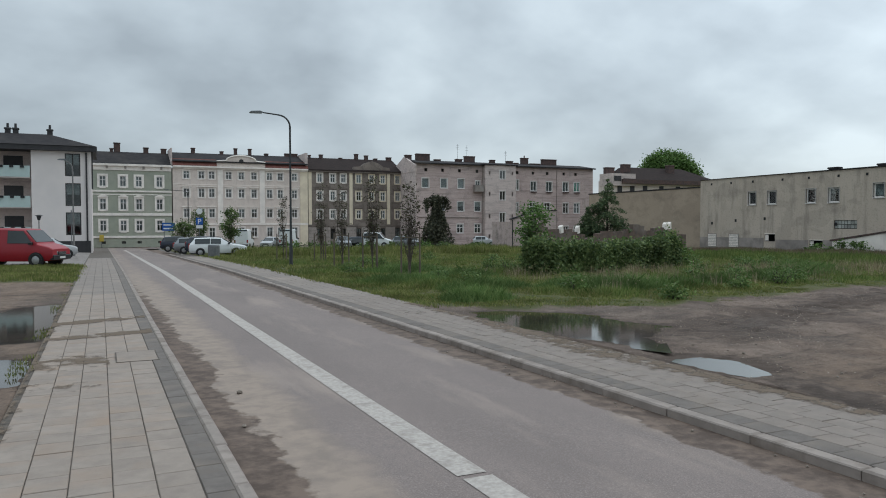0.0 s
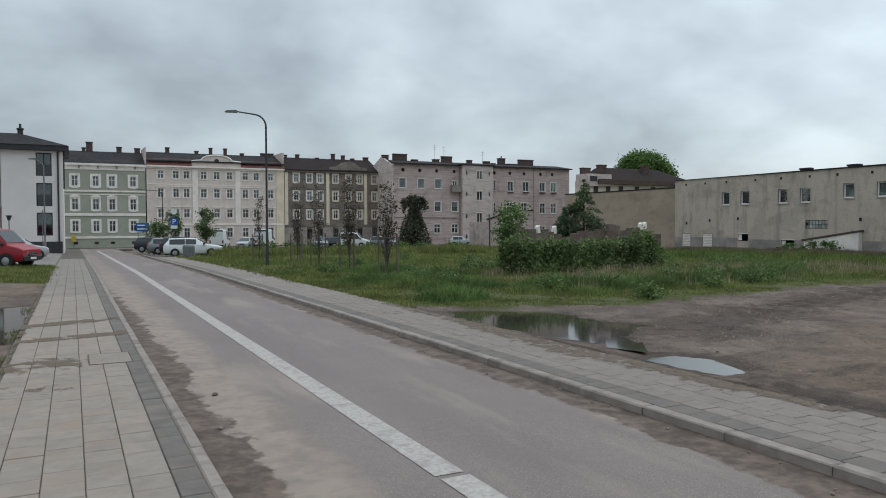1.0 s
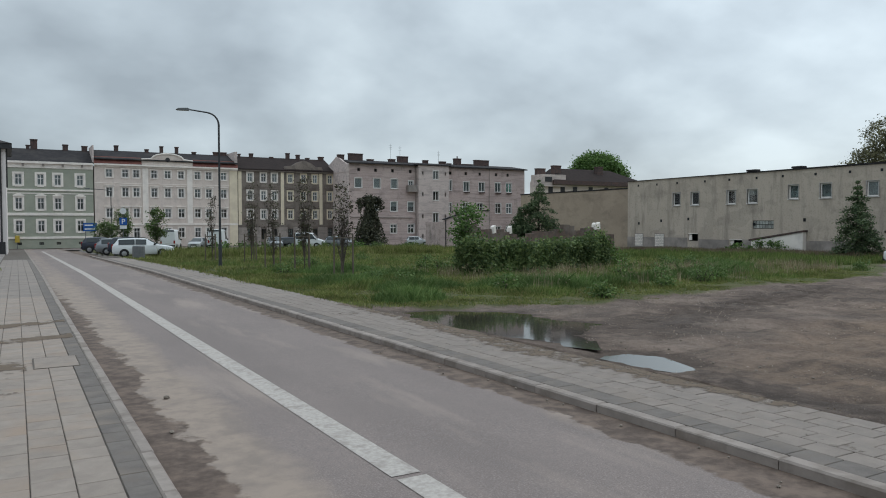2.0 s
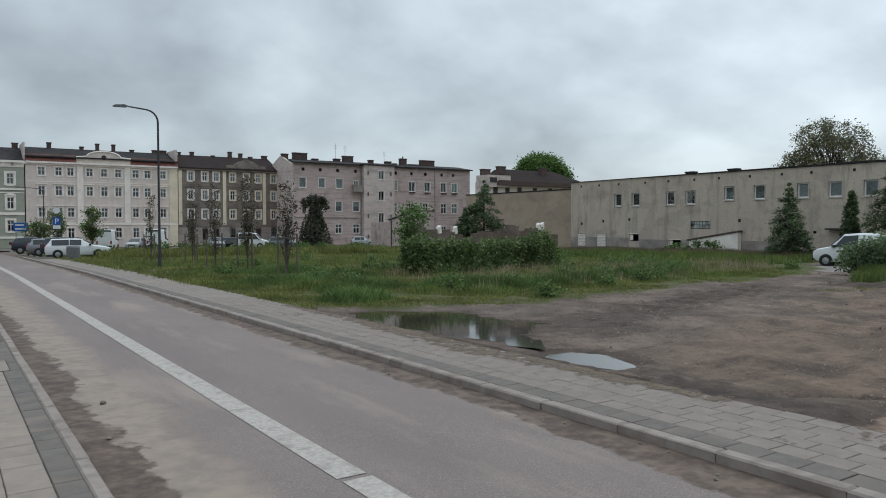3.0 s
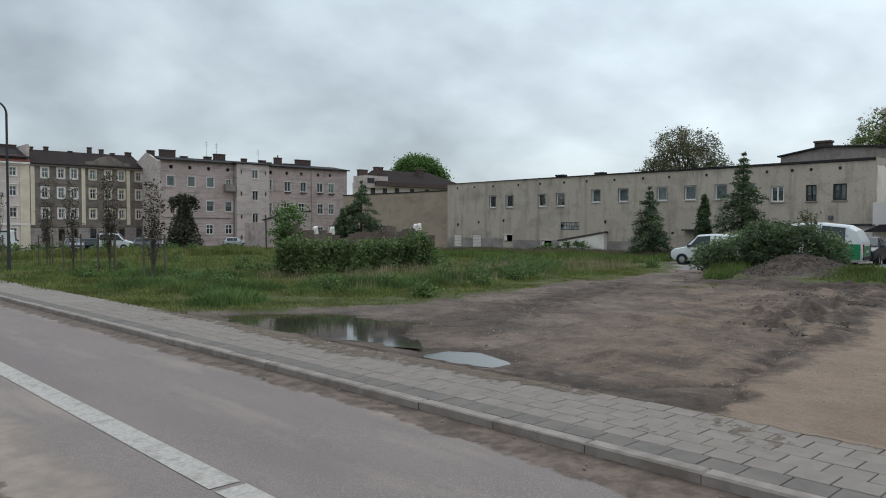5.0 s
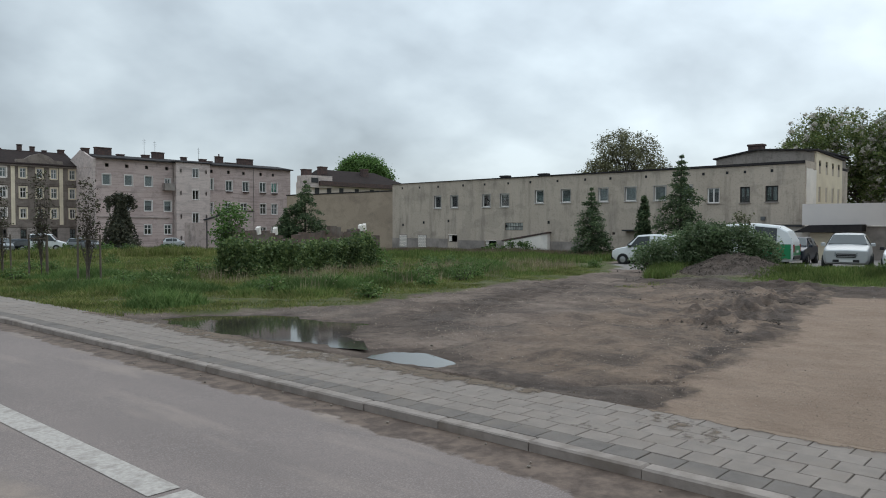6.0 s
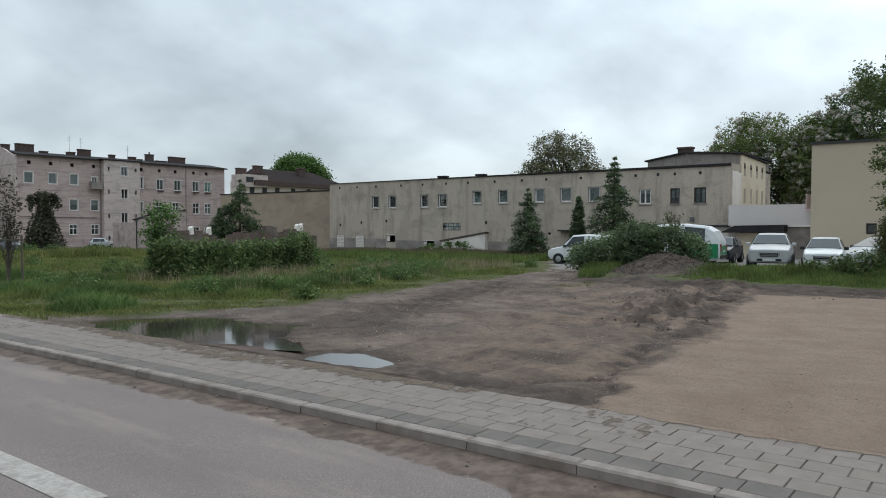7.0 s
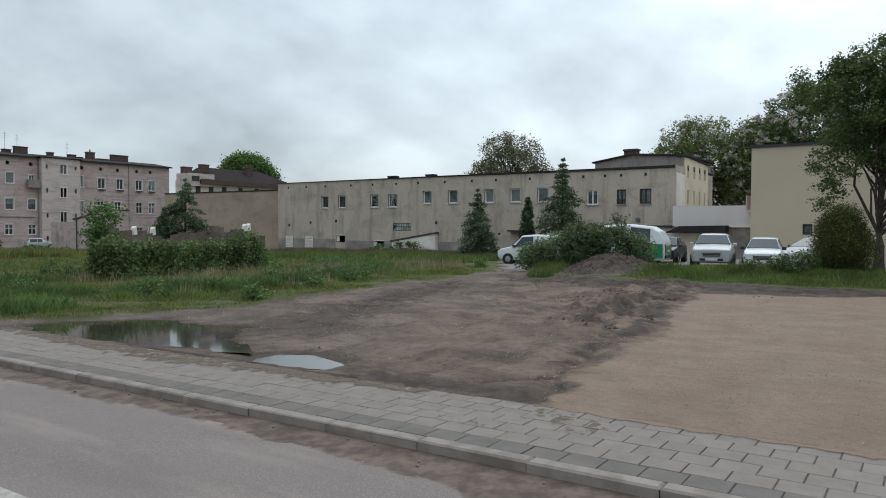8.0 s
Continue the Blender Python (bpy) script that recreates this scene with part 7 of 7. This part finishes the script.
def street_lamp(x, y, turn, h, label, arm=1.45, steel=None):
    lamp = thing("street_lamp", pose(x, y, gz(x, y), 0, 0, turn), label, "street lamp")
    bm = bmesh.new()
    tube(bm, [(0, 0, -0.2), (0, 0, 1.2), (0, 0, 1.22), (0, 0, h - 0.75)] + [(-0.62 + 0.62 * math.cos(radians(a)), 0, h - 0.75 + 0.62 * math.sin(radians(a))) for a in range(15, 80, 15)] + [(-0.62, 0, h - 0.12), (-arm * 0.95, 0, h - 0.02)], [0.095, 0.09, 0.07, 0.055, 0.05, 0.048, 0.045, 0.045, 0.042, 0.04, 0.035], 10)
    part("pole", bm, steel or M_pole, lamp)
    bm = bmesh.new()
    prism(bm, [(-arm - 0.62, h - 0.05), (-arm - 0.55, h - 0.07), (-arm + 0.02, h - 0.07), (-arm + 0.08, h + 0.0), (-arm - 0.05, h + 0.06), (-arm - 0.5, h + 0.03)], -0.13, 0.13)
    head = part("lamp_head", bm, M_metal, lamp, "flat grey lamp head")
    part("lens", boxes((-arm - 0.5, -arm - 0.08, -0.1, 0.1, h - 0.078, h - 0.071)), M_lightglass, head)
    part("service_door", boxes((0.075, 0.097, -0.04, 0.04, 0.5, 0.85)), M_pole, lamp)


street_lamp(9.36, 39.9, -10, 8.22, "dark grey street lamp with a curved arm", 1.5)
street_lamp(10.4, 101.5, 0, 7.6, "dark grey street lamp beside the parked cars", 2.4)
street_lamp(-1.95, 66.5, 20, 7.7, "grey street lamp before the apartment block", 0.5, M_zinc)

post = thing("road_sign", pose(-2.0, 63.5, gz(-2.0, 63.5)), "plain sign post with a grey box beside the pavement", "road sign")
bm = bmesh.new()
tube(bm, [(0, 0, -0.1), (0, 0, 3.6)], [0.035, 0.035], 7)
part("post", bm, M_metal, post)
sg = thing("parking_sign", pose(9.75, 84, gz(9.75, 84) + 0.3, 0, 0, -6), "blue parking sign with a white letter on a post", "road sign")
bm = bmesh.new()
tube(bm, [(0, 0, -0.45), (0, 0, 4.4)], [0.035, 0.035], 7)
part("post", bm, M_metal, sg)
plate = part("sign_plate", boxes((-0.36, 0.36, -0.07, -0.045, 2.55, 3.3)), M_blue, sg)
cu = bpy.data.curves.new("letter", "FONT")
cu.body, cu.size, cu.extrude, cu.align_x = "P", 0.75, 0.004, "CENTER"
tx = new("letter_p", cu)
tx.data.materials.append(M_signwhite)
tx.parent, tx.matrix_basis = plate, pose(0, -0.078, 2.66, 90, 0, 0)
part("lower_plate", boxes((-0.34, 0.34, -0.07, -0.045, 2.15, 2.5)), M_signwhite, sg)
bm = bmesh.new()
tube(bm, [(0, -0.07, 4.0), (0, -0.045, 4.0)], [0.32, 0.32], 18)
part("round_plate", bm, M_signwhite, sg)
sg = thing("direction_sign", pose(7.7, 98, gz(7.7, 98), 0, 0, -4), "blue direction sign on two posts", "road sign")
for u in (-0.5, 0.5):
    bm = bmesh.new()
    tube(bm, [(u, 0, -0.1), (u, 0, 3.1)], [0.04, 0.04], 7)
    part("post", bm, M_metal, sg)
plate = part("sign_plate", boxes((-0.75, 0.75, -0.08, -0.05, 2.3, 3.3)), M_blue, sg)
part("writing_bars", boxes((-0.6, 0.3, -0.088, -0.081, 2.95, 3.1), (-0.6, 0.5, -0.088, -0.081, 2.5, 2.65)), M_signwhite, plate)
gl = thing("garden_lamp", pose(-5.15, 78, gz(-5.15, 78)), "small dark garden lamp before the white wall", "lamp")
bm = bmesh.new()
tube(bm, [(0, 0, -0.1), (0, 0, 3.1)], [0.05, 0.04], 7)
part("post", bm, M_anth, gl)
bm = bmesh.new()
tube(bm, [(0, 0, 3.1), (0, 0, 3.5), (0, 0, 3.52), (0, 0, 3.6)], [0.1, 0.22, 0.38, 0.1], 12)
part("lantern", bm, M_anth, gl)
bin_ = thing("litter_bin", pose(7.85, 58.8, gz(7.85, 58.8)), "squat grey concrete litter bin beside the pavement", "bin")
bm = bmesh.new()
tube(bm, [(0, 0, -0.05), (0, 0, 0.1), (0, 0, 0.85), (0, 0, 0.95), (0, 0, 0.94)], [0.4, 0.44, 0.44, 0.4, 0.3], 14)
part("body", bm, M_metal, bin_)
bx = thing("post_box", pose(0.15, 124.4, gz(0.15, 124)), "yellow box on the green house's wall", "box")
part("body", boxes((-0.3, 0.3, -0.2, 0.2, 0.9, 1.9, 0.05)), paint("yellow_box_paint", (0.46, 0.33, 0.05)), bx)
part("post", boxes((-0.05, 0.05, -0.05, 0.05, -0.1, 0.9)), M_metal, bx)

# ---- small things on the ground ----
M_stone = mat("field_stone", (0.25, 0.21, 0.175), (0.17, 0.14, 0.115), 9, 0.9, 0.3, 30, vary=0.2)


def stone_mesh(k):
    bm = bmesh.new()
    bmesh.ops.create_icosphere(bm, subdivisions=2, radius=1)
    rs = random.Random(k)
    o = Vector((rs.random() * 9, rs.random() * 9, rs.random() * 9))
    for v in bm.verts:
        v.co *= 0.8 + 0.5 * noise.noise(v.co * 1.1 + o)
        v.co.z *= 0.65
    me = bpy.data.meshes.new("stone")
    bm.to_mesh(me); bm.free()
    me.materials.append(M_stone)
    return me


STONES = [stone_mesh(k) for k in range(4)]


def stone(x, y, s, z=0.0, label="small loose stone lying on the ground"):
    o = new("stone", rnd.choice(STONES))
    o.matrix_basis = pose(x, y, gz(x, y) + z + s * 0.3, 0, 0, rnd.uniform(0, 360)) @ Matrix.Diagonal((s, s, s, 1))
    tagged(o, label, "stone", "loose stones")


stone(1.52, 9.25, 0.045, -0.085, "small broken brick piece on the road's sand")
stone(1.3, 7.65, 0.03, -0.085)
for k in range(46):
    x, y = rnd.uniform(7.45, 9.6), rnd.uniform(5.5, 9.5)
    if max(float(inside(x, y, PUDDLES[0][0])), float(inside(x, y, PUDDLES[1][0]))) < -0.3:
        stone(x, y, rnd.uniform(0.012, 0.03))
for k in range(60):
    stone(rnd.uniform(23, 30), rnd.uniform(3, 14), rnd.uniform(0.02, 0.07))
for k in range(16):
    stone(rnd.uniform(8, 24), rnd.uniform(5, 12), rnd.uniform(0.012, 0.03))
for k in range(26):
    stone(5.42 - abs(rnd.gauss(0, 0.12)), rnd.uniform(1.2, 14), rnd.uniform(0.008, 0.022), -0.085)


def clods():
    """Dark crumbs of turned soil on the churned strip and the spoil heap."""
    p = []
    for k in range(8200):
        if k % 6 == 2:
            x, y = 23.0 + rnd.gauss(0, 2.4), 8.0 + rnd.gauss(0, 1.1)
            if y < float(sand_line(x)) + 0.3 or (k // 6 % 9) > 4 + 4 * math.sin(x * 2.1 + y * 3.3):
                continue
        elif k % 3:
            x, y = 30.6 + rnd.gauss(0, 1.9), 11.6 + rnd.gauss(0, 1.6)
        else:
            x = rnd.uniform(14, 27)
            y = float(sand_line(x)) + 0.4 + abs(rnd.gauss(0, 0.8))
        p.append((x, y))
    p = np.array(p)
    z = fall(p[:, 0], p[:, 1]) + 0.70 * spoil(p[:, 0], p[:, 1]) + 0.012
    s = (0.007 + 0.036 * rng.uniform(0, 1, len(p)) ** 4)[:, None, None]
    oct_ = np.array([(1, 0, 0), (0, 1, 0), (-1, 0, 0), (0, -1, 0), (0, 0, 0.8), (0, 0, -0.8)])
    v = np.concatenate([p, z[:, None]], 1)[:, None, :] + (oct_ + rng.normal(size=(len(p), 6, 3)) * 0.25) * s
    f = np.array([(0, 1, 4), (1, 2, 4), (2, 3, 4), (3, 0, 4), (1, 0, 5), (2, 1, 5), (3, 2, 5), (0, 3, 5)])
    faces = (np.arange(len(p)) * 6)[:, None, None] + f
    me = mesh_of("soil_clods", v.reshape(-1, 3).tolist(), faces.reshape(-1, 3).tolist())
    tagged(put("soil_clods", me, mat("dark_turned_soil", (0.10, 0.08, 0.066), (0.06, 0.05, 0.042), 12, 0.95)), "dark crumbs of turned soil", "soil", kind="stuff")


clods()
hole_cover = thing("inspection_cover", pose(0.47, 12.15, gz(0.47, 12.15) + 0.004), "square concrete inspection cover set in the pavement", "cover")
part("lid", boxes((-0.28, 0.28, -0.45, 0.45, -0.02, 0.006, 0.004)), M_slab_dusty, hole_cover)
part("rim", boxes((-0.297, -0.283, -0.467, 0.467, -0.02, 0.005), (0.283, 0.297, -0.467, 0.467, -0.02, 0.005), (-0.283, 0.283, -0.467, -0.453, -0.02, 0.005), (-0.283, 0.283, 0.453, 0.467, -0.02, 0.005)), M_joint, hole_cover)


def crumbs(name, n, x0, x1, y0, y1, keep, lo, hi, material, label):
    """Gravel and crumbs of soil too small to pick apart."""
    x, y = scatter(n, x0, x1, y0, y1, keep)
    z = fall(x, y) + 0.004
    s = (lo + (hi - lo) * rng.uniform(0, 1, len(x)) ** 3)[:, None, None]
    oct_ = np.array([(1, 0, 0), (0, 1, 0), (-1, 0, 0), (0, -1, 0), (0, 0, 0.8), (0, 0, -0.8)])
    v = np.stack([x, y, z], 1)[:, None, :] + (oct_ + rng.normal(size=(len(x), 6, 3)) * 0.3) * s
    f = np.array([(0, 1, 4), (1, 2, 4), (2, 3, 4), (3, 0, 4), (1, 0, 5), (2, 1, 5), (3, 2, 5), (0, 3, 5)])
    me = mesh_of(name, v.reshape(-1, 3).tolist(), ((np.arange(len(x)) * 6)[:, None, None] + f).reshape(-1, 3).tolist())
    tagged(put(name, me, material), label, "gravel", kind="stuff")


M_crumb = leaf_mat("gravel_crumbs", (0.22, 0.17, 0.132), (0.29, 0.228, 0.18), (0.42, 0.36, 0.30), 0.95, 0.0)
crumbs("gravel_on_sand", 12000, 7.4, 23.4, -6, 6, lambda a, b: b < sand_line(a) - 0.1, 0.003, 0.011, M_crumb, "fine gravel strewn over the levelled sand")
crumbs("gravel_on_soil", 16000, 7.42, 27, 3.5, 16, lambda a, b: (b > sand_line(a)) & (b < grass_line(a)) & (np.maximum(inside(a, b, PUDDLES[0][0]), inside(a, b, PUDDLES[1][0])) < -0.15), 0.004, 0.014, M_crumb, "gravel and crumbs strewn over the bare soil")


def film_mat(name, c1, c2, scale):
    """A thin film of dirt, broken up by noise."""
    m = bpy.data.materials.new(name)
    m.use_nodes = True
    n, l = m.node_tree.nodes, m.node_tree.links
    b = n["Principled BSDF"]
    b.inputs["Roughness"].default_value, b.inputs["Specular IOR Level"].default_value = 0.95, 0.1
    co = n.new("ShaderNodeTexCoord").outputs["Object"]

    def tex(s, d=8):
        t = n.new("ShaderNodeTexNoise")
        t.inputs["Scale"].default_value, t.inputs["Detail"].default_value, t.inputs["Roughness"].default_value = s, d, 0.66
        l.new(co, t.inputs["Vector"])
        return t.outputs[0]

    x = n.new("ShaderNodeMix"); x.data_type = "RGBA"
    x.inputs[6].default_value, x.inputs[7].default_value = (*c1, 1), (*c2, 1)
    l.new(tex(6), x.inputs[0]); l.new(x.outputs[2], b.inputs["Base Color"])
    a = n.new("ShaderNodeAttribute"); a.attribute_name = "cover"
    q = n.new("ShaderNodeMath"); q.operation = "MULTIPLY_ADD"; q.inputs[1].default_value = 1.1
    l.new(tex(scale), q.inputs[0]); l.new(a.outputs["Fac"], q.inputs[2])
    r = n.new("ShaderNodeMapRange")
    for i, v in enumerate((0.98, 1.13, 0.0, 0.9)):
        r.inputs[i + 1].default_value = v
    l.new(q.outputs[0], r.inputs[0])
    tr = n.new("ShaderNodeBsdfTransparent")
    mx = n.new("ShaderNodeMixShader")
    l.new(r.outputs[0], mx.inputs[0]); l.new(tr.outputs[0], mx.inputs[1]); l.new(b.outputs[0], mx.inputs[2])
    l.new(mx.outputs[0], n["Material Output"].inputs[0])
    return m


def film(name, x0, x1, y0, y1, cover, material, label, lift=0.007):
    ys = np.arange(y0, y1, 0.15)
    ob = strip(name, x0, x1, ys, lift, material, max(3, int((x1 - x0) / 0.1)), {"cover": cover})
    tagged(ob, label, "dirt", kind="stuff")
    ob.visible_shadow = False


F_brown = film_mat("brown_mud_film", (0.10, 0.075, 0.056), (0.20, 0.155, 0.12), 4.2)
F_sand = film_mat("sand_film", (0.205, 0.150, 0.114), (0.262, 0.194, 0.148), 4.5)


def smear(x, y):
    tracks = np.exp(-((y - 17.3 - 0.4 * x) / 0.45) ** 2) + np.exp(-((y - 14.9 - 0.3 * x) / 0.4) ** 2) + 0.7 * np.exp(-((y - 12.0) / 1.0) ** 2) * (x < 0.1) + 0.5 * np.exp(-((y - 9.9) / 0.9) ** 2) * (x < 0)
    rim = 0.85 * np.exp(-((x + 0.93) / 0.16) ** 2) * np.interp(y, (5, 9, 24, 32), (0.4, 1, 1, 0.2))
    return np.clip(np.maximum((0.72 + 0.2 * wob(x, y, 3.1, 2)) * tracks, 0.7 * rim), 0, 1)


film("mud_smears", -0.93, 0.86, 5, 30, smear, F_brown, "brown mud smeared over the pavement slabs")
film("sand_drift", 6.2, 7.36, 0.3, 5.2, lambda x, y: np.clip(0.8 - (7.36 - x) / (0.22 + 0.16 * np.interp(y, (0.3, 3), (1, 0)) + 0.2 * lumps(x, y, 1.6, 4)), 0, 1) * np.interp(y, (3.0, 4.2), (1, 0.45)), F_sand, "sand drifted over the pavement's rim")
film("mud_drift", 6.1, 7.36, 5.0, 18, lambda x, y: np.clip(0.95 - (7.36 - x) / (0.45 + 0.75 * np.exp(-((y - 10) / 3.5) ** 2) + 0.3 * wob(x, y, 1.1, 4)), 0, 0.56), F_brown, "mud trodden over the pavement's rim")
film("mud_traces", 5.64, 7.34, 1.5, 16, lambda x, y: 0.16 + 0.30 * np.clip(wob(x, y, 0.9, 8), 0, 1), F_brown, "thin traces of mud over the pavement slabs", 0.0075)


# ---- pavements: kerb stones and slabs, each a piece of its own ----
def slab_mesh(w, d, t, cut):
    key = ("slab", w, d)
    return shared(key, lambda: box(bmesh.new(), -w / 2, w / 2, -d / 2, d / 2, -t, 0, cut))


def joined(name, rows, t, cut, material, parent):
    """Many slabs in one mesh: rows of x, y, z, width, depth."""
    a = np.array(rows)
    q = np.array([(-1, -1), (1, -1), (1, 1), (-1, 1)]) * 0.5
    v, f = [], []
    for lvl, (c, dz) in enumerate(((0, -t), (0, -cut), (cut, 0))):
        x = a[:, 0:1] + q[:, 0] * (a[:, 3:4] - 2 * c)
        y = a[:, 1:2] + q[:, 1] * (a[:, 4:5] - 2 * c)
        v.append(np.stack([x, y, np.repeat(a[:, 2:3] + dz, 4, 1)], -1))
    v = np.stack(v, 1)
    n = len(a)
    b = (np.arange(n) * 12)[:, None]
    for lo in (0, 4):
        for i in range(4):
            f.append(b + np.array([lo + i, lo + (i + 1) % 4, lo + 4 + (i + 1) % 4, lo + 4 + i]))
    f.append(b + np.array([8, 9, 10, 11]))
    me = mesh_of(name, v.reshape(-1, 3).tolist(), np.concatenate(f).tolist())
    ob = put(name, me, material, parent)
    ob["kind"] = "stuff"
    return ob


def pavement(name, label, bed0, bed1, cols, dark, kerb, near, far, pitch, kerb_len, skew, slabs):
    ys = np.concatenate([np.arange(-70, 0, 5.0), np.arange(0, 30, 1.0), np.arange(30, far + 0.1, 3.0)])
    bed = tagged(strip(name, bed0, bed1, ys, -0.012, M_joint), label, "pavement", kind="structure")
    rs = random.Random(len(name))
    n_near, rest, rest_dark = 0, [], []
    y_single = near + 300 / len(cols) * pitch
    for j, (x0, x1) in enumerate(cols):
        off = skew * j % 1 * pitch
        y = near + off - 3
        while y < min(far, 62):
            w, d = x1 - x0 - 0.008, pitch - 0.012
            cx, cy = (x0 + x1) / 2, y + pitch / 2
            z = gz(cx, cy) + rs.uniform(-0.003, 0.003)
            if near <= y < y_single - pitch:
                o = put("slab", slab_mesh(round(w, 3), round(d, 3), 0.05, 0.005), slabs, bed, m=pose(cx, cy, z, rs.uniform(-0.35, 0.35), rs.uniform(-0.35, 0.35), rs.uniform(-0.3, 0.3)))
            else:
                rest.append((cx, cy, z, w, d))
            y += pitch
    y = near
    while y < min(far, 62):
        w, d = dark[1] - dark[0] - 0.008, pitch - 0.012
        cx, cy = (dark[0] + dark[1]) / 2, y + pitch / 2
        z = gz(cx, cy) + rs.uniform(-0.003, 0.003)
        if y < near + 22:
            put("edge_slab", slab_mesh(round(w, 3), round(d, 3), 0.05, 0.005), M_slab_dark, bed, m=pose(cx, cy, z, rs.uniform(-0.3, 0.3), rs.uniform(-0.3, 0.3), rs.uniform(-0.3, 0.3)))
        else:
            rest_dark.append((cx, cy, z, w, d))
        y += pitch
    joined("slabs_beyond", rest, 0.05, 0.005, M_slab_far, bed)
    joined("edge_slabs_beyond", rest_dark, 0.05, 0.005, M_slab_dark, bed)
    y, far_k = near - 3, []
    while y < far:
        w, d = kerb[1] - kerb[0], kerb_len - 0.01
        cx, cy = (kerb[0] + kerb[1]) / 2, y + kerb_len / 2
        me = shared(("kerb_stone", w), lambda: box(bmesh.new(), -w / 2, w / 2, -d / 2, d / 2, -0.25, 0, 0.018))
        slope = math.degrees(math.atan2(gz(cx, cy + 0.5) - gz(cx, cy - 0.5), 1))
        put("kerb_stone", me, M_kerb, bed, m=pose(cx + rs.uniform(-0.004, 0.004), cy, gz(cx, cy) + 0.004 + rs.uniform(-0.004, 0.004), slope, 0, rs.uniform(-0.15, 0.15)))
        y += kerb_len


LEFT_COLS = [(-0.86 + 0.305 * k, -0.555 + 0.305 * k) for k in range(5)]
pavement("pavement_west", "concrete slab pavement with a dark edge row and kerb", -0.945, 0.985, LEFT_COLS, (0.668, 0.882), (0.886, 1.006), 4.2, 118, 0.343, 1.12, 0.38, M_slab_dusty)
RIGHT_COLS = [(5.95 + 0.283 * k, 6.233 + 0.283 * k) for k in range(5)]
pavement("pavement_east", "concrete slab pavement with a dark edge row and kerb", 5.49, 7.36, RIGHT_COLS, (5.66, 5.946), (5.488, 5.655), 0.2, 70, 0.343, 1.12, 0.5, M_slab)
